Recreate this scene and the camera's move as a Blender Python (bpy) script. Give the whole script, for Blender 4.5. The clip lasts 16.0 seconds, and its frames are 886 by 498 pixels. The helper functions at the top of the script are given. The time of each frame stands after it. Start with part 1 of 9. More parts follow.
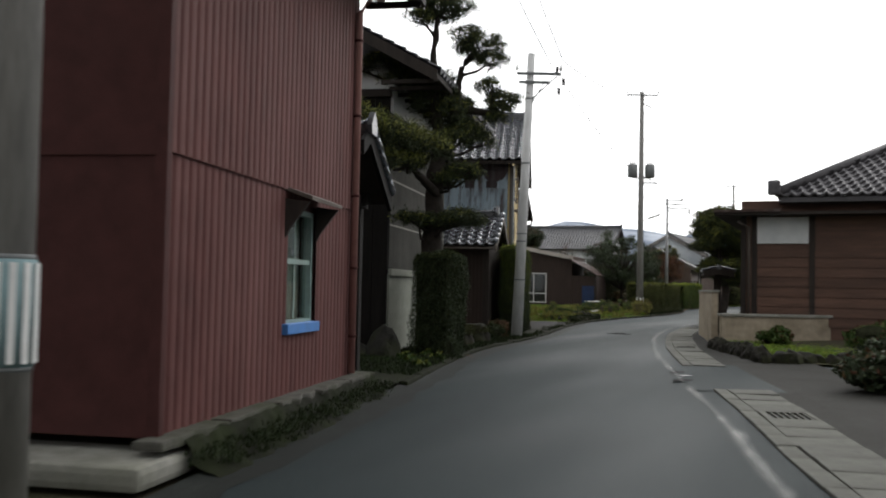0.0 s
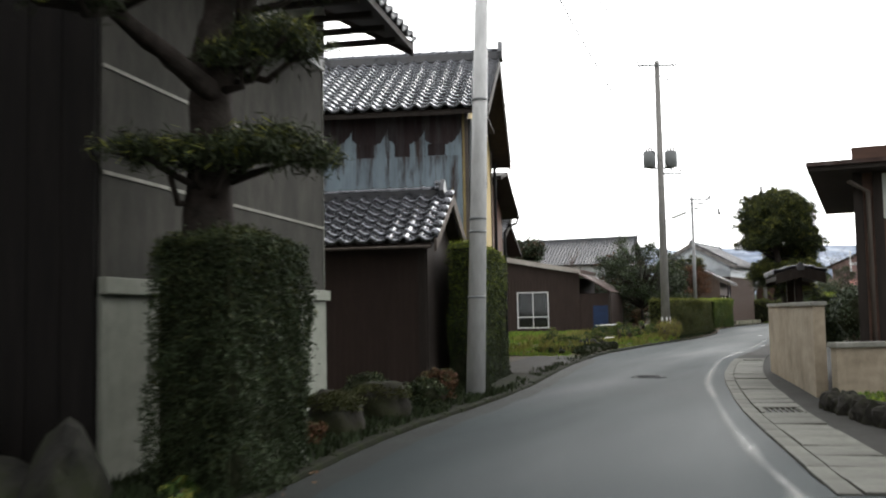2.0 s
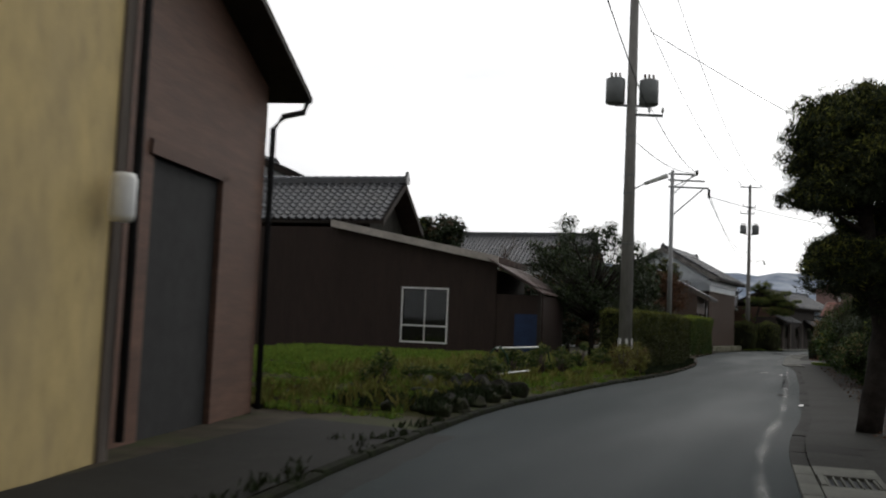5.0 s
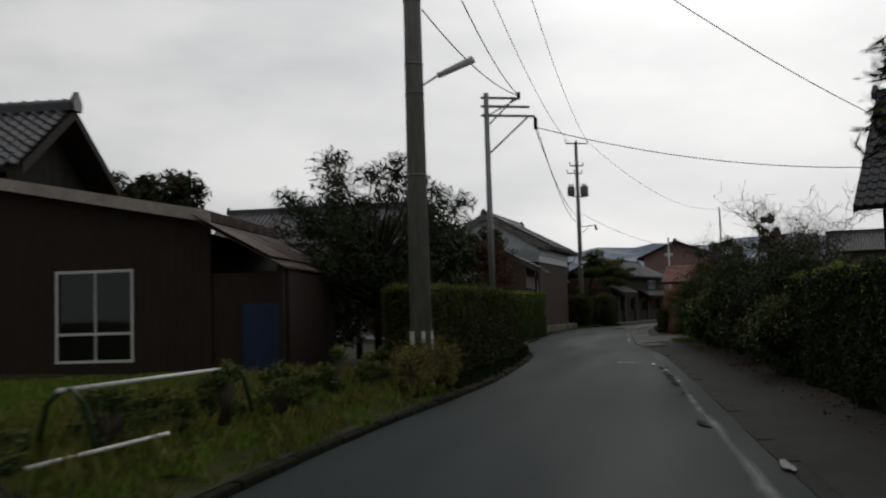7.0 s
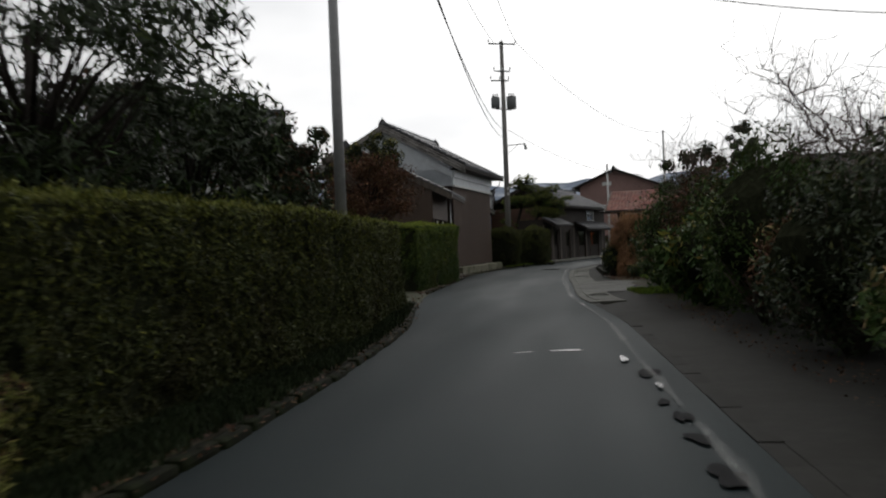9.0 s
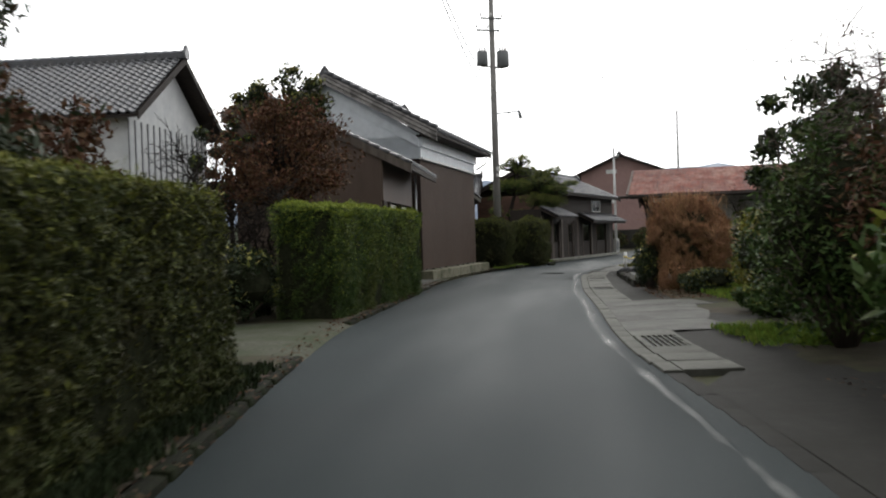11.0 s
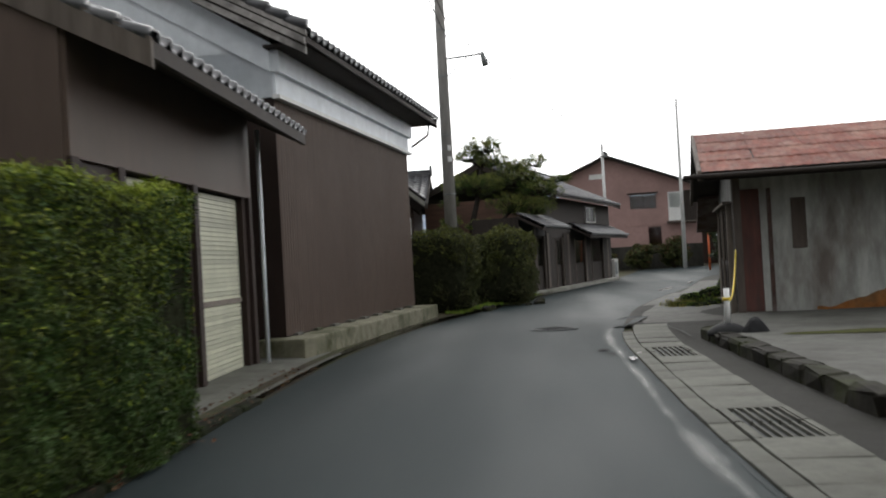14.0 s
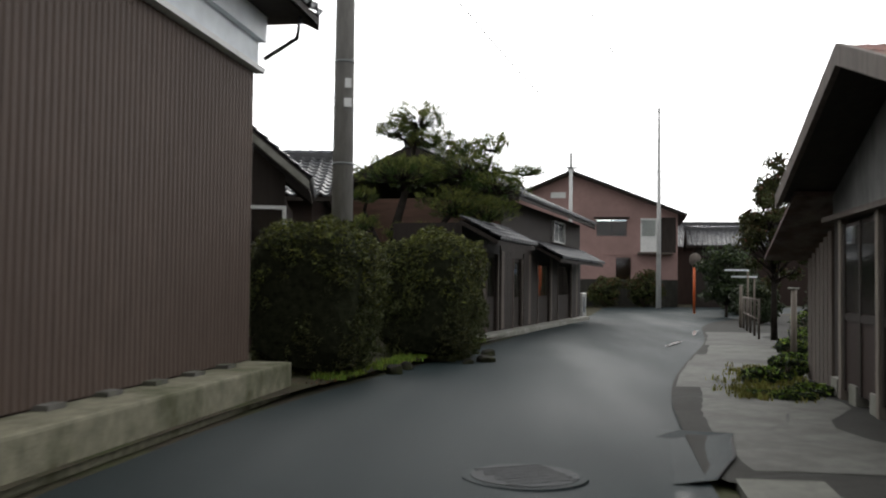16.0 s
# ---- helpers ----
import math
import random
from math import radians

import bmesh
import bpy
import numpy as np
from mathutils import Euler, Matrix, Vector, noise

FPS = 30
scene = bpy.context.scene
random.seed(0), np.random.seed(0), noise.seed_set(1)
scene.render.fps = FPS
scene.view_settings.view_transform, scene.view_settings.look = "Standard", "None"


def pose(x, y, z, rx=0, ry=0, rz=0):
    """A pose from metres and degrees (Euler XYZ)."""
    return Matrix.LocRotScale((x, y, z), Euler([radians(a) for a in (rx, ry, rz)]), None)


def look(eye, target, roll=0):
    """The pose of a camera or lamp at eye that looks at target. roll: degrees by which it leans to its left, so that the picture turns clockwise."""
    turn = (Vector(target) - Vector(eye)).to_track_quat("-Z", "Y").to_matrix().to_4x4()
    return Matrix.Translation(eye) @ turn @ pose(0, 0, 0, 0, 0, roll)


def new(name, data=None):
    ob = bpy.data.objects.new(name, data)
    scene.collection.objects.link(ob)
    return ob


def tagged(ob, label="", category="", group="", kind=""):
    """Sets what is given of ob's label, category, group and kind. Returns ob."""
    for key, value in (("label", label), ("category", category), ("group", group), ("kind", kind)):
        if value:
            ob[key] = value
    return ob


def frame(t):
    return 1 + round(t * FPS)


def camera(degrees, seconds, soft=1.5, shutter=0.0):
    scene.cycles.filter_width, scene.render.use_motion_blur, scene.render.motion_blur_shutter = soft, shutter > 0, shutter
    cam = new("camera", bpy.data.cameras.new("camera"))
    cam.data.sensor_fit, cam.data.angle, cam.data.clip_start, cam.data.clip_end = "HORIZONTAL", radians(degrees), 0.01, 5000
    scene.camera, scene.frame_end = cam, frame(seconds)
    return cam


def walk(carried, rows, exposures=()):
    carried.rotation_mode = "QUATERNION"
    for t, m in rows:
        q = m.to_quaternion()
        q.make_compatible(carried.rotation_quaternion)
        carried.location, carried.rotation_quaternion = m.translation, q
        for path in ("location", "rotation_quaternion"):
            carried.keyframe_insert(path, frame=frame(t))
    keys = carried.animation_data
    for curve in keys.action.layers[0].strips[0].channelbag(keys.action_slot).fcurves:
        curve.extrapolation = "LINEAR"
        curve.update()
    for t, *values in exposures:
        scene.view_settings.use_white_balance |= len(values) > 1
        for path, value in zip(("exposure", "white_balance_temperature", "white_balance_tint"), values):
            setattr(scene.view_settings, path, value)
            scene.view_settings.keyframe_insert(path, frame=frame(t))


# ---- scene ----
cam = camera(50.8, 16.0, soft=2.0, shutter=0.35)
PATH = [
    (0.0, (0.000, -0.000, 1.307), (0.035, 9.992, 1.718), 1.18),
    (0.5, (0.393, 2.564, 1.299), (0.098, 12.548, 1.781), 1.06),
    (1.0, (0.797, 5.051, 1.321), (0.259, 15.019, 1.908), 0.51),
    (1.5, (1.223, 7.584, 1.298), (0.672, 17.550, 1.909), -0.60),
    (2.0, (1.736, 10.035, 1.301), (1.633, 20.011, 1.997), -1.09),
    (2.5, (2.234, 12.546, 1.249), (2.132, 22.511, 2.079), -0.85),
    (3.0, (2.765, 15.213, 1.307), (2.434, 25.175, 2.118), 0.61),
    (3.5, (3.305, 17.777, 1.307), (2.777, 27.724, 2.180), 1.38),
    (3.7, (3.542, 18.782, 1.292), (3.083, 28.735, 2.147), 1.49),
    (5.8, (6.168, 28.878, 1.303), (7.123, 38.806, 2.029), -0.34),
    (6.0, (6.425, 29.923, 1.300), (7.596, 39.824, 2.068), -1.62),
    (6.5, (7.230, 32.546, 1.306), (8.817, 42.387, 2.101), -0.97),
    (7.0, (8.056, 35.137, 1.315), (10.107, 44.902, 1.977), -1.73),
    (7.5, (9.010, 37.657, 1.332), (11.511, 47.318, 1.976), -0.91),
    (8.0, (10.010, 40.107, 1.294), (12.676, 49.726, 1.893), -0.52),
    (8.5, (11.045, 42.561, 1.246), (13.937, 52.130, 1.505), -0.85),
    (9.0, (12.109, 45.047, 1.320), (14.821, 54.672, 1.275), -2.25),
    (9.5, (13.158, 47.551, 1.301), (15.899, 57.163, 0.982), -1.53),
    (12.0, (17.620, 60.010, 1.299), (20.510, 69.584, 1.375), -2.55),
    (12.5, (18.525, 62.398, 1.293), (21.616, 71.908, 1.401), -3.52),
    (13.0, (19.456, 64.661, 1.304), (22.790, 74.089, 1.405), -4.69),
    (13.5, (20.320, 67.061, 1.314), (23.459, 76.554, 1.459), -3.89),
    (14.0, (21.265, 69.428, 1.312), (24.413, 78.919, 1.441), -3.15),
    (14.5, (22.254, 71.736, 1.286), (25.575, 81.167, 1.463), -0.92),
    (15.0, (23.245, 74.057, 1.307), (26.737, 83.421, 1.658), 1.07),
    (15.5, (24.295, 76.383, 1.280), (27.811, 85.741, 1.548), 1.65),
    (16.0, (25.349, 78.732, 1.294), (29.024, 88.026, 1.652), 0.68),
]
walk(cam, [(t, look(eye, target, roll)) for t, eye, target, roll in PATH],
     exposures=[(0.0, -0.35), (0.7, -0.22), (1.4, 0.38), (2.1, 0.3), (2.6, 0.08), (3.7, -0.1), (5.8, -1.75), (7.0, -1.9), (8.5, -1.98), (9.0, -1.4), (9.7, -0.8), (11.8, -0.25), (14.0, -0.2), (16.0, -0.25)])

# ---- sky and sun: a bright overcast winter day ----
SUN_AZ, SUN_EL = radians(28), radians(32)
world = bpy.data.worlds.new("overcast_sky")
scene.world = world
world.use_nodes = True
wn, wl = world.node_tree.nodes, world.node_tree.links
wn.clear()
sky = wn.new("ShaderNodeTexSky")
sky.sky_type, sky.sun_disc, sky.sun_elevation, sky.sun_rotation = "NISHITA", False, SUN_EL, SUN_AZ
sky.air_density, sky.dust_density = 1.0, 4.0
sky_grey = wn.new("ShaderNodeHueSaturation")
sky_grey.inputs["Saturation"].default_value = 0.12
sky_grey.inputs["Value"].default_value = 0.12
wl.new(sky.outputs[0], sky_grey.inputs["Color"])
wco = wn.new("ShaderNodeTexCoord")
wmap = wn.new("ShaderNodeMapping")
wmap.inputs["Scale"].default_value = (1.0, 1.0, 3.0)
wl.new(wco.outputs["Generated"], wmap.inputs[0])
cloud = wn.new("ShaderNodeTexNoise")
cloud.inputs["Scale"].default_value, cloud.inputs["Detail"].default_value = 3.2, 7.0
wl.new(wmap.outputs[0], cloud.inputs["Vector"])
ramp = wn.new("ShaderNodeValToRGB")
ramp.color_ramp.elements[0].position, ramp.color_ramp.elements[0].color = 0.36, (0.98, 1.0, 1.03, 1)
ramp.color_ramp.elements[1].position, ramp.color_ramp.elements[1].color = 0.66, (1.42, 1.42, 1.42, 1)
wl.new(cloud.outputs["Fac"], ramp.inputs[0])
wmix = wn.new("ShaderNodeMixRGB")
wmix.inputs[0].default_value = 0.8
wl.new(sky_grey.outputs[0], wmix.inputs[1])
wl.new(ramp.outputs[0], wmix.inputs[2])
# the cloud is thinner, and brighter, towards the veiled sun ahead
wdot = wn.new("ShaderNodeVectorMath")
wdot.operation = "DOT_PRODUCT"
wl.new(wco.outputs["Generated"], wdot.inputs[0])
wdot.inputs[1].default_value = (math.sin(SUN_AZ) * math.cos(SUN_EL), math.cos(SUN_AZ) * math.cos(SUN_EL), math.sin(SUN_EL))
wglow = wn.new("ShaderNodeMapRange")
wglow.interpolation_type = "SMOOTHSTEP"
wglow.inputs["From Min"].default_value, wglow.inputs["From Max"].default_value = -0.3, 1.0
wglow.inputs["To Min"].default_value, wglow.inputs["To Max"].default_value = 0.85, 2.0
wl.new(wdot.outputs["Value"], wglow.inputs["Value"])
wmul = wn.new("ShaderNodeVectorMath")
wmul.operation = "SCALE"
wl.new(wmix.outputs[0], wmul.inputs[0])
wl.new(wglow.outputs[0], wmul.inputs["Scale"])
wbg = wn.new("ShaderNodeBackground")
wbg.inputs["Strength"].default_value = 1.0
wout = wn.new("ShaderNodeOutputWorld")
wl.new(wmul.outputs[0], wbg.inputs["Color"])
wl.new(wbg.outputs[0], wout.inputs[0])

sun_data = bpy.data.lights.new("sun", "SUN")
sun_data.energy, sun_data.angle, sun_data.color = 0.6, radians(25), (1.0, 0.97, 0.92)
sun = new("sun", sun_data)
sun_dir = Vector((math.sin(SUN_AZ) * math.cos(SUN_EL), math.cos(SUN_AZ) * math.cos(SUN_EL), math.sin(SUN_EL)))
sun.matrix_world = look(sun_dir * 50, (0, 0, 0))


# ---- materials ----
def mat(name, base, rough=0.7, scale=6.0, var=0.25, bump=0.2, bump_scale=40.0, metal=0.0, stain=None, stain_scale=0.8, stain_amt=0.5,
        stretch=(1, 1, 1), per="", spec=0.4, rough_var=0.1, hue=0.0):
    """Two scales of variation on a base colour: grain, and larger stains of a second colour."""
    m = bpy.data.materials.new(name)
    m.use_nodes = True
    n, l = m.node_tree.nodes, m.node_tree.links
    b = n["Principled BSDF"]
    co = n.new("ShaderNodeTexCoord")
    mp = n.new("ShaderNodeMapping")
    mp.inputs["Scale"].default_value = stretch
    l.new(co.outputs["Object"], mp.inputs[0])
    fine = n.new("ShaderNodeTexNoise")
    fine.inputs["Scale"].default_value, fine.inputs["Detail"].default_value, fine.inputs["Roughness"].default_value = scale, 6.0, 0.62
    l.new(mp.outputs[0], fine.inputs["Vector"])
    r = n.new("ShaderNodeValToRGB")
    lo, hi = [max(0.0, c * (1 - var)) for c in base], [min(1.0, c * (1 + var)) for c in base]
    r.color_ramp.elements[0].position, r.color_ramp.elements[0].color = 0.3, (*lo, 1)
    r.color_ramp.elements[1].position, r.color_ramp.elements[1].color = 0.7, (*hi, 1)
    l.new(fine.outputs["Fac"], r.inputs[0])
    out = r.outputs[0]
    if stain:
        big = n.new("ShaderNodeTexNoise")
        big.inputs["Scale"].default_value, big.inputs["Detail"].default_value, big.inputs["Roughness"].default_value = stain_scale, 8.0, 0.65
        l.new(mp.outputs[0], big.inputs["Vector"])
        sr = n.new("ShaderNodeValToRGB")
        sr.color_ramp.elements[0].position, sr.color_ramp.elements[0].color = 0.45, (0, 0, 0, 1)
        sr.color_ramp.elements[1].position, sr.color_ramp.elements[1].color = 0.68, (stain_amt, stain_amt, stain_amt, 1)
        l.new(big.outputs["Fac"], sr.inputs[0])
        mx = n.new("ShaderNodeMixRGB")
        l.new(sr.outputs[0], mx.inputs[0])
        l.new(out, mx.inputs[1])
        mx.inputs[2].default_value = (*stain, 1)
        out = mx.outputs[0]
    if per:
        src = n.new("ShaderNodeObjectInfo").outputs["Random"] if per == "object" else n.new("ShaderNodeNewGeometry").outputs["Random Per Island"]
        hs = n.new("ShaderNodeHueSaturation")
        mr = n.new("ShaderNodeMapRange")
        mr.inputs["To Min"].default_value, mr.inputs["To Max"].default_value = (0.6, 1.4) if per == "island" else (0.85, 1.15)
        l.new(src, mr.inputs["Value"])
        l.new(mr.outputs[0], hs.inputs["Value"])
        if hue:
            mh = n.new("ShaderNodeMapRange")
            mh.inputs["To Min"].default_value, mh.inputs["To Max"].default_value = 0.5 - hue, 0.5 + hue
            mul = n.new("ShaderNodeMath")
            mul.operation = "MULTIPLY"
            mul.inputs[1].default_value = 7.31
            fr = n.new("ShaderNodeMath")
            fr.operation = "FRACT"
            l.new(src, mul.inputs[0])
            l.new(mul.outputs[0], fr.inputs[0])
            l.new(fr.outputs[0], mh.inputs["Value"])
            l.new(mh.outputs[0], hs.inputs["Hue"])
        l.new(out, hs.inputs["Color"])
        out = hs.outputs[0]
    l.new(out, b.inputs["Base Color"])
    rr = n.new("ShaderNodeMapRange")
    rr.inputs["To Min"].default_value, rr.inputs["To Max"].default_value = max(0.02, rough - rough_var), min(1, rough + rough_var)
    l.new(fine.outputs["Fac"], rr.inputs["Value"])
    l.new(rr.outputs[0], b.inputs["Roughness"])
    b.inputs["Metallic"].default_value = metal
    b.inputs["Specular IOR Level"].default_value = spec
    if bump:
        bn = n.new("ShaderNodeTexNoise")
        bn.inputs["Scale"].default_value, bn.inputs["Detail"].default_value = bump_scale, 4.0
        l.new(mp.outputs[0], bn.inputs["Vector"])
        bp = n.new("ShaderNodeBump")
        bp.inputs["Strength"].default_value, bp.inputs["Distance"].default_value = bump, 0.01
        l.new(bn.outputs["Fac"], bp.inputs["Height"])
        l.new(bp.outputs[0], b.inputs["Normal"])
    return m


ASPHALT = mat("wet_asphalt", (0.0155, 0.024, 0.0252), 0.72, 60, 0.3, 0.35, 160, stain=(0.0135, 0.0195, 0.021), stain_scale=0.35, stain_amt=0.6, rough_var=0.05, spec=0.11)
def wet_patches(m, lo, hi, scale):
    """Large soft patches where the surface is wetter, so smoother."""
    n, l = m.node_tree.nodes, m.node_tree.links
    b = n["Principled BSDF"]
    co = n.new("ShaderNodeTexCoord")
    nz = n.new("ShaderNodeTexNoise")
    nz.inputs["Scale"].default_value, nz.inputs["Detail"].default_value = scale, 2
    mp = n.new("ShaderNodeMapping")
    mp.vector_type = "TEXTURE"
    mp.inputs["Rotation"].default_value = (0, 0, radians(-24))
    mp.inputs["Scale"].default_value = (1.0, 7.0, 1.0)
    l.new(co.outputs["Object"], mp.inputs[0])
    l.new(mp.outputs[0], nz.inputs["Vector"])
    mr = n.new("ShaderNodeMapRange")
    mr.inputs["From Min"].default_value, mr.inputs["From Max"].default_value = 0.35, 0.7
    mr.inputs["To Min"].default_value, mr.inputs["To Max"].default_value = hi, lo
    l.new(nz.outputs["Fac"], mr.inputs["Value"])
    l.new(mr.outputs[0], b.inputs["Roughness"])


wet_patches(ASPHALT, 0.6, 0.76, 0.6)
PATCH = mat("fresh_asphalt_patch", (0.013, 0.013, 0.014), 0.88, 60, 0.3, 0.6, 120, spec=0.1)
SOIL = mat("damp_soil", (0.05, 0.042, 0.03), 0.9, 3, 0.4, 0.6, 20, stain=(0.045, 0.06, 0.02), stain_scale=0.7, stain_amt=0.8, spec=0.08)
TILE_DULL = mat("dull_purple_grey_tile", (0.1, 0.095, 0.1), 0.5, 8, 0.3, 0.2, 30, spec=0.3, stain=(0.06, 0.057, 0.06), stain_scale=1.5, stain_amt=0.7)
MOSS_BANK = mat("mossy_bank", (0.013, 0.0135, 0.009), 0.9, 6, 0.5, 0.6, 25, stain=(0.017, 0.023, 0.008), stain_scale=1.6, stain_amt=0.9, spec=0.06)
SILT = mat("dark_wet_silt", (0.012, 0.014, 0.0125), 0.75, 14, 0.4, 0.5, 60, stain=(0.019, 0.024, 0.021), stain_scale=1.6, stain_amt=0.8, spec=0.12)
MOSS_PATCH = mat("olive_moss", (0.055, 0.058, 0.018), 0.95, 12, 0.4, 0.7, 50, stain=(0.04, 0.036, 0.022), stain_scale=2.2, stain_amt=0.7, spec=0.05)
GRAVEL = mat("greenish_fine_gravel", (0.074, 0.076, 0.055), 0.9, 18, 0.45, 0.6, 70, stain=(0.04, 0.052, 0.023), stain_scale=0.7, stain_amt=0.9, spec=0.1)
MOSSY = mat("mossy_concrete", (0.075, 0.072, 0.062), 0.85, 8, 0.4, 0.5, 30, stain=(0.035, 0.042, 0.02), stain_scale=1.6, stain_amt=0.85, spec=0.15)
CONCRETE = mat("worn_concrete", (0.1, 0.1, 0.085), 0.85, 9, 0.25, 0.4, 45, spec=0.25, stain=(0.05, 0.05, 0.04), stain_scale=1.3, stain_amt=0.8, per="object")
LEDGE = mat("mossy_ledge_concrete", (0.2, 0.19, 0.135), 0.85, 6, 0.3, 0.4, 40, stain=(0.06, 0.066, 0.03), stain_scale=1.6, stain_amt=0.95, spec=0.2)
CRACKED = mat("stained_cracked_concrete", (0.078, 0.078, 0.068), 0.8, 5, 0.35, 0.4, 40, stain=(0.036, 0.034, 0.028), stain_scale=1.1, stain_amt=0.95, per="object", spec=0.25)
PALE_CONC = mat("pale_concrete", (0.25, 0.245, 0.215), 0.8, 7, 0.22, 0.35, 45, stain=(0.11, 0.112, 0.08), stain_scale=1.4, stain_amt=0.7)
TAN_WALL = mat("tan_render", (0.36, 0.3, 0.22), 0.85, 6, 0.2, 0.4, 40, stain=(0.16, 0.13, 0.09), stain_scale=1.2, stain_amt=0.7)
DIRTY_CONC = mat("dirt_covered_concrete", (0.026, 0.0255, 0.0225), 0.85, 7, 0.3, 0.35, 40, stain=(0.019, 0.0185, 0.015), stain_scale=0.9, stain_amt=0.9, per="object", spec=0.1)
POLE_CONC = mat("pole_concrete", (0.58, 0.58, 0.57), 0.7, 14, 0.14, 0.15, 60, stain=(0.3, 0.3, 0.29), stain_scale=1.0, stain_amt=0.6, stretch=(1, 1, 0.25))
POLE_DARK = mat("weathered_shaded_pole_concrete", (0.24, 0.23, 0.215), 0.75, 14, 0.2, 0.2, 60, stain=(0.1, 0.095, 0.085), stain_scale=1.0, stain_amt=0.7, stretch=(1, 1, 0.2))
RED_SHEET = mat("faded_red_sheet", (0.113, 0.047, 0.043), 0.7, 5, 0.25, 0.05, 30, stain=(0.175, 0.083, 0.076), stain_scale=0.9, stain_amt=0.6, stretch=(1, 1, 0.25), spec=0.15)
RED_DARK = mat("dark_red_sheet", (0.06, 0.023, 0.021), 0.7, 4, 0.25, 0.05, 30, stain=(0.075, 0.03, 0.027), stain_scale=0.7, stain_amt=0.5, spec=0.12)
RED_PIPE = mat("red_brown_pipe", (0.28, 0.14, 0.12), 0.5, 8, 0.15, 0.05, 40)
BROWN_SHEET = mat("brown_ribbed_sheet", (0.115, 0.083, 0.067), 0.55, 5, 0.16, 0.04, 40, spec=0.25, stain=(0.09, 0.064, 0.052), stain_scale=0.5, stain_amt=0.5, stretch=(1, 1, 0.3))
BROWN_DARK = mat("dark_brown_sheet", (0.04, 0.026, 0.021), 0.65, 5, 0.2, 0.05, 40, spec=0.25, stain=(0.025, 0.016, 0.0125), stain_scale=0.6, stain_amt=0.5, stretch=(1, 1, 0.3))
DARK_WOOD = mat("dark_weathered_wood", (0.032, 0.025, 0.021), 0.75, 10, 0.4, 0.3, 60, stain=(0.045, 0.037, 0.031), stain_scale=1.2, stain_amt=0.5, stretch=(1, 1, 0.12), spec=0.25)
# near-black wood: deep shade under roof and pine, put into the base colour
SHADE_WOOD = mat("shade_black_boards", (0.011, 0.0095, 0.0085), 0.8, 10, 0.4, 0.3, 60, stretch=(1, 1, 0.12), spec=0.15)
GREY_WOOD = mat("greyed_wood", (0.13, 0.11, 0.095), 0.8, 10, 0.35, 0.3, 60, stain=(0.07, 0.05, 0.04), stain_scale=1.1, stain_amt=0.7, stretch=(1, 1, 0.12), spec=0.2)
BARE_BOARD = mat("pale_bare_board", (0.5, 0.45, 0.41), 0.8, 8, 0.2, 0.2, 40, stain=(0.33, 0.29, 0.26), stain_scale=1.2, stain_amt=0.6)
BROWN_WOOD = mat("brown_board_wood", (0.12, 0.065, 0.045), 0.7, 9, 0.3, 0.25, 60, stain=(0.07, 0.04, 0.03), stain_scale=1.3, stain_amt=0.6, stretch=(0.15, 0.15, 1), per="object")
def peeling_material():
    """Blue-grey paint peeling off rusted sheet, more of it gone towards the torn top."""
    m = mat("peeling_painted_sheet", (0.23, 0.29, 0.33), 0.6, 6, 0.25, 0.1, 30, stretch=(1, 1, 0.2))
    n, l = m.node_tree.nodes, m.node_tree.links
    b = n["Principled BSDF"]
    co = n.new("ShaderNodeTexCoord")
    mp = n.new("ShaderNodeMapping")
    mp.inputs["Scale"].default_value = (1.0, 1.0, 0.13)
    l.new(co.outputs["Object"], mp.inputs[0])
    nz = n.new("ShaderNodeTexNoise")
    nz.inputs["Scale"].default_value, nz.inputs["Detail"].default_value, nz.inputs["Roughness"].default_value = 6.5, 7, 0.62
    l.new(mp.outputs[0], nz.inputs["Vector"])
    sep = n.new("ShaderNodeSeparateXYZ")
    l.new(co.outputs["Object"], sep.inputs[0])
    hz = n.new("ShaderNodeMapRange")
    hz.inputs["From Min"].default_value, hz.inputs["From Max"].default_value = 3.3, 4.4
    hz.inputs["To Min"].default_value, hz.inputs["To Max"].default_value = -0.05, 0.08
    l.new(sep.outputs[2], hz.inputs["Value"])
    add = n.new("ShaderNodeMath")
    add.operation = "ADD"
    l.new(nz.outputs["Fac"], add.inputs[0])
    l.new(hz.outputs[0], add.inputs[1])
    inf = n.new("ShaderNodeObjectInfo")
    mr = n.new("ShaderNodeMapRange")
    mr.inputs["To Min"].default_value, mr.inputs["To Max"].default_value = -0.06, 0.05
    l.new(inf.outputs["Random"], mr.inputs["Value"])
    add2 = n.new("ShaderNodeMath")
    add2.operation = "ADD"
    l.new(add.outputs[0], add2.inputs[0])
    l.new(mr.outputs[0], add2.inputs[1])
    r = n.new("ShaderNodeValToRGB")
    r.color_ramp.elements[0].position, r.color_ramp.elements[1].position = 0.5, 0.66
    l.new(add2.outputs[0], r.inputs[0])
    mx = n.new("ShaderNodeMixRGB")
    old = b.inputs["Base Color"].links[0].from_socket
    l.new(r.outputs[0], mx.inputs[0])
    l.new(old, mx.inputs[1])
    mx.inputs[2].default_value = (0.05, 0.032, 0.028, 1)
    l.new(mx.outputs[0], b.inputs["Base Color"])
    return m


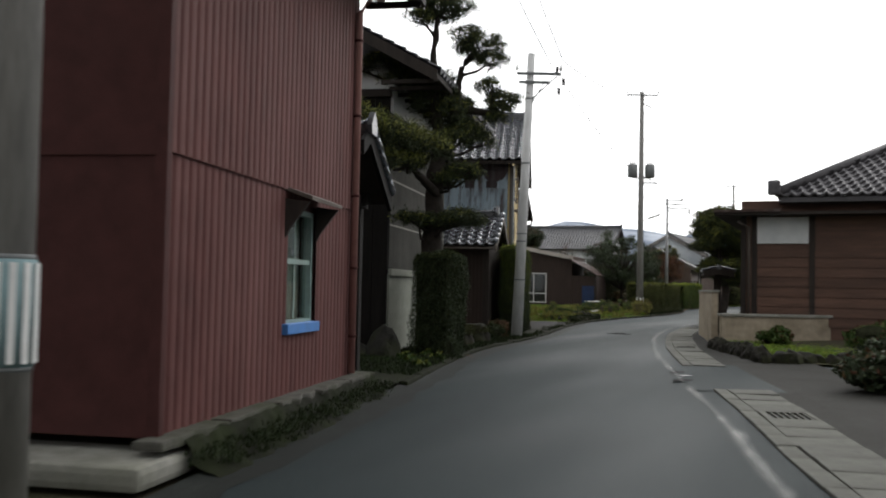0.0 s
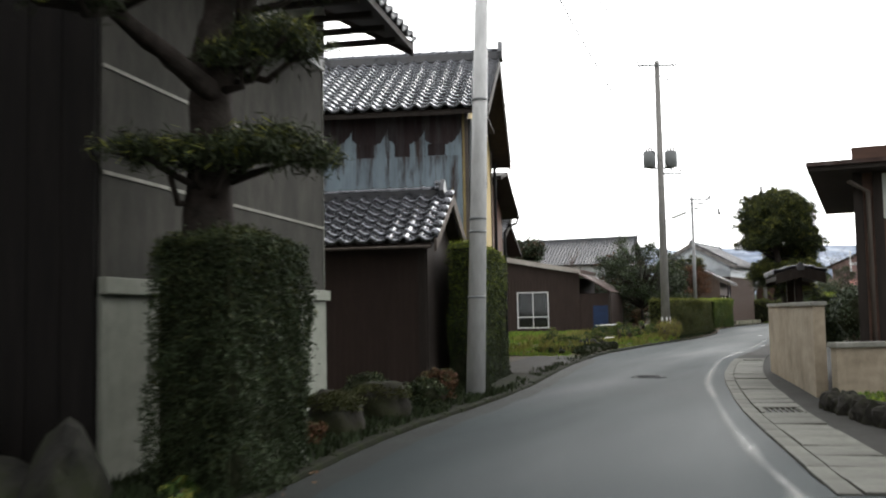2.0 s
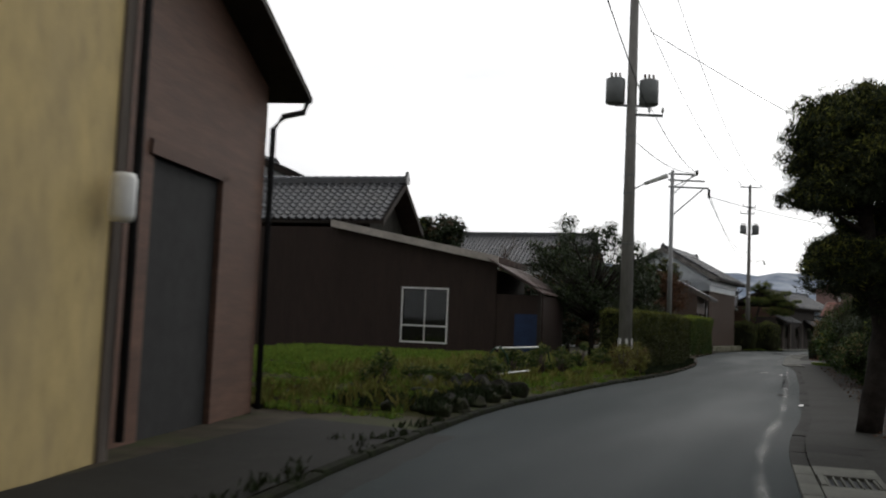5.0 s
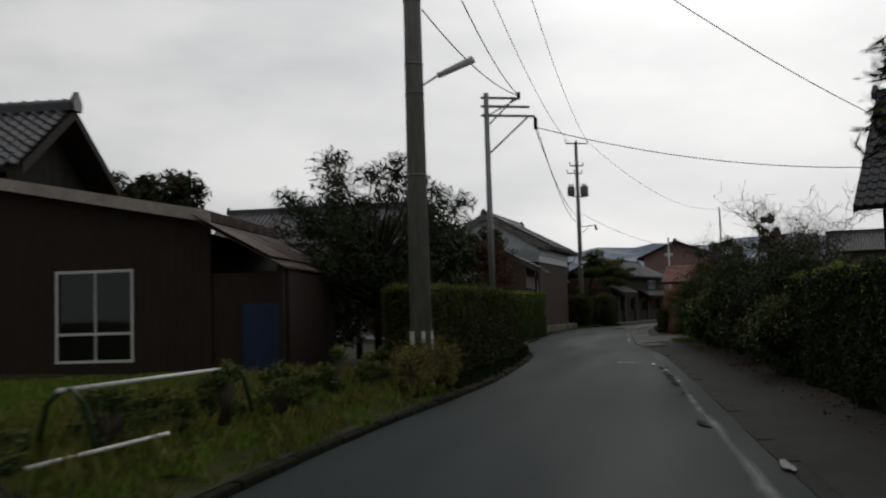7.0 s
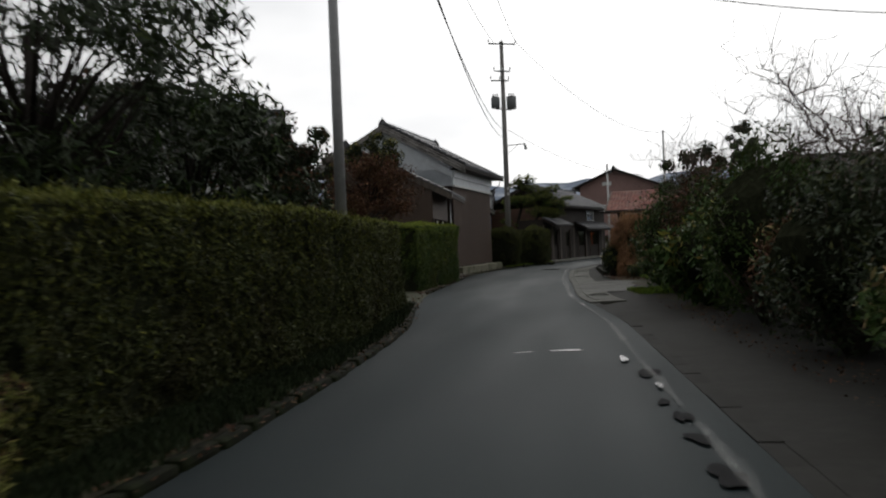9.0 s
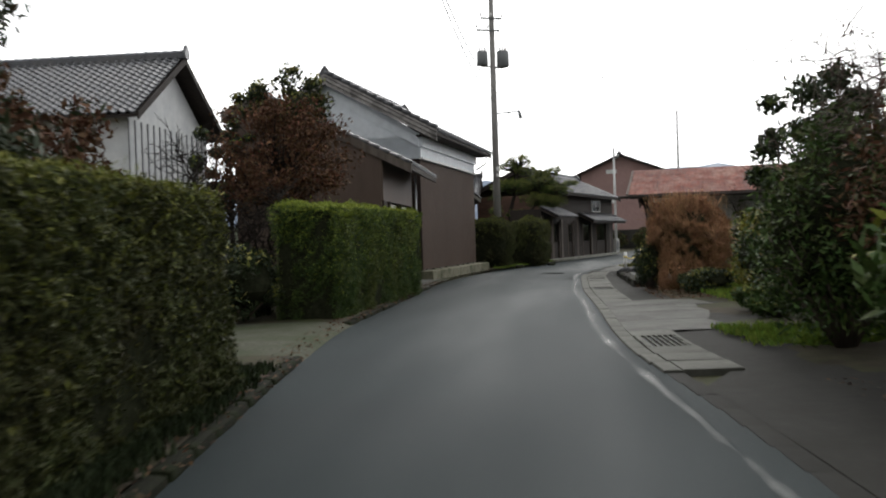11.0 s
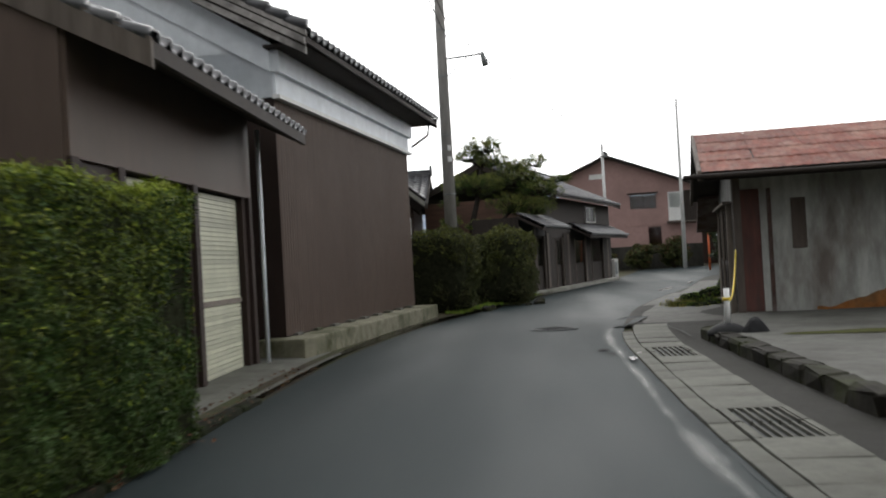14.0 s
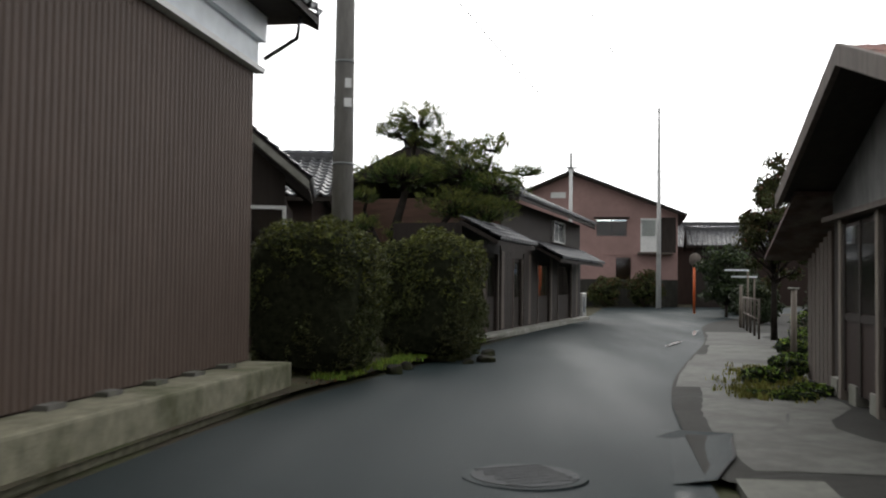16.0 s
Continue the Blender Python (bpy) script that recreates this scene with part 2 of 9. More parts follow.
PEEL = peeling_material()
RUST_BOARD = mat("bare_rust_sheet", (0.04, 0.028, 0.028), 0.75, 8, 0.35, 0.1, 30, stain=(0.1, 0.1, 0.105), stain_scale=6.0, stain_amt=0.6, stretch=(1, 1, 0.1), per="object", spec=0.2)
GREY_PLASTER = mat("grey_mortar", (0.05, 0.048, 0.041), 0.9, 6, 0.3, 0.35, 50, stain=(0.024, 0.025, 0.02), stain_scale=0.9, stain_amt=0.95, stretch=(1, 1, 0.45), spec=0.15)
PALE_PLASTER = mat("pale_green_mortar", (0.25, 0.26, 0.22), 0.9, 6, 0.15, 0.3, 50, stain=(0.19, 0.2, 0.165), stain_scale=0.9, stain_amt=0.6, spec=0.2)
WHITE_PLASTER = mat("white_plaster", (0.72, 0.73, 0.72), 0.85, 4, 0.08, 0.1, 30, stain=(0.5, 0.52, 0.53), stain_scale=0.8, stain_amt=0.6)
WHITE_METAL = mat("white_blue_flashing", (0.8, 0.84, 0.87), 0.45, 4, 0.1, 0.05, 30, stain=(0.66, 0.7, 0.74), stain_scale=0.8, stain_amt=0.5)
YELLOW = mat("weathered_yellow_render", (0.52, 0.4, 0.18), 0.85, 5, 0.18, 0.25, 40, stain=(0.34, 0.27, 0.15), stain_scale=0.8, stain_amt=0.7, stretch=(1, 1, 0.5))
TILE = mat("silver_smoked_tile", (0.15, 0.155, 0.17), 0.12, 12, 0.35, 0.06, 30, metal=0.75, per="object", spec=0.9, stain=(0.025, 0.025, 0.027), stain_scale=4.0, stain_amt=0.85, rough_var=0.12)
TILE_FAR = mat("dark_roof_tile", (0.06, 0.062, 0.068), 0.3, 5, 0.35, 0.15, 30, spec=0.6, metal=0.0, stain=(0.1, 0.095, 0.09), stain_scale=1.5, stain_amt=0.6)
TIN = mat("rusted_tin", (0.15, 0.042, 0.028), 0.75, 5, 0.45, 0.15, 30, stain=(0.27, 0.15, 0.115), stain_scale=2.2, stain_amt=0.85, per="object", spec=0.15, stretch=(1, 0.4, 1))
TIN_DARK = mat("rusted_dark_tin", (0.07, 0.042, 0.034), 0.7, 4, 0.4, 0.15, 30, stain=(0.17, 0.14, 0.13), stain_scale=2.6, stain_amt=0.8, spec=0.2, per="object")
VERGE = mat("weathered_verge_tile", (0.33, 0.31, 0.29), 0.7, 8, 0.35, 0.3, 30, stain=(0.07, 0.065, 0.06), stain_scale=2.2, stain_amt=0.8)
GABLE_MORTAR = mat("stained_pale_mortar", (0.17, 0.168, 0.16), 0.9, 5, 0.3, 0.4, 40, stain=(0.06, 0.056, 0.052), stain_scale=1.3, stain_amt=0.9, stretch=(1, 1, 0.4))
TIN_GREY = mat("stained_grey_tin", (0.43, 0.44, 0.41), 0.7, 4, 0.3, 0.1, 30, spec=0.2, stain=(0.1, 0.065, 0.05), stain_scale=1.1, stain_amt=0.75, stretch=(1, 1, 0.3))
ORANGE_RUST = mat("orange_rust", (0.3, 0.12, 0.035), 0.85, 7, 0.4, 0.2, 30, stain=(0.17, 0.12, 0.07), stain_scale=1.5, stain_amt=0.8, spec=0.1)
RUST_DOOR = mat("rusted_red_door", (0.12, 0.045, 0.035), 0.75, 6, 0.4, 0.1, 30, stain=(0.06, 0.045, 0.04), stain_scale=2.5, stain_amt=0.95, stretch=(1, 1, 0.2))
PINK_WALL = mat("dull_pink_render", (0.36, 0.23, 0.21), 0.85, 4, 0.12, 0.15, 30, stain=(0.22, 0.15, 0.135), stain_scale=0.5, stain_amt=0.5)
SHUTTER = mat("cream_shutter_slat", (0.55, 0.55, 0.42), 0.5, 5, 0.1, 0.05, 40, stain=(0.42, 0.42, 0.32), stain_scale=1.5, stain_amt=0.5, per="object")
WHITE_PAINT = mat("white_paint", (0.75, 0.75, 0.73), 0.5, 8, 0.08, 0.05, 40)
ALU = mat("aluminium", (0.55, 0.55, 0.53), 0.4, 10, 0.1, 0.05, 40, metal=0.5)
BLUE = mat("bright_blue_paint", (0.06, 0.2, 0.5), 0.5, 8, 0.15, 0.05, 40)
DEEP_BLUE = mat("deep_blue_sheet", (0.012, 0.03, 0.085), 0.6, 6, 0.25, 0.1, 20)
GREEN_PAINT = mat("pale_green_frame", (0.22, 0.3, 0.27), 0.6, 8, 0.2, 0.1, 40)
CURTAIN = mat("pale_curtain", (0.35, 0.4, 0.36), 0.9, 5, 0.2, 0.1, 20, stretch=(6, 6, 0.3))
BLACK = mat("black_rubber", (0.017, 0.017, 0.018), 0.75, 12, 0.3, 0.2, 40, spec=0.15)
METAL = mat("galvanised_metal", (0.28, 0.28, 0.28), 0.5, 10, 0.15, 0.1, 40, metal=0.4)
TRANSF = mat("transformer_grey", (0.17, 0.18, 0.18), 0.5, 6, 0.15, 0.05, 40)
IRON = mat("cast_iron", (0.035, 0.038, 0.04), 0.75, 20, 0.4, 0.6, 90, spec=0.2)
YEL_PLASTIC = mat("yellow_chain_plastic", (0.7, 0.52, 0.04), 0.5, 8, 0.15)
ORANGE = mat("orange_post_paint", (0.6, 0.12, 0.03), 0.5, 8, 0.15)
GREEN_PIPE = mat("dark_green_paint", (0.02, 0.06, 0.03), 0.5, 8, 0.2, 0.05, 40)
BAND_GREEN = mat("pale_blue_green_guard", (0.2, 0.3, 0.31), 0.55, 8, 0.15, 0.05, 40)
BARK = mat("pine_bark", (0.026, 0.021, 0.018), 0.9, 8, 0.4, 0.8, 30, stain=(0.055, 0.05, 0.043), stain_scale=3, stain_amt=0.6, spec=0.08)
STONE = mat("garden_stone", (0.12, 0.115, 0.105), 0.85, 5, 0.35, 0.6, 18, stain=(0.07, 0.085, 0.03), stain_scale=2.0, stain_amt=0.8, per="object", spec=0.15)
COURT_STONE = mat("damp_court_stone", (0.035, 0.034, 0.03), 0.9, 5, 0.4, 0.7, 14, stain=(0.04, 0.048, 0.02), stain_scale=2.0, stain_amt=0.8, per="object", spec=0.12)
DARK_STONE = mat("dark_wet_stone", (0.024, 0.022, 0.018), 0.9, 5, 0.5, 0.8, 18, stain=(0.03, 0.036, 0.012), stain_scale=2.0, stain_amt=0.8, per="object", spec=0.12)
HEDGE_LEAF = mat("hedge_leaf", (0.05, 0.085, 0.022), 0.6, 3, 0.25, 0, per="island", hue=0.02, stain=(0.1, 0.1, 0.03), stain_scale=0.7, stain_amt=0.6, spec=0.12)
OLIVE_LEAF = mat("dull_olive_hedge_leaf", (0.062, 0.072, 0.026), 0.6, 3, 0.25, 0, per="island", hue=0.02, spec=0.1, stain=(0.05, 0.04, 0.022), stain_scale=0.8, stain_amt=0.6)
OLIVE_TOP = mat("dull_yellow_hedge_shoot", (0.15, 0.16, 0.035), 0.6, 3, 0.25, 0, per="island", hue=0.02, spec=0.1)
HEDGE_DARK = mat("dark_hedge_leaf", (0.029, 0.04, 0.018), 0.6, 3, 0.25, 0, per="island", hue=0.02, spec=0.12)
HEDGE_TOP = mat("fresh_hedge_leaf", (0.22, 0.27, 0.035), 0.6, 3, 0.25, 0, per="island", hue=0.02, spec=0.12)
DARK_LEAF = mat("dark_evergreen_leaf", (0.036, 0.05, 0.023), 0.55, 3, 0.25, 0, per="island", hue=0.02, spec=0.22)
PINE_LEAF = mat("pine_needle", (0.033, 0.042, 0.019), 0.65, 3, 0.25, 0, per="island", hue=0.02, spec=0.12)
# lighter needle colour for pad tops: daylight from above put into the colour
SUNLIT_PAD = mat("sunlit_pine_top", (0.2, 0.21, 0.045), 0.7, 3, 0.25, 0, per="island", hue=0.02, spec=0.12)
BROWN_LEAF = mat("russet_winter_leaf", (0.095, 0.05, 0.027), 0.7, 3, 0.3, 0, per="island", hue=0.02, spec=0.12)
ORANGE_TWIG = mat("orange_brown_twig", (0.35, 0.2, 0.108), 0.8, 3, 0.3, 0, per="island", hue=0.02, spec=0.12)
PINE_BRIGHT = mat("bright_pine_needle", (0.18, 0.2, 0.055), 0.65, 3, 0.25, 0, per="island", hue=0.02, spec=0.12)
DRY_BROWN = mat("dry_brown_leaf", (0.17, 0.085, 0.05), 0.8, 3, 0.3, 0, per="island", hue=0.02, spec=0.12)
YEL_LEAF = mat("yellow_green_leaf", (0.2, 0.19, 0.04), 0.6, 3, 0.3, 0, per="island", hue=0.03, spec=0.12)
GRASS = mat("winter_grass", (0.18, 0.26, 0.045), 0.8, 3, 0.3, 0, per="island", hue=0.03, spec=0.12)
YEL_GRASS = mat("yellowed_weed", (0.22, 0.215, 0.06), 0.8, 3, 0.3, 0, per="island", hue=0.03, spec=0.12)
DRY_LEAF = mat("dry_reed_leaf", (0.25, 0.2, 0.09), 0.8, 3, 0.3, 0, per="island", hue=0.02, spec=0.12)
TWIG = mat("bare_twig", (0.12, 0.095, 0.08), 0.85, 6, 0.3, 0, spec=0.1)
# near-black filling: the shade inside hedges and bushes, put into the colour
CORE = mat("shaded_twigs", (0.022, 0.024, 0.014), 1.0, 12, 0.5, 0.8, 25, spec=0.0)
WOOD_POST = mat("old_post_wood", (0.2, 0.17, 0.14), 0.85, 9, 0.3, 0.3, 50, stretch=(1, 1, 0.15))
# near-black for shade behind openings, painted as a colour; cracks use it too
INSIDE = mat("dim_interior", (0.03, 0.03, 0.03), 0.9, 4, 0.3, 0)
# the blue-grey base carries the aerial haze; the pale stain is snow
MOUNTAIN = mat("haze_blue_wooded_slope", (0.16, 0.2, 0.27), 1.0, 0.006, 0.25, 0, stain=(0.6, 0.64, 0.7), stain_scale=0.005, stain_amt=0.8, stretch=(1, 1, 2.2))
WOODS = mat("far_woods", (0.05, 0.06, 0.035), 1.0, 0.05, 0.4, 0, spec=0.05)


def glass_material():
    m = bpy.data.materials.new("window_glass")
    m.use_nodes = True
    b = m.node_tree.nodes["Principled BSDF"]
    b.inputs["Base Color"].default_value = (0.75, 0.8, 0.78, 1)
    b.inputs["Roughness"].default_value = 0.03
    b.inputs["Transmission Weight"].default_value = 1.0
    b.inputs["IOR"].default_value = 1.45
    return m


GLASS = glass_material()


def water_material():
    m = bpy.data.materials.new("puddle_water")
    m.use_nodes = True
    b = m.node_tree.nodes["Principled BSDF"]
    b.inputs["Base Color"].default_value = (0.03, 0.03, 0.03, 1)
    b.inputs["Roughness"].default_value = 0.2
    b.inputs["Specular IOR Level"].default_value = 0.5
    return m


WATER = water_material()


def worn_line_material():
    """White road paint, worn away in places and thin towards its borders."""
    m = mat("worn_white_line", (0.42, 0.42, 0.4), 0.6, 30, 0.25, 0.3, 160, spec=0.3)
    n, l = m.node_tree.nodes, m.node_tree.links
    b = n["Principled BSDF"]
    co = n.new("ShaderNodeTexCoord")
    nz = n.new("ShaderNodeTexNoise")
    nz.inputs["Scale"].default_value, nz.inputs["Detail"].default_value, nz.inputs["Roughness"].default_value = 1.4, 9, 0.68
    mp = n.new("ShaderNodeMapping")
    mp.vector_type = "TEXTURE"
    mp.inputs["Rotation"].default_value = (0, 0, radians(-24))
    mp.inputs["Scale"].default_value = (0.8, 3.5, 1.0)
    l.new(co.outputs["Object"], mp.inputs[0])
    l.new(mp.outputs[0], nz.inputs["Vector"])
    uv = n.new("ShaderNodeUVMap")
    uv.uv_map = "across"
    sep = n.new("ShaderNodeSeparateXYZ")
    l.new(uv.outputs[0], sep.inputs[0])
    d = n.new("ShaderNodeMath")
    d.operation = "PINGPONG"
    d.inputs[1].default_value = 0.5
    l.new(sep.outputs[0], d.inputs[0])
    s = n.new("ShaderNodeMath")
    s.operation = "MULTIPLY_ADD"
    s.inputs[1].default_value = 0.5
    l.new(d.outputs[0], s.inputs[0])
    l.new(nz.outputs["Fac"], s.inputs[2])
    r = n.new("ShaderNodeMapRange")
    r.inputs["From Min"].default_value, r.inputs["From Max"].default_value = 0.6, 0.98
    r.inputs["To Min"].default_value, r.inputs["To Max"].default_value = 0.0, 0.62
    l.new(s.outputs[0], r.inputs["Value"])
    l.new(r.outputs[0], b.inputs["Alpha"])
    return m


LINE = worn_line_material()


# ---- building blocks ----
def thing(name, x, y, z=0.0, rz=0.0, label="", category="", group="", kind=""):
    ob = new(name)
    ob.empty_display_size = 0.2
    ob.matrix_basis = pose(x, y, z, 0, 0, rz)
    return tagged(ob, label, category, group, kind)


def along(name, a, b, label="", category="", group="", kind="", z=0.0):
    """A thing whose local x runs from a to b; local y points to the left of that."""
    return thing(name, a[0], a[1], z, math.degrees(math.atan2(b[1] - a[1], b[0] - a[0])), label, category, group, kind)


TF = [Matrix.Identity(4)]   # where parts are laid within their thing


def link_mesh(name, me, material, parent=None, label="", smooth=False):
    if material:
        me.materials.append(material)
    if smooth:
        for p in me.polygons:
            p.use_smooth = True
    ob = new(name, me)
    if parent:
        ob.parent = parent
        if parent.type == "EMPTY":
            ob.matrix_basis = TF[-1]
    return tagged(ob, label)


def part(name, bm, material, parent=None, label="", smooth=False):
    me = bpy.data.meshes.new(name)
    bm.to_mesh(me)
    bm.free()
    return link_mesh(name, me, material, parent, label, smooth)


def raw(name, verts, faces, material, parent=None, label="", smooth=False):
    me = bpy.data.meshes.new(name)
    me.from_pydata([tuple(v) for v in verts] if not isinstance(verts, np.ndarray) else verts.tolist(), [], faces if not isinstance(faces, np.ndarray) else faces.tolist())
    me.update()
    return link_mesh(name, me, material, parent, label, smooth)


def box(bm, x0, y0, z0, x1, y1, z1, bev=0.0):
    vs = [bm.verts.new(p) for p in ((x0, y0, z0), (x1, y0, z0), (x1, y1, z0), (x0, y1, z0), (x0, y0, z1), (x1, y0, z1), (x1, y1, z1), (x0, y1, z1))]
    fs = [bm.faces.new([vs[i] for i in q]) for q in ((3, 2, 1, 0), (4, 5, 6, 7), (0, 1, 5, 4), (1, 2, 6, 5), (2, 3, 7, 6), (3, 0, 4, 7))]
    if bev:
        es = list({e for f in fs for e in f.edges})
        bmesh.ops.bevel(bm, geom=es, offset=bev, segments=2, affect="EDGES", profile=0.6)
    return bm


def B(x0, y0, z0, x1, y1, z1, bev=0.0):
    return box(bmesh.new(), min(x0, x1), min(y0, y1), min(z0, z1), max(x0, x1), max(y0, y1), max(z0, z1), bev)


def prism(bm, outline, y0, y1):
    """Closes an outline of (x, z) points between y0 and y1."""
    a = [bm.verts.new((x, y0, z)) for x, z in outline]
    b = [bm.verts.new((x, y1, z)) for x, z in outline]
    bm.faces.new(a)
    bm.faces.new(b[::-1])
    n = len(a)
    for i in range(n):
        bm.faces.new((a[i], b[i], b[(i + 1) % n], a[(i + 1) % n]))
    bmesh.ops.recalc_face_normals(bm, faces=bm.faces)
    return bm


def tube_data(points, radii, seg=8):
    """Vertices and faces of a tapered tube along points."""
    pts = [Vector(p) for p in points]
    verts, faces = [], []
    n = len(pts)
    for i, p in enumerate(pts):
        d = (pts[min(i + 1, n - 1)] - pts[max(i - 1, 0)]).normalized()
        side = d.cross(Vector((0, 0, 1)) if abs(d.z) < 0.9 else Vector((1, 0, 0))).normalized()
        up = side.cross(d)
        for k in range(seg):
            a = 2 * math.pi * k / seg
            verts.append(p + radii[i] * (math.cos(a) * side + math.sin(a) * up))
    for i in range(n - 1):
        for k in range(seg):
            faces.append((i * seg + k, i * seg + (k + 1) % seg, (i + 1) * seg + (k + 1) % seg, (i + 1) * seg + k))
    faces.append(tuple(range(seg))[::-1])
    faces.append(tuple((n - 1) * seg + k for k in range(seg)))
    return verts, faces


def tube(name, points, radii, material, parent=None, label="", seg=8):
    if not isinstance(radii, (list, tuple)):
        radii = [radii] * len(points)
    v, f = tube_data(points, radii, seg)
    return raw(name, v, f, material, parent, label, True)


def tubes(name, many, material, parent=None, label="", seg=6):
    verts, faces = [], []
    for points, radii in many:
        if not isinstance(radii, (list, tuple)):
            radii = [radii] * len(points)
        v, f = tube_data(points, radii, seg)
        o = len(verts)
        verts += v
        faces += [tuple(i + o for i in q) for q in f]
    return raw(name, verts, faces, material, parent, label, True)


def corrugated(name, material, parent, x0, x1, z0, z1, y=0.0, pitch=0.076, depth=0.009, holes=(), label="", square=False, prof=None):
    """A ribbed sheet in the plane y, ribs upright, with rectangular holes (x0, x1, z0, z1)."""
    xs = []
    n = max(2, int((x1 - x0) / pitch))
    for i in range(n):
        for k in range(4):
            xs.append(x0 + (x1 - x0) * (i + k / 4) / n)
    xs.append(x1)
    prof = prof or ((0, 0, 1, 1) if square else (0, 0.5, 1, 0.5))
    cuts = sorted({z0, z1, *[z for hx0, hx1, hz0, hz1 in holes for z in (hz0, hz1) if z0 < z < z1]})
    verts, faces = [], []
    for i, x in enumerate(xs):
        for z in cuts:
            verts.append((x, y - depth * prof[i % 4], z))
    m = len(cuts)
    for i in range(len(xs) - 1):
        for j in range(m - 1):
            cx, cz = (xs[i] + xs[i + 1]) / 2, (cuts[j] + cuts[j + 1]) / 2
            if any(a < cx < b and c < cz < d for a, b, c, d in holes):
                continue
            faces.append((i * m + j, (i + 1) * m + j, (i + 1) * m + j + 1, i * m + j + 1))
    return raw(name, verts, faces, material, parent, label, not square and prof[3] < 1)


def walls(parent, x0, y0, x1, y1, z0, z1, material, name="wall", holes_front=(), t=0.12):
    """Four walls with thickness; openings (x0, x1, z0, z1) go through the front one at y0."""
    zs = sorted({z0, z1, *[z for h in holes_front for z in h[2:]]})
    xs = sorted({x0, x1, *[x for h in holes_front for x in h[:2]]})
    bm = bmesh.new()
    for i in range(len(xs) - 1):
        for j in range(len(zs) - 1):
            cx, cz = (xs[i] + xs[i + 1]) / 2, (zs[j] + zs[j + 1]) / 2
            if not any(a < cx < b and c < cz < d for a, b, c, d in holes_front):
                box(bm, xs[i], y0, zs[j], xs[i + 1], y0 + t, zs[j + 1])
    bmesh.ops.remove_doubles(bm, verts=bm.verts, dist=0.0005)
    part(name, bm, material, parent)
    part(name, B(x0, y0 + t, z0, x0 + t, y1, z1), material, parent)
    part(name, B(x1 - t, y0 + t, z0, x1, y1, z1), material, parent)
    part(name, B(x0 + t, y1 - t, z0, x1 - t, y1, z1), material, parent)


def window(parent, x0, x1, z0, z1, y, frame_mat=ALU, panes=2, rail=None, depth=0.07, curtain=None, f=0.045):
    """A sliding window in the plane y, open side towards -y."""
    w = part("window", B(x0 - f, y - 0.02, z0 - f, x1 + f, y + depth, z0), frame_mat, parent)
    part("frame", B(x0 - f, y - 0.02, z1, x1 + f, y + depth, z1 + f), frame_mat, w)
    part("frame", B(x0 - f, y - 0.018, z0, x0, y + depth, z1), frame_mat, w)
    part("frame", B(x1, y - 0.018, z0, x1 + f, y + depth, z1), frame_mat, w)
    step = (x1 - x0) / panes
    for i in range(panes):
        a, b = x0 + i * step, x0 + (i + 1) * step
        yy = y + 0.01 + 0.02 * (i % 2)
        part("pane", B(a, yy + 0.008, z0, b, yy + 0.014, z1), GLASS, w)
        if i:
            part("stile", B(a - 0.022, yy - 0.012, z0, a + 0.022, yy + 0.006, z1), frame_mat, w)
    if rail:
        part("rail", B(x0, y - 0.004, z0 + rail * (z1 - z0) - 0.025, x1, y + 0.012, z0 + rail * (z1 - z0) + 0.025), frame_mat, w)
    return w


# one pantile: a wave across its width, a lip at its lower edge, sloping along -y (down) locally
TILE_W, TILE_L = 0.265, 0.24


def pantile_mesh():
    prof = []
    for i in range(12):
        u = i / 11
        w = 2 * math.pi * (u - 0.13)
        prof.append((TILE_W * u, 0.036 * (1 + math.cos(w)) + 0.008 * math.cos(2 * w)))
    rings = ((0.27, 0.0), (0.06, 0.024), (0.0, 0.036), (-0.016, 0.032), (-0.024, 0.018), (-0.02, -0.02))
    n = len(prof)
    verts = [(x, y, z + dz) for y, dz in rings for x, z in prof]
    faces = [(r * n + i, (r + 1) * n + i, (r + 1) * n + i + 1, r * n + i + 1) for r in range(len(rings) - 1) for i in range(n - 1)]
    me = bpy.data.meshes.new("tile")
    me.from_pydata(verts, [], faces)
    me.materials.append(TILE)
    for p in me.polygons:
        p.use_smooth = True
    return me


PANTILE = pantile_mesh()


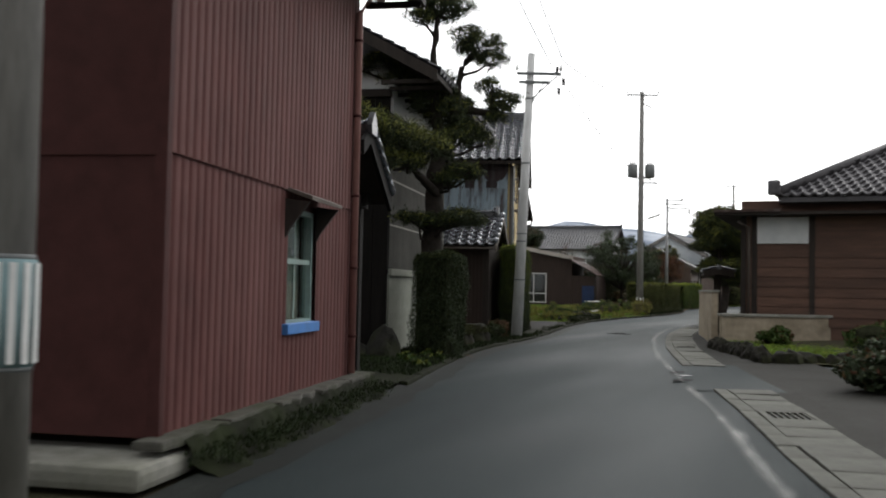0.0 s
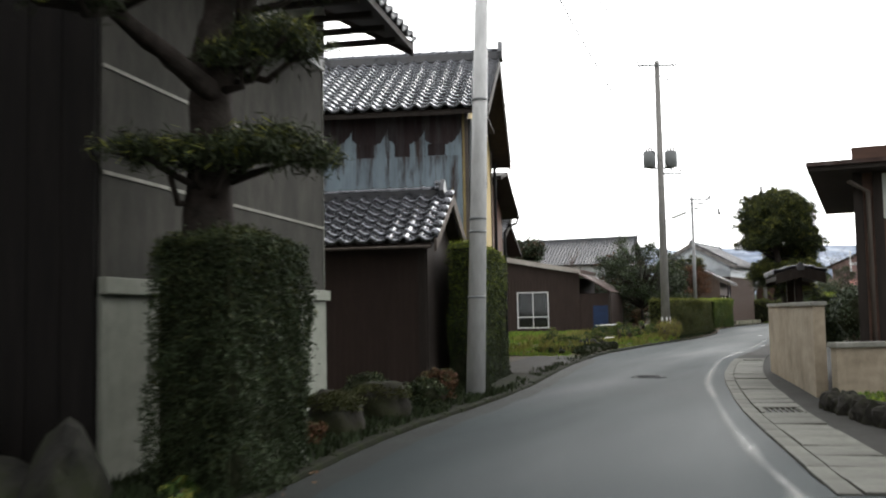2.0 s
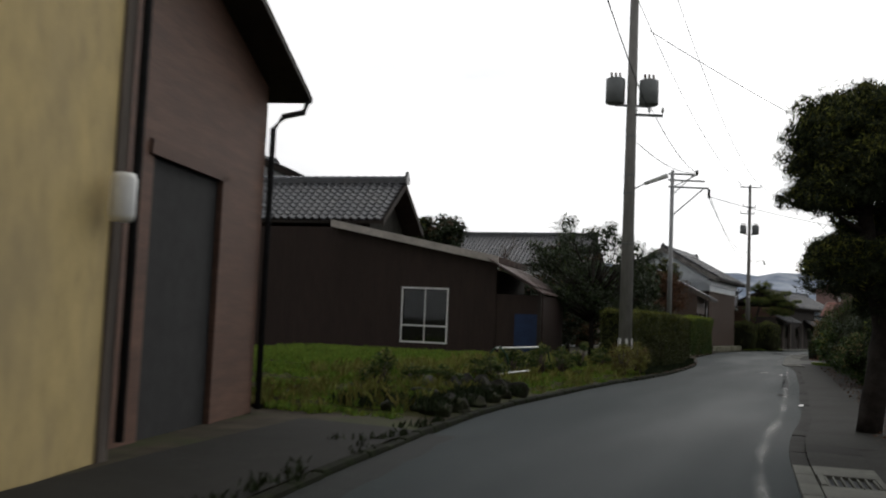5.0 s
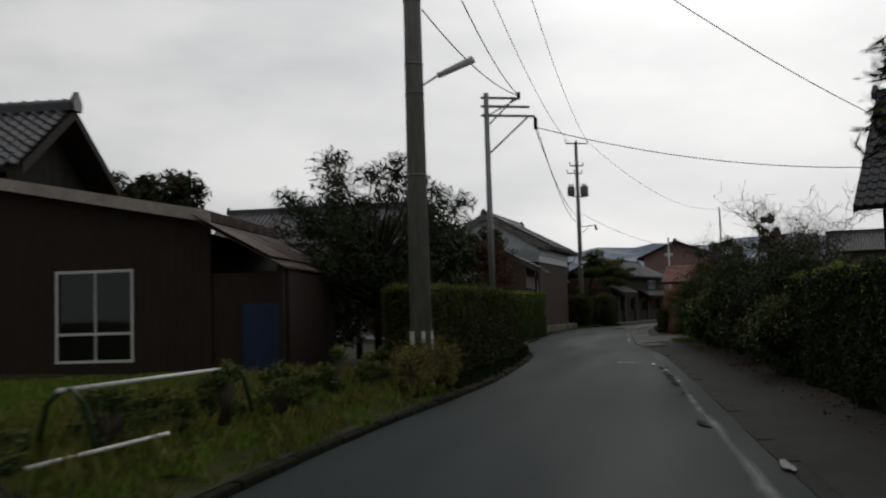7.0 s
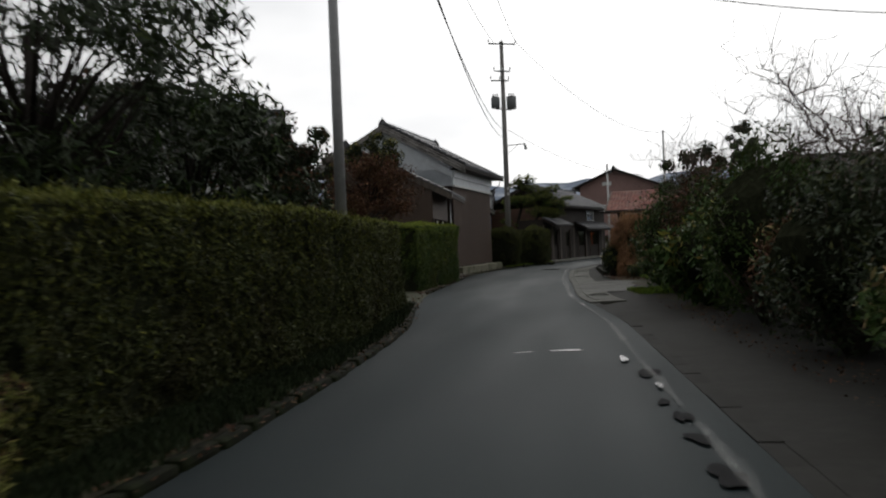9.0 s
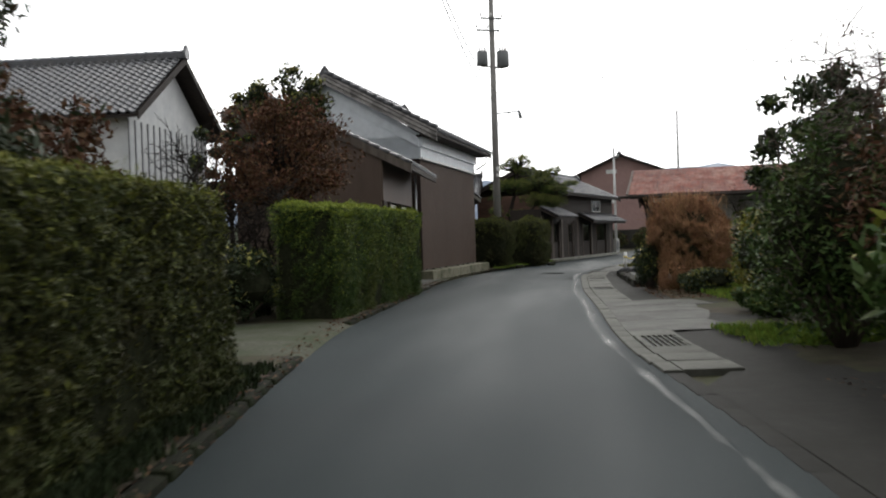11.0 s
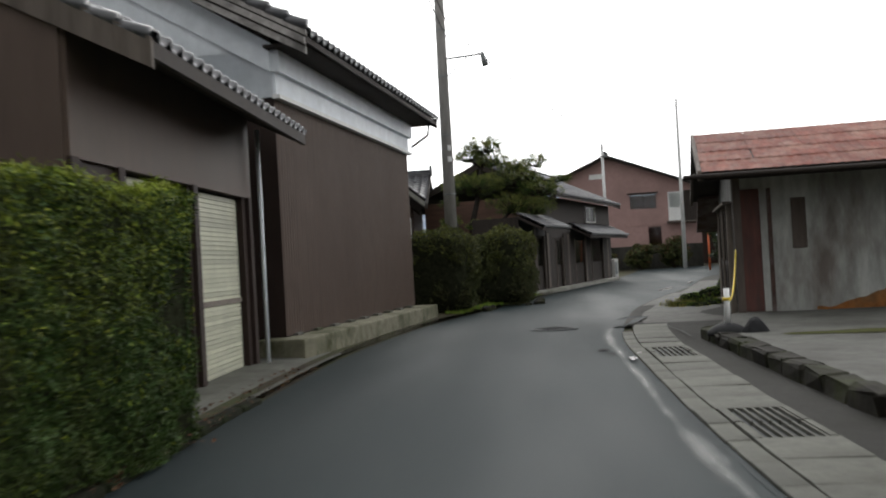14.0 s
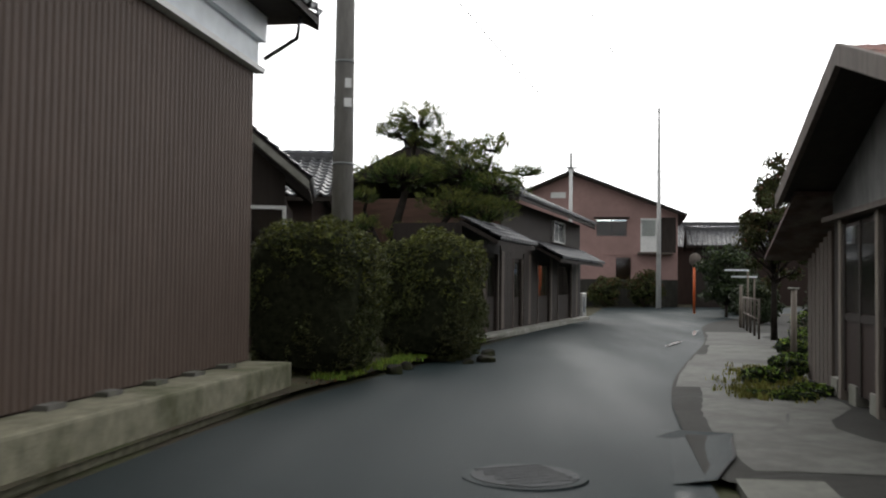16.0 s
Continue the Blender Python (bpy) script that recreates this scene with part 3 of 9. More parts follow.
def tile_field(parent, x0, x1, low, high, joined=False, name="tile"):
    """Pantiles between x0 and x1 on the slope from low (y, z) up to high (y, z)."""
    rise = math.atan2(high[1] - low[1], high[0] - low[0]) if high[0] > low[0] else math.atan2(high[1] - low[1], low[0] - high[0])
    back = high[0] < low[0]
    length = math.hypot(high[0] - low[0], high[1] - low[1])
    rows, cols = max(1, round(length / TILE_L)), max(1, round((x1 - x0) / TILE_W))
    verts, faces = [], []
    base = [v.co.copy() for v in PANTILE.vertices]
    polys = [tuple(p.vertices) for p in PANTILE.polygons]
    for r in range(rows):
        for c in range(cols):
            k = r / rows
            y, z = low[0] + (high[0] - low[0]) * k, low[1] + (high[1] - low[1]) * k
            x = x0 + (x1 - x0) * c / cols
            m = Matrix.Translation((x + (x1 - x0) / cols * (1 if back else 0), y, z)) @ Matrix.Rotation(math.pi if back else 0, 4, "Z") @ Matrix.Rotation(rise, 4, "X") @ Matrix.Diagonal(((x1 - x0) / cols / TILE_W, length / rows / TILE_L, 1, 1))
            m = m @ Matrix.Translation((0, 0, random.uniform(0, 0.004)))
            if joined:
                o = len(verts)
                verts += [m @ v for v in base]
                faces += [tuple(i + o for i in q) for q in polys]
            else:
                ob = new(name, PANTILE)
                ob.parent = parent
                ob.matrix_basis = TF[-1] @ m
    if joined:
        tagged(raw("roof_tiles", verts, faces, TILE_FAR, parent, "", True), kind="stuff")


def hip_tiles(parent, x0, x1, low, high, cut0, cut1):
    """Pantiles on a hipped slope: the run from x0 to x1 narrows by cut0 and cut1 towards the top."""
    rise, length = math.atan2(high[1] - low[1], high[0] - low[0]), math.hypot(high[0] - low[0], high[1] - low[1])
    base, polys = [v.co.copy() for v in PANTILE.vertices], [tuple(p.vertices) for p in PANTILE.polygons]
    verts, faces = [], []
    rows = round(length / TILE_L)
    for r in range(rows):
        k = r / rows
        x = x0 + cut0 * k
        while x < x1 - cut1 * k - 0.1:
            m = Matrix.Translation((x, low[0] + (high[0] - low[0]) * k, low[1] + (high[1] - low[1]) * k + random.uniform(0, 0.005))) @ Matrix.Rotation(rise, 4, "X")
            o = len(verts)
            verts += [m @ v for v in base]
            faces += [tuple(i + o for i in q) for q in polys]
            x += TILE_W
    tagged(raw("roof_tiles", verts, faces, TILE_DULL, parent), kind="stuff")


def roof_slab(parent, x0, x1, low, high, thick=0.09, material=DARK_WOOD, name="roof"):
    """The boarded slope under the covering, from the eave (y, z) to the ridge (y, z)."""
    bm = bmesh.new()
    pts = [(x, y, z - d) for x in (x0, x1) for (y, z), d in ((low, 0), (high, 0), (high, thick), (low, thick))]
    v = [bm.verts.new(p) for p in pts]
    for q in ((0, 1, 2, 3), (7, 6, 5, 4), (0, 4, 5, 1), (1, 5, 6, 2), (2, 6, 7, 3), (3, 7, 4, 0)):
        bm.faces.new([v[i] for i in q])
    bmesh.ops.recalc_face_normals(bm, faces=bm.faces)
    return part(name, bm, material, parent)


def gable_roof(parent, x0, x1, y0, y1, ze, zr, yr=None, tiles="joined", board=DARK_WOOD, ridge=True):
    """Ridge along x; eaves at y0 and y1 of height ze, ridge of height zr."""
    yr = (y0 + y1) / 2 if yr is None else yr
    for ye in (y0, y1):
        roof_slab(parent, x0, x1, (ye, ze), (yr, zr), material=board)
        if tiles == "joined":
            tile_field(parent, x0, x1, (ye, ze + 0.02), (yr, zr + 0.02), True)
        elif tiles == "each":
            tile_field(parent, x0, x1, (ye, ze + 0.02), (yr, zr + 0.02), ye == y1)
    for x in (x0, x1):
        bm = bmesh.new()
        s = -1 if x == x0 else 1
        for ye in (y0, y1):
            pts = [(x + s * d, y, z) for d in (0.004, 0.045) for y, z in ((ye, ze - 0.16), (ye, ze + 0.05), (yr, zr + 0.05), (yr, zr - 0.16))]
            v = [bm.verts.new(p) for p in pts]
            for q in ((0, 1, 2, 3), (7, 6, 5, 4), (0, 4, 5, 1), (1, 5, 6, 2), (2, 6, 7, 3), (3, 7, 4, 0)):
                bm.faces.new([v[i] for i in q])
        bmesh.ops.recalc_face_normals(bm, faces=bm.faces)
        part("bargeboard", bm, DARK_WOOD, parent)
    if ridge:
        ridge_cap(parent, x0, x1, yr, zr)


def ridge_cap(parent, x0, x1, yr, zr, size=1.0):
    cap = part("ridge", B(x0, yr - 0.11 * size, zr + 0.02, x1, yr + 0.11 * size, zr + 0.18 * size), TILE_FAR, parent)
    tube("ridge_roll", [(x0 - 0.02, yr, zr + 0.2 * size), (x1 + 0.02, yr, zr + 0.2 * size)], 0.075 * size, TILE, cap)
    for k in range(int((x1 - x0) / 0.3)):
        x = x0 + 0.15 + k * 0.3
        tube("ridge_joint", [(x, yr, zr + 0.2 * size), (x + 0.035, yr, zr + 0.2 * size)], 0.1 * size, TILE, cap)
    for x in (x0, x1):
        s = -1 if x == x0 else 1
        bm = prism(bmesh.new(), [(-0.16, 0.0), (0.16, 0.0), (0.19, 0.16), (0.1, 0.3), (0.0, 0.42), (-0.1, 0.3), (-0.19, 0.16)], -0.05, 0.05)
        bmesh.ops.scale(bm, vec=(size, size, size), verts=bm.verts)
        bmesh.ops.rotate(bm, cent=(0, 0, 0), matrix=Matrix.Rotation(math.pi / 2, 3, "Z"), verts=bm.verts)
        bmesh.ops.translate(bm, vec=(x + s * 0.06, yr, zr), verts=bm.verts)
        part("ridge_end", bm, TILE_FAR, cap)


# ---- foliage ----
def leaf_mesh(name, points, normals, size, material, parent, rng, aspect=0.5, flat=0.6, droop=0.0, label=""):
    """One small rhombic leaf at every point, facing roughly along its normal."""
    p = np.asarray(points, float)
    n = len(p)
    nr = np.asarray(normals, float) * flat + rng.normal(size=(n, 3)) * (1 - flat) * 1.2
    nr /= np.linalg.norm(nr, axis=1, keepdims=True) + 1e-9
    t = rng.normal(size=(n, 3))
    t[:, 2] -= droop
    t -= nr * (t * nr).sum(1, keepdims=True)
    t /= np.linalg.norm(t, axis=1, keepdims=True) + 1e-9
    b = np.cross(nr, t)
    s = size * rng.uniform(0.6, 1.4, (n, 1))
    v = np.stack([p - t * s, p + b * s * aspect, p + t * s, p - b * s * aspect], 1).reshape(-1, 3)
    f = np.arange(4 * n).reshape(n, 4)
    me = bpy.data.meshes.new(name)
    me.vertices.add(4 * n)
    me.vertices.foreach_set("co", v.ravel())
    me.loops.add(4 * n)
    me.loops.foreach_set("vertex_index", f.ravel())
    me.polygons.add(n)
    me.polygons.foreach_set("loop_start", np.arange(0, 4 * n, 4))
    me.update(calc_edges=True)
    return link_mesh(name, me, material, parent, label)


def bumpy(p, rng, k=6, amp=0.06, scale=1.0):
    """A smooth random swell over points, for uneven outlines."""
    out = np.zeros(len(p))
    for _ in range(k):
        w = rng.normal(size=3) * 2.2 / scale
        out += np.sin(p @ w + rng.uniform(0, 6.28))
    return out * amp / math.sqrt(k)


def hedge(name, a, b, width, height, label, seed, density=2600, leaf=0.02, top_fresh=0.35, height_b=None, group="", side=1, body=None, young=None):
    """A clipped hedge from a to b; its body lies to the left of that line (side 1) or the right (side -1)."""
    rng = np.random.default_rng(seed)
    L = math.hypot(b[0] - a[0], b[1] - a[1])
    ob = along(name, a, b, label, "hedge", group)
    hb = height if height_b is None else height_b
    y0, y1 = (0, width) if side > 0 else (-width, 0)
    core = B(0.05, y0 + 0.06, 0, L - 0.05, y1 - 0.06, 1.0)
    for v in core.verts:
        if v.co.z > 0.5:
            v.co.z = (height + (hb - height) * v.co.x / L) - 0.07
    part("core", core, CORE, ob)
    faces = [("f", L * height), ("k", L * height), ("l", width * height), ("r", width * height), ("t", L * width)]
    P, N = [], []
    for key, area in faces:
        n = int(area * density * (0.35 if key == "k" else 1.0))
        u, v = rng.uniform(0, 1, n), rng.uniform(0, 1, n)
        if key == "f":
            q = np.stack([u * L, np.full(n, y0 if side > 0 else y1), v], 1)
            m = np.tile((0, -side, 0.25), (n, 1))
        elif key == "k":
            q = np.stack([u * L, np.full(n, y1 if side > 0 else y0), v], 1)
            m = np.tile((0, side, 0.25), (n, 1))
        elif key == "l":
            q = np.stack([np.zeros(n), y0 + u * width, v], 1)
            m = np.tile((-1, 0, 0.25), (n, 1))
        elif key == "r":
            q = np.stack([np.full(n, L), y0 + u * width, v], 1)
            m = np.tile((1, 0, 0.25), (n, 1))
        else:
            q = np.stack([u * L, y0 + v * width, np.ones(n)], 1)
            m = np.tile((0, 0, 1.0), (n, 1))
        P.append(q)
        N.append(m)
    P, N = np.concatenate(P), np.concatenate(N)
    hh = height + (hb - height) * P[:, 0] / L
    edge = np.minimum(np.abs(P[:, 1] - y0), np.abs(P[:, 1] - y1))
    P[:, 2] *= hh
    P[:, 2] -= np.where(P[:, 2] > hh - 0.01, 0.06 * np.exp(-edge / 0.08), 0)
    sw = bumpy(P, rng, 7, 0.05, 0.8) + bumpy(P, rng, 7, 0.03, 0.2) + bumpy(P, rng, 7, 0.015, 0.09) + np.abs(rng.normal(size=len(P))) * 0.03 - 0.03
    P += N * sw[:, None]
    P[:, 2] = np.maximum(P[:, 2], 0.03)
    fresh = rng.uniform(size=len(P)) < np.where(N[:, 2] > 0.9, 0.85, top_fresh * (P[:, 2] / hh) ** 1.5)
    leaf_mesh("foliage", P[~fresh], N[~fresh], leaf, body or HEDGE_LEAF, ob, rng, 0.22, 0.35)
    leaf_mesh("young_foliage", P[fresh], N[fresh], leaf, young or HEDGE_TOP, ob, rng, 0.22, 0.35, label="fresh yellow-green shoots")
    n = int(L * width * 900)
    up = np.stack([rng.uniform(0, L, n), rng.uniform(y0, y1, n), np.zeros(n)], 1)
    up[:, 2] = height + (hb - height) * up[:, 0] / L + rng.exponential(0.035, n) * (0.4 + top_fresh) + bumpy(up, rng, 6, 0.03, 0.4) - 0.02
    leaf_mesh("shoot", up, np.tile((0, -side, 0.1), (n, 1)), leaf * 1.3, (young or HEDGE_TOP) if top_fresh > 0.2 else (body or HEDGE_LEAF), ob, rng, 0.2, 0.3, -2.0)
    n = int(L * 14)
    base = np.stack([rng.uniform(0, L, n), np.full(n, y0 if side > 0 else y1) + rng.normal(size=n) * 0.1 - side * 0.05, np.full(n, 0.03)], 1)
    tagged(leaf_mesh("leaf_litter", base, np.tile((0, 0, 1.0), (n, 1)), 0.025, BROWN_LEAF, ob, rng, 0.6, 0.8), kind="stuff")
    return ob


def blob_points(rng, c, r, n, shell=0.5):
    d = rng.normal(size=(n, 3))
    d /= np.linalg.norm(d, axis=1, keepdims=True)
    k = 1 - shell * rng.uniform(0, 1, (n, 1)) ** 1.6
    return np.asarray(c) + d * k * np.asarray(r), d


def bush(name, x, y, r, height, label, seed, material=HEDGE_LEAF, top=HEDGE_TOP, n=9000, leaf=0.04, base=0.05, clumps=26, twigs=True, aspect=0.45, fresh=0.3, group="", droop=0.0, core=True, category="shrub", z=0.0):
    """A shrub of many leaf clumps round a stem, uneven in outline."""
    rng = np.random.default_rng(seed)
    ob = thing(name, x, y, z, 0, label, category, group)
    cz = (height + base) / 2
    P, N, T = [], [], []
    for i in range(clumps):
        d = rng.normal(size=3)
        d /= np.linalg.norm(d)
        c = np.array([d[0] * r[0] * 0.68, d[1] * r[1] * 0.68, cz + d[2] * (height - base) / 2 * 0.72])
        rr = rng.uniform(0.26, 0.42) * np.array([r[0], r[1], (height - base) / 2])
        q, m = blob_points(rng, c, rr, n // clumps, 0.6)
        P.append(q)
        N.append(m)
        T.append(([(d[0] * 0.05, d[1] * 0.05, base * 0.3), (c[0] * 0.5, c[1] * 0.5, (c[2] + base) * 0.5), tuple(c)], [0.03, 0.018, 0.006]))
    P, N = np.concatenate(P), np.concatenate(N)
    P[:, 2] = np.maximum(P[:, 2], 0.02)
    f = rng.uniform(size=len(P)) < fresh * np.clip(0.3 + N[:, 2], 0, 1)
    tagged(tubes("stem", T, TWIG, ob), kind="stuff")
    leaf_mesh("foliage", P[~f], N[~f], leaf, material, ob, rng, aspect, 0.4, droop)
    if f.any():
        leaf_mesh("young_foliage", P[f], N[f], leaf, top, ob, rng, aspect, 0.4, droop)
    if core:
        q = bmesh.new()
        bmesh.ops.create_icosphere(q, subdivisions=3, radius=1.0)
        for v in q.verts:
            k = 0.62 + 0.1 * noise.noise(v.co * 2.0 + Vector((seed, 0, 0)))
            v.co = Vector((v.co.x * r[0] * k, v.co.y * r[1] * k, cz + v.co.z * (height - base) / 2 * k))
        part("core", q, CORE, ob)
    return ob


def clipped_block(name, x, y, rx, ry, h, rz, seed, label, n=30000, leaf=0.03, group="", fresh=0.2, body=None, top=None, aspect=0.24, droop=0.0, ex=4.0, inner=0.93, lump=1.0):
    """A bush clipped to a block with rounded corners, down to the ground."""
    rng = np.random.default_rng(seed)
    ob = thing(name, x, y, 0, rz, label, "bush", group)
    d = rng.normal(size=(n, 3))
    d /= np.linalg.norm(d, axis=1, keepdims=True)
    s = (np.abs(d) ** ex).sum(1) ** (-1 / ex)
    P = d * s[:, None] * np.array([rx, ry, h / 2])
    P += d * lump * (bumpy(P, rng, 7, 0.06, 0.6) + bumpy(P, rng, 7, 0.035, 0.15) - np.abs(rng.normal(size=n)) * 0.03)[:, None]
    P[:, 2] = np.maximum(P[:, 2] + h / 2, 0.03)
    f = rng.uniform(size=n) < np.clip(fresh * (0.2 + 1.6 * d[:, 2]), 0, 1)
    leaf_mesh("foliage", P[~f], d[~f], leaf, body or HEDGE_DARK, ob, rng, aspect, 0.35, droop)
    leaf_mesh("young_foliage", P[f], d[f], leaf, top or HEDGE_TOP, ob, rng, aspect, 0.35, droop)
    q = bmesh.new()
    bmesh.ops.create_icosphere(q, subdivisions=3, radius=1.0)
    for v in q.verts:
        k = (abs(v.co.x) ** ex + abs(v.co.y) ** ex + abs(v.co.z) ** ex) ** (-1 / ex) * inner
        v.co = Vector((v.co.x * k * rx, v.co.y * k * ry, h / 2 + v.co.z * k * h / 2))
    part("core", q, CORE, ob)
    return ob


def limb(rng, start, direction, length, r0, steps=6, wiggle=0.25, lift=0.0):
    p, d = np.array(start, float), np.array(direction, float)
    pts, rad = [tuple(p)], [r0]
    for i in range(steps):
        d = d + rng.normal(size=3) * wiggle
        d[2] += lift
        d /= np.linalg.norm(d)
        p = p + d * length / steps
        pts.append(tuple(p))
        rad.append(max(0.004, r0 * (1 - 0.85 * (i + 1) / steps)))
    return pts, rad


def bare_tree(name, x, y, height, spread, label, seed, material=TWIG, count=9, sub=7, twig=6, trunk=0.07, z=0.0, thick=1.0):
    rng = np.random.default_rng(seed)
    ob = thing(name, x, y, z, 0, label, "tree")
    stem, srad = limb(rng, (0, 0, 0), (rng.normal() * 0.1, rng.normal() * 0.1, 1), height * 0.55, trunk, 6, 0.12)
    tube("trunk", stem, srad, material, ob)
    L1, L2 = [], []
    for i in range(count):
        s = stem[1 + i % 6]
        a = rng.uniform(0, 6.28)
        pts, rad = limb(rng, s, (math.cos(a) * 0.9, math.sin(a) * 0.9, 0.8), spread * rng.uniform(0.7, 1.1), trunk * 0.45, 6, 0.28, 0.08)
        L1.append((pts, rad))
        for j in range(sub):
            k = rng.integers(1, 7)
            d = rng.normal(size=3)
            d[2] = abs(d[2]) + 0.3
            q, qr = limb(rng, pts[k], d, spread * rng.uniform(0.3, 0.6), 0.012 * thick, 4, 0.3)
            L2.append((q, qr))
            for _ in range(twig):
                d = rng.normal(size=3)
                d[2] += 0.5
                L2.append(limb(rng, q[rng.integers(1, 5)], d, spread * rng.uniform(0.12, 0.3), 0.006 * thick, 2, 0.3))
    tubes("branching", L1, material, ob, seg=6)
    tubes("twigwork", L2, material, ob, seg=3)
    return ob


def leafy_tree(name, x, y, height, r, base, label, seed, material=DARK_LEAF, top=HEDGE_LEAF, n=16000, leaf=0.06, clumps=40, trunk=0.1, aspect=0.35, gap=0.8, fresh=0.25, lean=(0, 0), droop=0.3, z=0.0):
    """A trunk with limbs, each ending in a loose clump of leaves."""
    rng = np.random.default_rng(seed)
    ob = thing(name, x, y, z, 0, label, "tree")
    tube("trunk", [(0, 0, 0), (lean[0] * 0.3, lean[1] * 0.3, base), (lean[0], lean[1], base + (height - base) * 0.6)], [trunk, trunk * 0.8, trunk * 0.3], BARK, ob)
    P, N, T = [], [], []
    for i in range(clumps):
        d = rng.normal(size=3)
        d /= np.linalg.norm(d)
        k = rng.uniform(0.45, 0.95)
        c = np.array([lean[0] + d[0] * r * k, lean[1] + d[1] * r * k, (height + base) / 2 + d[2] * (height - base) / 2 * k * 0.92])
        rr = np.array([1, 1, 0.75]) * rng.uniform(0.2, 0.34) * r * gap
        q, m = blob_points(rng, c, rr, n // clumps, 0.9)
        P.append(q)
        N.append(m)
        s = np.array([lean[0] * 0.5, lean[1] * 0.5, base + (c[2] - base) * 0.45])
        T.append(([tuple(s), tuple((s + c) / 2 + rng.normal(size=3) * 0.1), tuple(c)], [trunk * 0.35, trunk * 0.2, 0.006]))
    P, N = np.concatenate(P), np.concatenate(N)
    f = rng.uniform(size=len(P)) < fresh * np.clip(0.4 + N[:, 2], 0, 1)
    tagged(tubes("branching", T, BARK, ob), kind="stuff")
    leaf_mesh("crown", P[~f], N[~f], leaf, material, ob, rng, aspect, 0.35, droop)
    leaf_mesh("crown", P[f], N[f], leaf, top, ob, rng, aspect, 0.35, droop, label="lighter young leaves")
    return ob


def needle_pad(rng, c, rx, ry, rz, n):
    """Points and normals of a flat, domed pad of pine needles."""
    a, k = rng.uniform(0, 6.283, n), np.sqrt(rng.uniform(0, 1, n))
    wob = 1 + 0.16 * np.sin(3 * a + rng.uniform(0, 6)) + 0.1 * np.sin(5 * a + rng.uniform(0, 6))
    x, y = np.cos(a) * k * rx * wob, np.sin(a) * k * ry * wob
    top = np.sqrt(np.clip(1 - k * k, 0, 1)) * rz
    up = rng.uniform(0, 1, n)
    z = np.where(up < 0.72, top * rng.uniform(0.55, 1.1, n), -rng.uniform(0, 0.35, n) * rz)
    c0 = max(6, n // 45)
    pick = rng.integers(0, c0, n)
    j = rng.normal(size=(n, 3)) * (0.055, 0.055, 0.045)
    x, y, z, k, up = x[pick] + j[:, 0], y[pick] + j[:, 1], z[pick] + j[:, 2], k[pick], up[pick]
    z += 0.12 * rz * np.sin(x * 7 / max(rx, 0.3) + rng.uniform(0, 6)) * np.cos(y * 6 / max(ry, 0.3))
    p = np.stack([x, y, z], 1) + np.asarray(c)
    m = np.stack([x / rx * 0.5, y / ry * 0.5, np.where(up < 0.72, 1.0, -0.6)], 1)
    return p, m


def cloud_pine(name, x, y, trunk_pts, trunk_rad, pads, label, seed, density=2600, needle=0.05, top_share=0.35, z=0.0, body=None, top=None, stems=(), bright=0):
    """A trained pine: a bent trunk, limbs to each pad, pads of needles. pads: (x, y, z, rx, ry, rz)."""
    rng = np.random.default_rng(seed)
    ob = thing(name, x, y, z, 0, label, "tree")
    wood = []
    for i, pts in enumerate((trunk_pts, *stems)):
        # bark plates: a ragged, knotted outline
        fine, rad = [], []
        for j in range(len(pts) - 1):
            for k in range(6):
                q = Vector(pts[j]).lerp(Vector(pts[j + 1]), k / 6)
                r = trunk_rad[j] + (trunk_rad[j + 1] - trunk_rad[j]) * k / 6 if i == 0 else 0.1 - 0.07 * (j + k / 6) / len(pts)
                fine.append(tuple(q + Vector((noise.noise(q * 3), noise.noise(q * 3 + Vector((9, 0, 0))), 0)) * 0.03))
                rad.append(r)
        v, f = tube_data(fine, rad, 14)
        v = [p + Vector((noise.noise(p * 9), noise.noise(p * 9 + Vector((5, 0, 0))), 0)) * 0.035 for p in v]
        raw("trunk", v, f, BARK, ob, "", True)
        wood += fine
    T = []
    tp = np.array(wood, float)
    for i, (px, py, pz, rx, ry, rz) in enumerate(pads):
        e = np.array([px, py, pz])
        # a limb starts from the nearest wood somewhat below its pad
        s = tp[np.argmin(np.linalg.norm((tp - e + (0, 0, 0.3)) * (1, 1, 1.3), axis=1))]
        mid = (s + e) / 2 + np.array([0, 0, -0.08]) + rng.normal(size=3) * 0.06
        T.append(([tuple(s), tuple(mid), tuple(e)], [0.038, 0.03, 0.016]))
        for _ in range(5):
            a = rng.uniform(0, 6.28)
            T.append(([tuple(mid * 0.4 + e * 0.6), tuple(e + np.array([math.cos(a) * rx * 0.7, math.sin(a) * ry * 0.7, -0.02]))], [0.014, 0.005]))
        p, m = needle_pad(rng, (px, py, pz), rx, ry, rz, int(density * rx * ry * 4.2) + 150)
        # upward needles take the lighter colour as if lit, most on the bright boughs
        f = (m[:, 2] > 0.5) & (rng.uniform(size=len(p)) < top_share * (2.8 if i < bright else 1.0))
        pad = leaf_mesh("needle_pad", p[~f], m[~f], needle, body or PINE_LEAF, ob, rng, 0.11, 0.2)
        tagged(pad, kind="stuff")
        if f.any():
            tagged(leaf_mesh("tip", p[f], m[f], needle, top or SUNLIT_PAD, pad, rng, 0.11, 0.2), kind="stuff")
    tagged(tubes("branching", T, BARK, ob), kind="stuff")
    return ob


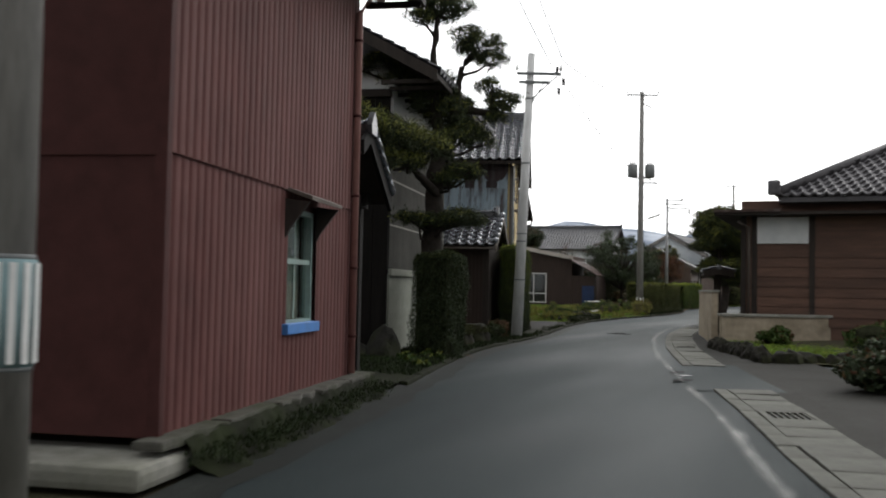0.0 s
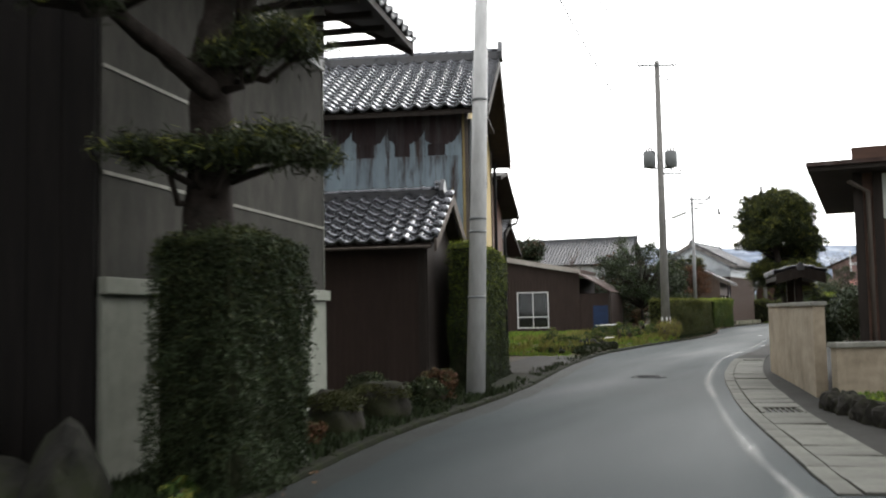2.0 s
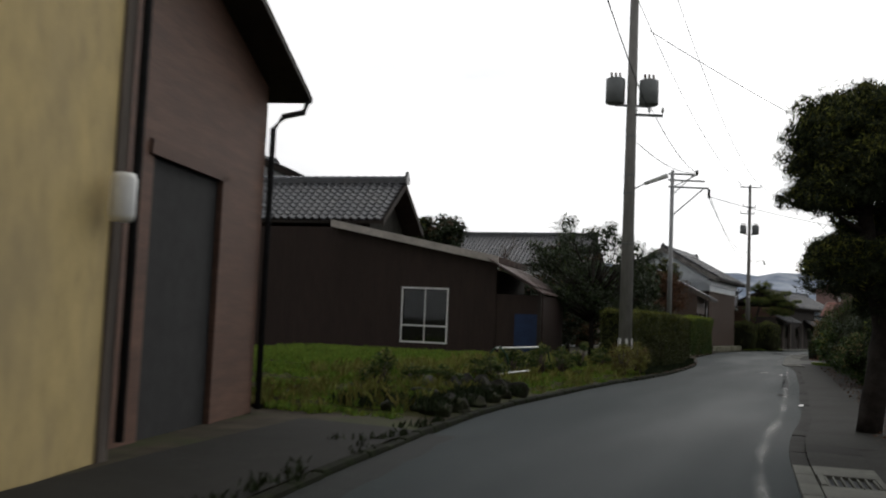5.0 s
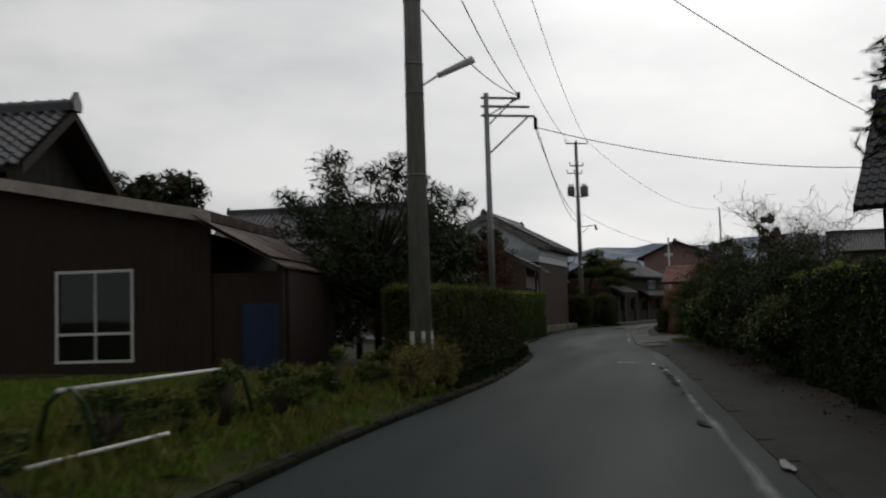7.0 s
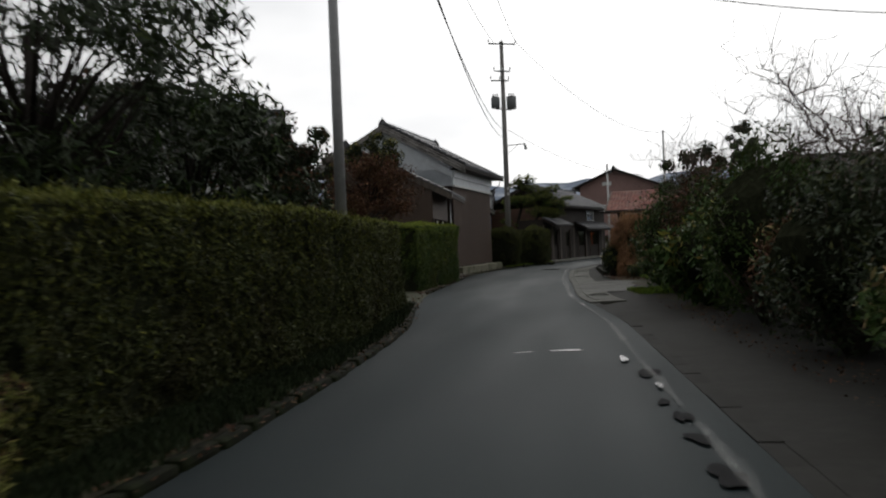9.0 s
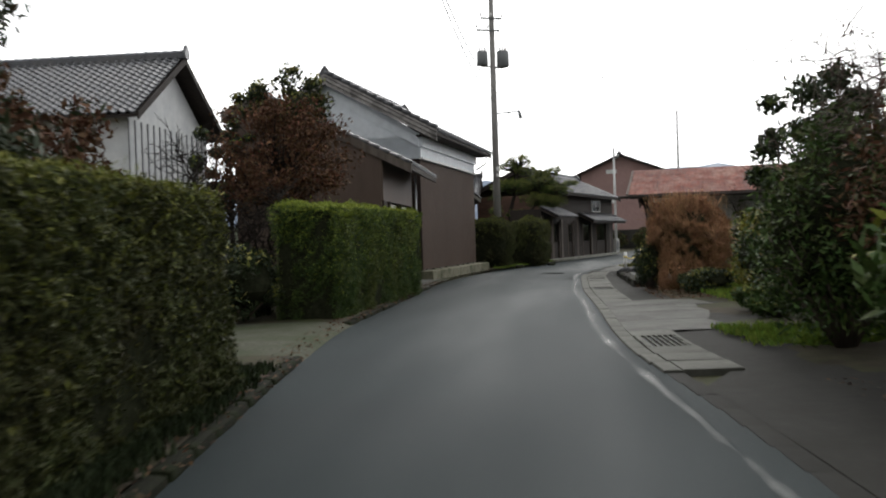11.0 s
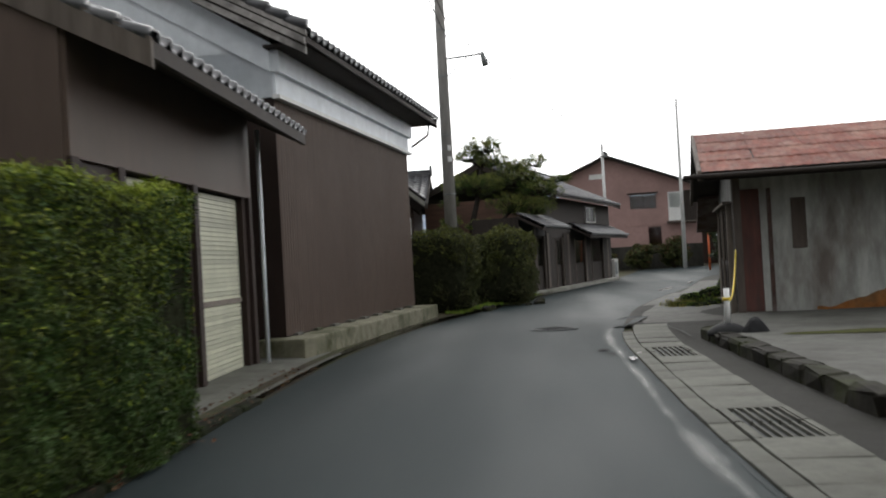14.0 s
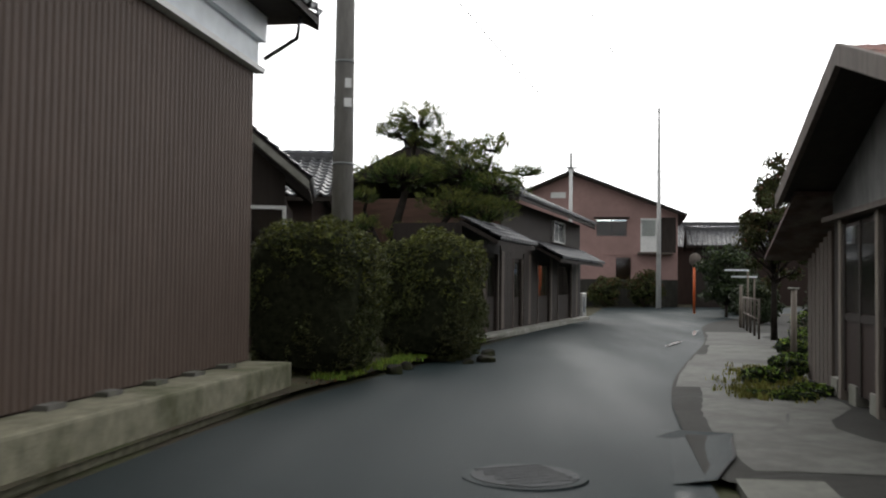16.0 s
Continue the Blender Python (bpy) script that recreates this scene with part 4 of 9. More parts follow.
def tufted_pine(name, x, y, stems, clusters, label, seed, needle=0.11, per=22):
    """A loose pine: several stems, limbs to each cluster, a cluster of many separate needle tufts."""
    rng = np.random.default_rng(seed)
    ob = thing(name, x, y, 0, 0, label, "tree")
    for i, pts in enumerate(stems):
        tube("trunk", pts, [0.13 * (1 - 0.8 * k / (len(pts) - 1)) * (1 if i == 0 else 0.6) + 0.015 for k in range(len(pts))], BARK, ob, seg=10)
    tp = np.array([p for pts in stems for p in pts], float)
    T = []
    for cx, cy, cz, rx, ry, rz in clusters:
        c = np.array((cx, cy, cz))
        s = tp[np.argmin(((tp - c + (0, 0, 0.5)) ** 2).sum(1))]
        T.append(([tuple(s), tuple((s + c) / 2 + rng.normal(size=3) * 0.07), tuple(c - (0, 0, rz * 0.5))], [0.045, 0.032, 0.018]))
        m = int(150 * (rx * ry + rx * rz)) + 14
        d = rng.normal(size=(m, 3))
        d /= np.linalg.norm(d, axis=1, keepdims=True)
        d[:, 2] = np.abs(d[:, 2]) * np.where(rng.uniform(size=m) < 0.75, 1, -0.6)
        k = rng.uniform(0.45, 1.08, (m, 1))
        tip = c + d * k * (rx, ry, rz)
        for q in tip[::2]:
            T.append(([tuple(c + (q - c) * 0.15 - (0, 0, rz * 0.4)), tuple(q)], [0.012, 0.004]))
        p = np.repeat(tip, per, axis=0) + rng.normal(size=(m * per, 3)) * (0.05, 0.05, 0.04)
        way = np.repeat(d * (1, 1, 0.6) + (0, 0, 0.7), per, axis=0) + rng.normal(size=(m * per, 3)) * 0.55
        way /= np.linalg.norm(way, axis=1, keepdims=True)
        side = np.cross(way, rng.normal(size=way.shape))
        side /= np.linalg.norm(side, axis=1, keepdims=True) + 1e-9
        ln = needle * rng.uniform(0.7, 1.2, (m * per, 1))
        # light painted in: tufts that point up more often get the brighter needle colour
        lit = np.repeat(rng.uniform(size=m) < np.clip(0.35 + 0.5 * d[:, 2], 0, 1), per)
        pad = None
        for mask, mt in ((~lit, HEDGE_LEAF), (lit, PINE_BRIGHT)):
            a, w, b, n = p[mask], way[mask], side[mask] * 0.008, ln[mask]
            v = np.stack([a - b, a + b, a + w * n], 1).reshape(-1, 3)
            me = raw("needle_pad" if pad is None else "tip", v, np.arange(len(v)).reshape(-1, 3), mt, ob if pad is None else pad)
            pad = tagged(me, kind="stuff") if pad is None else pad
            tagged(me, kind="stuff")
    tagged(tubes("branching", T, BARK, ob, seg=5), kind="stuff")
    return ob


def tufts(name, pts, material, label, seed, blade=0.18, per=9, width=0.012, parent=None, kind="stuff", spread=0.6):
    """Grass blades: slim bent triangles standing in tufts."""
    rng = np.random.default_rng(seed)
    p = np.repeat(np.asarray(pts, float), per, axis=0)
    n = len(p)
    p[:, :2] += rng.normal(size=(n, 2)) * 0.05
    a = rng.uniform(0, 6.283, n)
    h = blade * rng.uniform(0.4, 1.4, n)
    lean = rng.uniform(0.1, spread, n) * h
    side = np.stack([-np.sin(a), np.cos(a), np.zeros(n)], 1) * width
    tip = p + np.stack([np.cos(a) * lean, np.sin(a) * lean, h], 1)
    mid = p + np.stack([np.cos(a) * lean * 0.3, np.sin(a) * lean * 0.3, h * 0.6], 1)
    v = np.stack([p - side, p + side, mid + side * 0.7, tip, mid - side * 0.7], 1).reshape(-1, 3)
    f = np.arange(5 * n).reshape(n, 5)
    ob = raw(name, v, f, material, parent)
    return tagged(ob, label, "grass" if not parent else "", "", kind)


def rock(name, x, y, z, sx, sy, sz, seed, label="", parent=None, material=None, category="rock", group=""):
    bm = bmesh.new()
    bmesh.ops.create_icosphere(bm, subdivisions=3, radius=1.0)
    rg = np.random.default_rng(seed + 5)
    cuts = [Vector(rg.normal(size=3)).normalized() for _ in range(9)]
    for v in bm.verts:
        k = 1 + 0.28 * noise.noise(v.co * 1.3 + Vector((seed * 3.1, 0, 0))) + 0.1 * noise.noise(v.co * 3.5 + Vector((0, seed, 0)))
        v.co *= k
        for n in cuts:
            over = v.co.dot(n) - 0.66
            if over > 0:
                v.co -= n * over * 0.85
        v.co = Vector((v.co.x * sx, v.co.y * sy, max(-0.3, v.co.z) * sz)) * 1.12
    bmesh.ops.rotate(bm, cent=(0, 0, 0), matrix=Matrix.Rotation(seed * 1.7, 3, "Z"), verts=bm.verts)
    ob = part(name, bm, material or STONE, parent, "", False)
    ob.matrix_basis = pose(x, y, z)
    return tagged(ob, label, "" if parent else category, group)


# ---- the street: edges by distance ahead ----
LEFT_Y = [-30, 5.9, 8.6, 12.3, 15.5, 20, 22.7, 25.9, 32, 38.5, 42.3, 45.3, 50.3, 53.9, 59.5, 62.5, 66, 68.8, 74.1, 79.2, 83.5, 88.8, 91.5, 98.5, 107, 112, 118, 124]
LEFT_X = [-5.5, -1.6, -1.05, -0.35, 0.1, 1.0, 1.95, 2.95, 4.35, 6.2, 7.9, 9.2, 11.8, 13.4, 15.6, 16.4, 17.4, 18.25, 20.45, 22.5, 24.4, 27.5, 29.7, 34.8, 41.2, 45, 49, 53]
RIGHT_Y = [-30, 6.1, 11.4, 15.8, 22, 27.7, 31.2, 36, 39.8, 43.6, 47.8, 53.2, 60.8, 65.5, 69.6, 75.2, 82.3, 86.5, 88.5, 93.1, 95.7, 103.7, 106.4, 112, 118, 124]
RIGHT_X = [-2.0, 2.3, 3.3, 3.95, 5.1, 6.5, 7.6, 9.3, 11.1, 12.6, 14.35, 16.5, 19.5, 21.1, 22.85, 25.1, 28.3, 30.9, 32.2, 36, 38.3, 44.2, 47, 54, 62, 72]


def smooth_at(y, ys, xs):
    return sum(w * float(np.interp(y + d, ys, xs)) for d, w in ((-1.6, 0.2), (-0.8, 0.2), (0, 0.2), (0.8, 0.2), (1.6, 0.2)))


def left(y, d=0.0):
    """A point d metres outside the left edge of the road."""
    x, s = smooth_at(y, LEFT_Y, LEFT_X), (smooth_at(y + 0.5, LEFT_Y, LEFT_X) - smooth_at(y - 0.5, LEFT_Y, LEFT_X))
    k = math.hypot(1, s)
    return x - d / k, y + d * s / k


def right(y, d=0.0):
    x, s = smooth_at(y, RIGHT_Y, RIGHT_X), (smooth_at(y + 0.5, RIGHT_Y, RIGHT_X) - smooth_at(y - 0.5, RIGHT_Y, RIGHT_X))
    k = math.hypot(1, s)
    return x + d / k, y - d * s / k


def strip(name, rows, material, label="", category="", kind="structure", parent=None, smooth=False):
    """A sheet through rows of equally many points."""
    m = len(rows[0])
    v = [p for r in rows for p in r]
    f = [(i * m + j, i * m + j + 1, (i + 1) * m + j + 1, (i + 1) * m + j) for i in range(len(rows) - 1) for j in range(m - 1)]
    return tagged(raw(name, v, f, material, parent, "", smooth), label, category, "", kind)


def lerp2(a, b, k):
    return a[0] + (b[0] - a[0]) * k, a[1] + (b[1] - a[1]) * k


# ground to the horizon
bm = bmesh.new()
g = [bm.verts.new(p) for p in ((-3500, -3500, -0.04), (3500, -3500, -0.04), (3500, 3500, -0.04), (-3500, 3500, -0.04))]
bm.faces.new(g)
tagged(part("ground", bm, SOIL), "damp brown soil with patches of moss", "ground", "", "structure")

ys = [-28 + 1.0 * i for i in range(153)]
rows = []
for y in ys:
    a, b = left(y, 0.02), right(y, 0.02)
    rows.append([(*lerp2(a, b, k), 0.035 * (1 - (2 * k - 1) ** 2) - 0.012) for k in (0, 0.06, 0.2, 0.35, 0.5, 0.65, 0.8, 0.94, 1)])
road = strip("road", rows, ASPHALT, "narrow wet dark grey asphalt village road", "road", smooth=True)

# worn white edge line on the right
rows = []
for i in range(158):
    y = 5 + 0.5 * i
    d = -0.02 - 0.15 * min(1.0, max(0.0, (y - 58) / 6)) + 0.02 * math.sin(y * 0.9)
    rows.append([(*right(y, d - 0.14), 0.016 + 0.006 * (d < -0.1)), (*right(y, d + 0.1), 0.01 + 0.006 * (d < -0.1))])
edge_line = strip("edge_line", rows, LINE, "worn white edge line painted on the asphalt", "road marking")
across = edge_line.data.uv_layers.new(name="across")
for loop in edge_line.data.loops:
    across.data[loop.index].uv = (float(loop.vertex_index % 2), loop.vertex_index * 0.1)

# kerb stones on the left, concrete gutter covers on the right
def shared_box(name, w, l, h, material, bev=0.012):
    bm = B(-w / 2, -l / 2, 0, w / 2, l / 2, h, bev)
    me = bpy.data.meshes.new(name)
    bm.to_mesh(me)
    bm.free()
    me.materials.append(material)
    return me


kerb_mesh = shared_box("kerb_stone", 0.13, 0.59, 0.16, MOSS_BANK, 0.035)
kerb_moss = shared_box("kerb_stone", 0.15, 0.59, 0.16, MOSS_BANK, 0.05)
left_kerb = thing("kerb", 0, 0, 0, 0, "row of worn mossy concrete kerb stones", "kerb", "", "structure")
for i in range(119):
    y = 12.6 + 0.56 * i
    if 65.6 < y < 69.2:
        continue
    a, b = left(y, 0.08), left(y + 0.56, 0.08)
    ob = new("kerb_stone", kerb_moss if y > 50 else kerb_mesh)
    ob.parent = left_kerb
    ob.matrix_basis = pose(a[0], a[1], -0.1 + random.uniform(-0.012, 0.012), 0, random.uniform(-3, 3) * (1 + 2 * (y > 51)), math.degrees(math.atan2(b[1] - a[1], b[0] - a[0])) - 90 + random.uniform(-2, 2) * (y > 51))


def kerb_gap(y):
    """How far the concrete strip stands outside the painted line's edge."""
    return 0.24 * min(1.0, max(0.0, (64 - y) / 6))


cover_mesh = shared_box("gutter_cover", 0.56, 0.578, 0.1, CONCRETE, 0.005)
edge_mesh = shared_box("edge_stone", 0.17, 0.595, 0.14, CONCRETE, 0.012)
cover_dirty = shared_box("gutter_cover", 0.565, 0.585, 0.1, DIRTY_CONC, 0.004)
edge_dirty = shared_box("edge_stone", 0.17, 0.595, 0.14, DIRTY_CONC, 0.006)
gutter = thing("gutter", 0, 0, 0, 0, "concrete gutter covers in a row beside the road", "gutter", "", "structure")
for i in range(138):
    y = 5.5 + 0.57 * i
    d = kerb_gap(y)
    p, q = right(y, d + 0.46), right(y + 0.57, d + 0.46)
    rz = math.degrees(math.atan2(q[1] - p[1], q[0] - p[0])) - 90
    if not 66.6 < y < 71.0 and not 12.9 < y < 16.8 and not 36.1 < y < 62.5:
        grate = any(abs(y - g0) < 0.3 for g0 in (10.2, 22.0, 33.4, 64.8, 65.4, 75.1, 75.6, 79.4, 79.9))
        if not grate:
            ob = new("gutter_cover", cover_dirty if 34 < y < 63 else cover_mesh)
            ob.parent = gutter
            ob.matrix_basis = pose(p[0], p[1], -0.075 + random.uniform(-0.008, 0.008), random.uniform(-0.6, 0.6), random.uniform(-0.8, 0.8), rz + random.uniform(-0.5, 0.5)) @ Matrix.Diagonal((1.0, math.hypot(q[0] - p[0], q[1] - p[1]) / 0.575, 1.0, 1.0))
        else:
            g0 = part("grating_frame", B(-0.27, -0.29, -0.06, -0.22, 0.29, 0.028), CONCRETE, gutter)
            g0.matrix_basis = pose(p[0], p[1], 0, 0, 0, rz)
            part("frame", B(0.22, -0.29, -0.06, 0.27, 0.29, 0.028), CONCRETE, g0)
            part("pit", B(-0.225, -0.285, -0.07, 0.225, 0.285, -0.004), IRON, g0)
            for k in range(7):
                part("bar", B(-0.213 + k * 0.068, -0.285, -0.03, -0.195 + k * 0.068, 0.285, 0.022), CONCRETE, g0, "worn pale grating bar")
    if y < 83 and not 12.9 < y < 16.8:
        e = right(y, d + 0.085)
        ob = new("edge_stone", edge_dirty if 34 < y < 63 else edge_mesh)
        ob.parent = gutter
        ob.matrix_basis = pose(e[0], e[1], (-0.136 if 34 < y < 63 else -0.118) + random.uniform(-0.006, 0.006), 0, random.uniform(-1, 1), rz + random.uniform(-0.3, 0.3)) @ Matrix.Diagonal((1.0, math.hypot(q[0] - p[0], q[1] - p[1]) / 0.59, 1.0, 1.0))
rows = [[(*right(y, -0.05), -0.006), (*right(y, kerb_gap(y) + 0.02), -0.004)] for y in [5 + 1.0 * i for i in range(80)]]
strip("road_fillet", rows, ASPHALT, "dark asphalt fillet along the gutter", "road")

rows = [[(*right(y, -0.03), 0.004), (*right(y, 0.9), 0.012), (*right(y, 2.4), 0.03), (*right(y, 5.5), 0.05)] for y in (12.5, 13.2, 14.3, 15.4, 16.5, 17.0)]
strip("side_lane", rows, ASPHALT, "wet asphalt opening of a side path", "path")

# pavement behind the covers, broad concrete drive, verge on the left
rows = [[(*right(y, 0.0 if y > 83 else kerb_gap(y) + (0.16 if 36.1 < y < 63 else 0.72)), 0.02 if y > 81 else 0.005 if 36.1 < y < 63 else 0.0), (*right(y, 1.3), 0.024), (*right(y, 1.5 if 70 < y < 79 else 2.7), 0.035)] for y in sorted([5 + 1.0 * i for i in range(108)] + [36.12])]
strip("pavement", rows, DIRTY_CONC, "damp mossy concrete strip beside the gutter", "pavement")
side_drive = thing("side_drive", 0, 0, 0, 0, "worn concrete drive slabs crossing the gutter", "driveway", "", "structure")
for k, (y0, y1) in enumerate(((66.1, 67.5), (67.52, 68.8), (68.82, 70.0), (70.02, 71.1))):
    rows = [[(*right(y, 0.17), 0.022), (*right(y, 1.2), 0.036 + 0.004 * k), (*right(y, 1.4 + 0.16 * k + 0.12 * math.sin(k * 2.1 + 2 * y)), 0.04)] for y in (y0, (y0 + y1) / 2, y1)]
    strip("slab", rows, CRACKED, "", "", "", side_drive)
rows = [[(*right(y, 1.3), 0.012), (*right(y, 2.2), 0.05 + 0.03 * math.sin(y * 2.2)), (*right(y, 4.0), 0.12 + 0.05 * math.sin(y * 1.1)), (*right(y, 7.0), 0.15)] for y in [60.0 + 0.7 * i for i in range(27)]]
strip("garden_ground", rows, SOIL, "damp brown garden soil with fallen leaves", "ground", smooth=True)
PAVE_ROWS = [[(*right(y, 0.02 + 0.05 * noise.noise(Vector((y * 1.5, 0, 0)))), 0.016), (*right(y, 0.5 + 0.1 * math.sin(y * 1.3)), 0.03), (*right(y, 1.6 + 0.25 * math.sin(y * 2.1)), 0.036)] for y in [84.15 + 0.45 * i for i in range(36)]]
rows = [[(*left(y, 0.13), 0.062), (*left(y, 0.7), 0.085), (*left(y, 1.5), 0.1)] for y in (29.0, 30, 31, 32.5, 34, 35.4)]
strip("forecourt", rows, DIRTY_CONC, "worn concrete forecourt before the annex", "forecourt")
pave = thing("pavement", 0, 0, 0, 0, "cracked grey concrete slabs in the pavement by the shed", "pavement", "", "structure")
for k in range(7):
    part_rows = PAVE_ROWS[5 * k:5 * k + 6]
    j = random.uniform(-0.004, 0.004)
    slab = strip("slab", [[(x, y, z + j) for x, y, z in r] for r in part_rows], CRACKED, "", "", "", pave)

def crack(pts, w=0.018):
    rows = []
    for k, (x, y) in enumerate(pts):
        rows.append([(x - w * (1 + 0.5 * math.sin(k * 2.7)), y, 0.046), (x + w, y + w, 0.046)])
    strip("crack", rows, INSIDE, "dark ragged crack in the concrete", "crack")


strip("asphalt_notch", [[(28.8, 83.95, -0.03), (29.28, 83.76, 0.034)], [(29.2, 84.6, -0.03), (29.9, 84.35, 0.04)], [(29.5, 85.0, -0.03), (30.4, 85.02, 0.042)], [(29.85, 85.5, -0.03), (30.6, 85.24, 0.042)], [(30.3, 86.1, -0.03), (30.25, 85.55, 0.04)]], ASPHALT, "dark asphalt patch let into the broken slabs", "road patch")
crack([(29.28, 83.76), (29.9, 84.35), (30.4, 85.02), (31.03, 85.27), (31.5, 85.6), (31.9, 86.03), (32.6, 86.4), (33.43, 87.05)], 0.022)
crack([(30.35, 84.75), (30.7, 84.72), (31.04, 84.65)], 0.012)
crack([(29.51, 83.69), (29.8, 83.66), (30.14, 83.58), (30.9, 83.75)], 0.01)
crack([(31.28, 87.25), (31.81, 87.57), (32.38, 86.94)], 0.009)
crack([(33.0, 88.6), (33.8, 88.2), (34.6, 88.3)], 0.012)
crack([(28.79, 81.04), (29.19, 81.9), (29.63, 83.06)], 0.02)
crack([(34.2, 90.2), (35.0, 89.9), (35.6, 90.4)], 0.014)
rows = [[(*left(y, 0.14), 0.05), (*left(y, 0.6), 0.07), (*left(y, 1.4), 0.06), (*left(y, 3.2), 0.05)] for y in [11.5 + 1.0 * i for i in range(98)]]
strip("verge", rows[:19], MOSS_BANK, "dark mossy earth before the houses", "verge")
strip("verge", rows[18:55], SOIL, "damp mossy verge beside the kerb", "verge")
strip("verge", rows[58:], SOIL, "damp mossy verge beside the kerb", "verge")

# manholes, patches and puddles on the road
def manhole(x, y, r, label):
    ob = thing("manhole_cover", x, y, 0.027, 0, label, "manhole cover", "manhole covers")
    v, f = tube_data([(0, 0, -0.02), (0, 0, 0.0)], [r, r], 28)
    raw("rim", v, f, ASPHALT, ob)
    v, f = tube_data([(0, 0, -0.02), (0, 0, 0.006)], [r * 0.86, r * 0.86], 28)
    raw("lid", v, f, IRON, ob)
    for k in range(7):
        part("rib", B(-r * 0.6 + 0.03 * (k % 2), -r * 0.62 + k * r * 0.2, 0.004, r * 0.6, -r * 0.58 + k * r * 0.2, 0.011), IRON, ob)
    return ob


manhole(5.44, 28.15, 0.36, "round cast iron manhole cover set in the road")
manhole(28.15, 84.3, 0.42, "round cast iron manhole cover with a worn rim")


def puddle(name, x, y, sx, sy, rz, material, seed, label, category, z=0.026):
    rng = np.random.default_rng(seed)
    ph = rng.uniform(0, 6.28, 4)
    bm = bmesh.new()
    vs = []
    for k in range(28):
        a = 2 * math.pi * k / 28
        r = 1 + 0.22 * math.sin(2 * a + ph[0]) + 0.18 * math.sin(3 * a + ph[1]) + 0.1 * math.sin(5 * a + ph[2])
        vs.append(bm.verts.new((math.cos(a) * r * sx, math.sin(a) * r * sy, 0)))
    bm.faces.new(vs)
    ob = part(name, bm, material)
    ob.matrix_basis = pose(x, y, z, 0, 0, rz)
    return tagged(ob, label, category, "", "structure")


for i, (x, y, sx, sy) in enumerate(((14.92, 49.5, 0.1, 0.22), (15.28, 50.4, 0.07, 0.16), (15.57, 51.1, 0.06, 0.2), (16.42, 53.2, 0.1, 0.26), (15.75, 51.7, 0.05, 0.12), (14.3, 47.9, 0.09, 0.2), (12.9, 44.6, 0.09, 0.22), (13.4, 45.6, 0.05, 0.12), (13.75, 46.5, 0.05, 0.14), (3.9, 15.2, 0.12, 0.18), (3.62, 13.85, 0.13, 0.22), (27.15, 80.6, 0.07, 0.12), (27.0, 80.1, 0.05, 0.09))):
    puddle("pothole_patch", x, y, sx, sy, -22, PATCH, i, "small black asphalt patch on the road edge", "road patch", 0.012)
for i, (x, y, sx, sy, rz) in enumerate(((16.45, 55.25, 0.22, 0.06, -20), (15.9, 55.35, 0.2, 0.025, 5), (16.66, 54.2, 0.05, 0.2, -22), (16.1, 52.4, 0.03, 0.12, -22), (26.9, 79.4, 0.04, 0.18, -22), (27.3, 79.9, 0.05, 0.05, 0), (37.6, 95.9, 0.07, 0.9, -43), (40.9, 99.6, 0.06, 0.9, -38), (3.85, 14.5, 0.08, 0.07, 0), (12.2, 41.9, 0.04, 0.3, -25))):
    puddle("puddle", x, y, sx, sy, rz, WATER, 40 + i, "shallow puddle of rain water on asphalt", "puddle", 0.022)


# ---- poles and cables ----
def utility_pole(name, x, y, height, r0, r1, label, material=POLE_CONC, lean=(0.0, 0.0), bands=(), group="utility poles"):
    ob = thing(name, x, y, 0, 0, label, "utility pole", group)
    tube("shaft", [(0, 0, -0.3), (lean[0], lean[1], height)], [r0, r1], material, ob, seg=18)
    for z in bands:
        k = z / height
        r = r0 + (r1 - r0) * k + 0.012
        tube("band", [(lean[0] * k, lean[1] * k, z - 0.018), (lean[0] * k, lean[1] * k, z + 0.018)], r - 0.004, TRANSF, ob, seg=18)
    return ob


def crossarm(parent, z, x0, x1, y=0.0, insulators=3, rz=0.0):
    old = TF[-1]
    TF.append(pose(0, y, z, 0, 0, rz))
    arm = part("crossarm", B(x0, -0.14, -0.035, x1, -0.07, 0.035), TRANSF, parent)
    for k in range(insulators):
        x = x0 + (x1 - x0) * k / max(1, insulators - 1)
        tube("insulator", [(x, -0.1, 0.04), (x, -0.1, 0.09), (x, -0.1, 0.1), (x, -0.1, 0.17), (x, -0.1, 0.18), (x, -0.1, 0.24)], [0.012, 0.012, 0.045, 0.045, 0.03, 0.03], WHITE_PAINT, arm)
    TF.pop()
    return arm


def transformer(parent, x, y, z, r=0.27, h=0.72):
    t = tube("transformer", [(x, y, z - h / 2), (x, y, z - h / 2 + 0.02), (x, y, z + h / 2 - 0.03), (x, y, z + h / 2)], [r * 0.9, r, r, r * 0.8], TRANSF, parent, seg=20)
    for k in (-1, 0, 1):
        tube("bushing", [(x + k * 0.12, y, z + h / 2), (x + k * 0.12, y, z + h / 2 + 0.16)], 0.035, BROWN_WOOD, t)
    part("bracket", B(min(0, x), y - 0.04, z - h / 2 - 0.06, max(0, x), y + 0.04, z - h / 2), METAL, t)
    return t


def street_lamp(parent, z, dx, dy, length=0.75, rise=0.25):
    arm = tube("lamp_arm", [(0, 0, z), (dx * length * 0.6, dy * length * 0.6, z + rise * 0.6), (dx * length, dy * length, z + rise)], 0.018, METAL, parent)
    tube("lamp_head", [(dx * length * 0.75, dy * length * 0.75, z + rise * 0.72), (dx * (length + 0.5), dy * (length + 0.5), z + rise * 1.4)], [0.05, 0.07], WHITE_PAINT, arm)


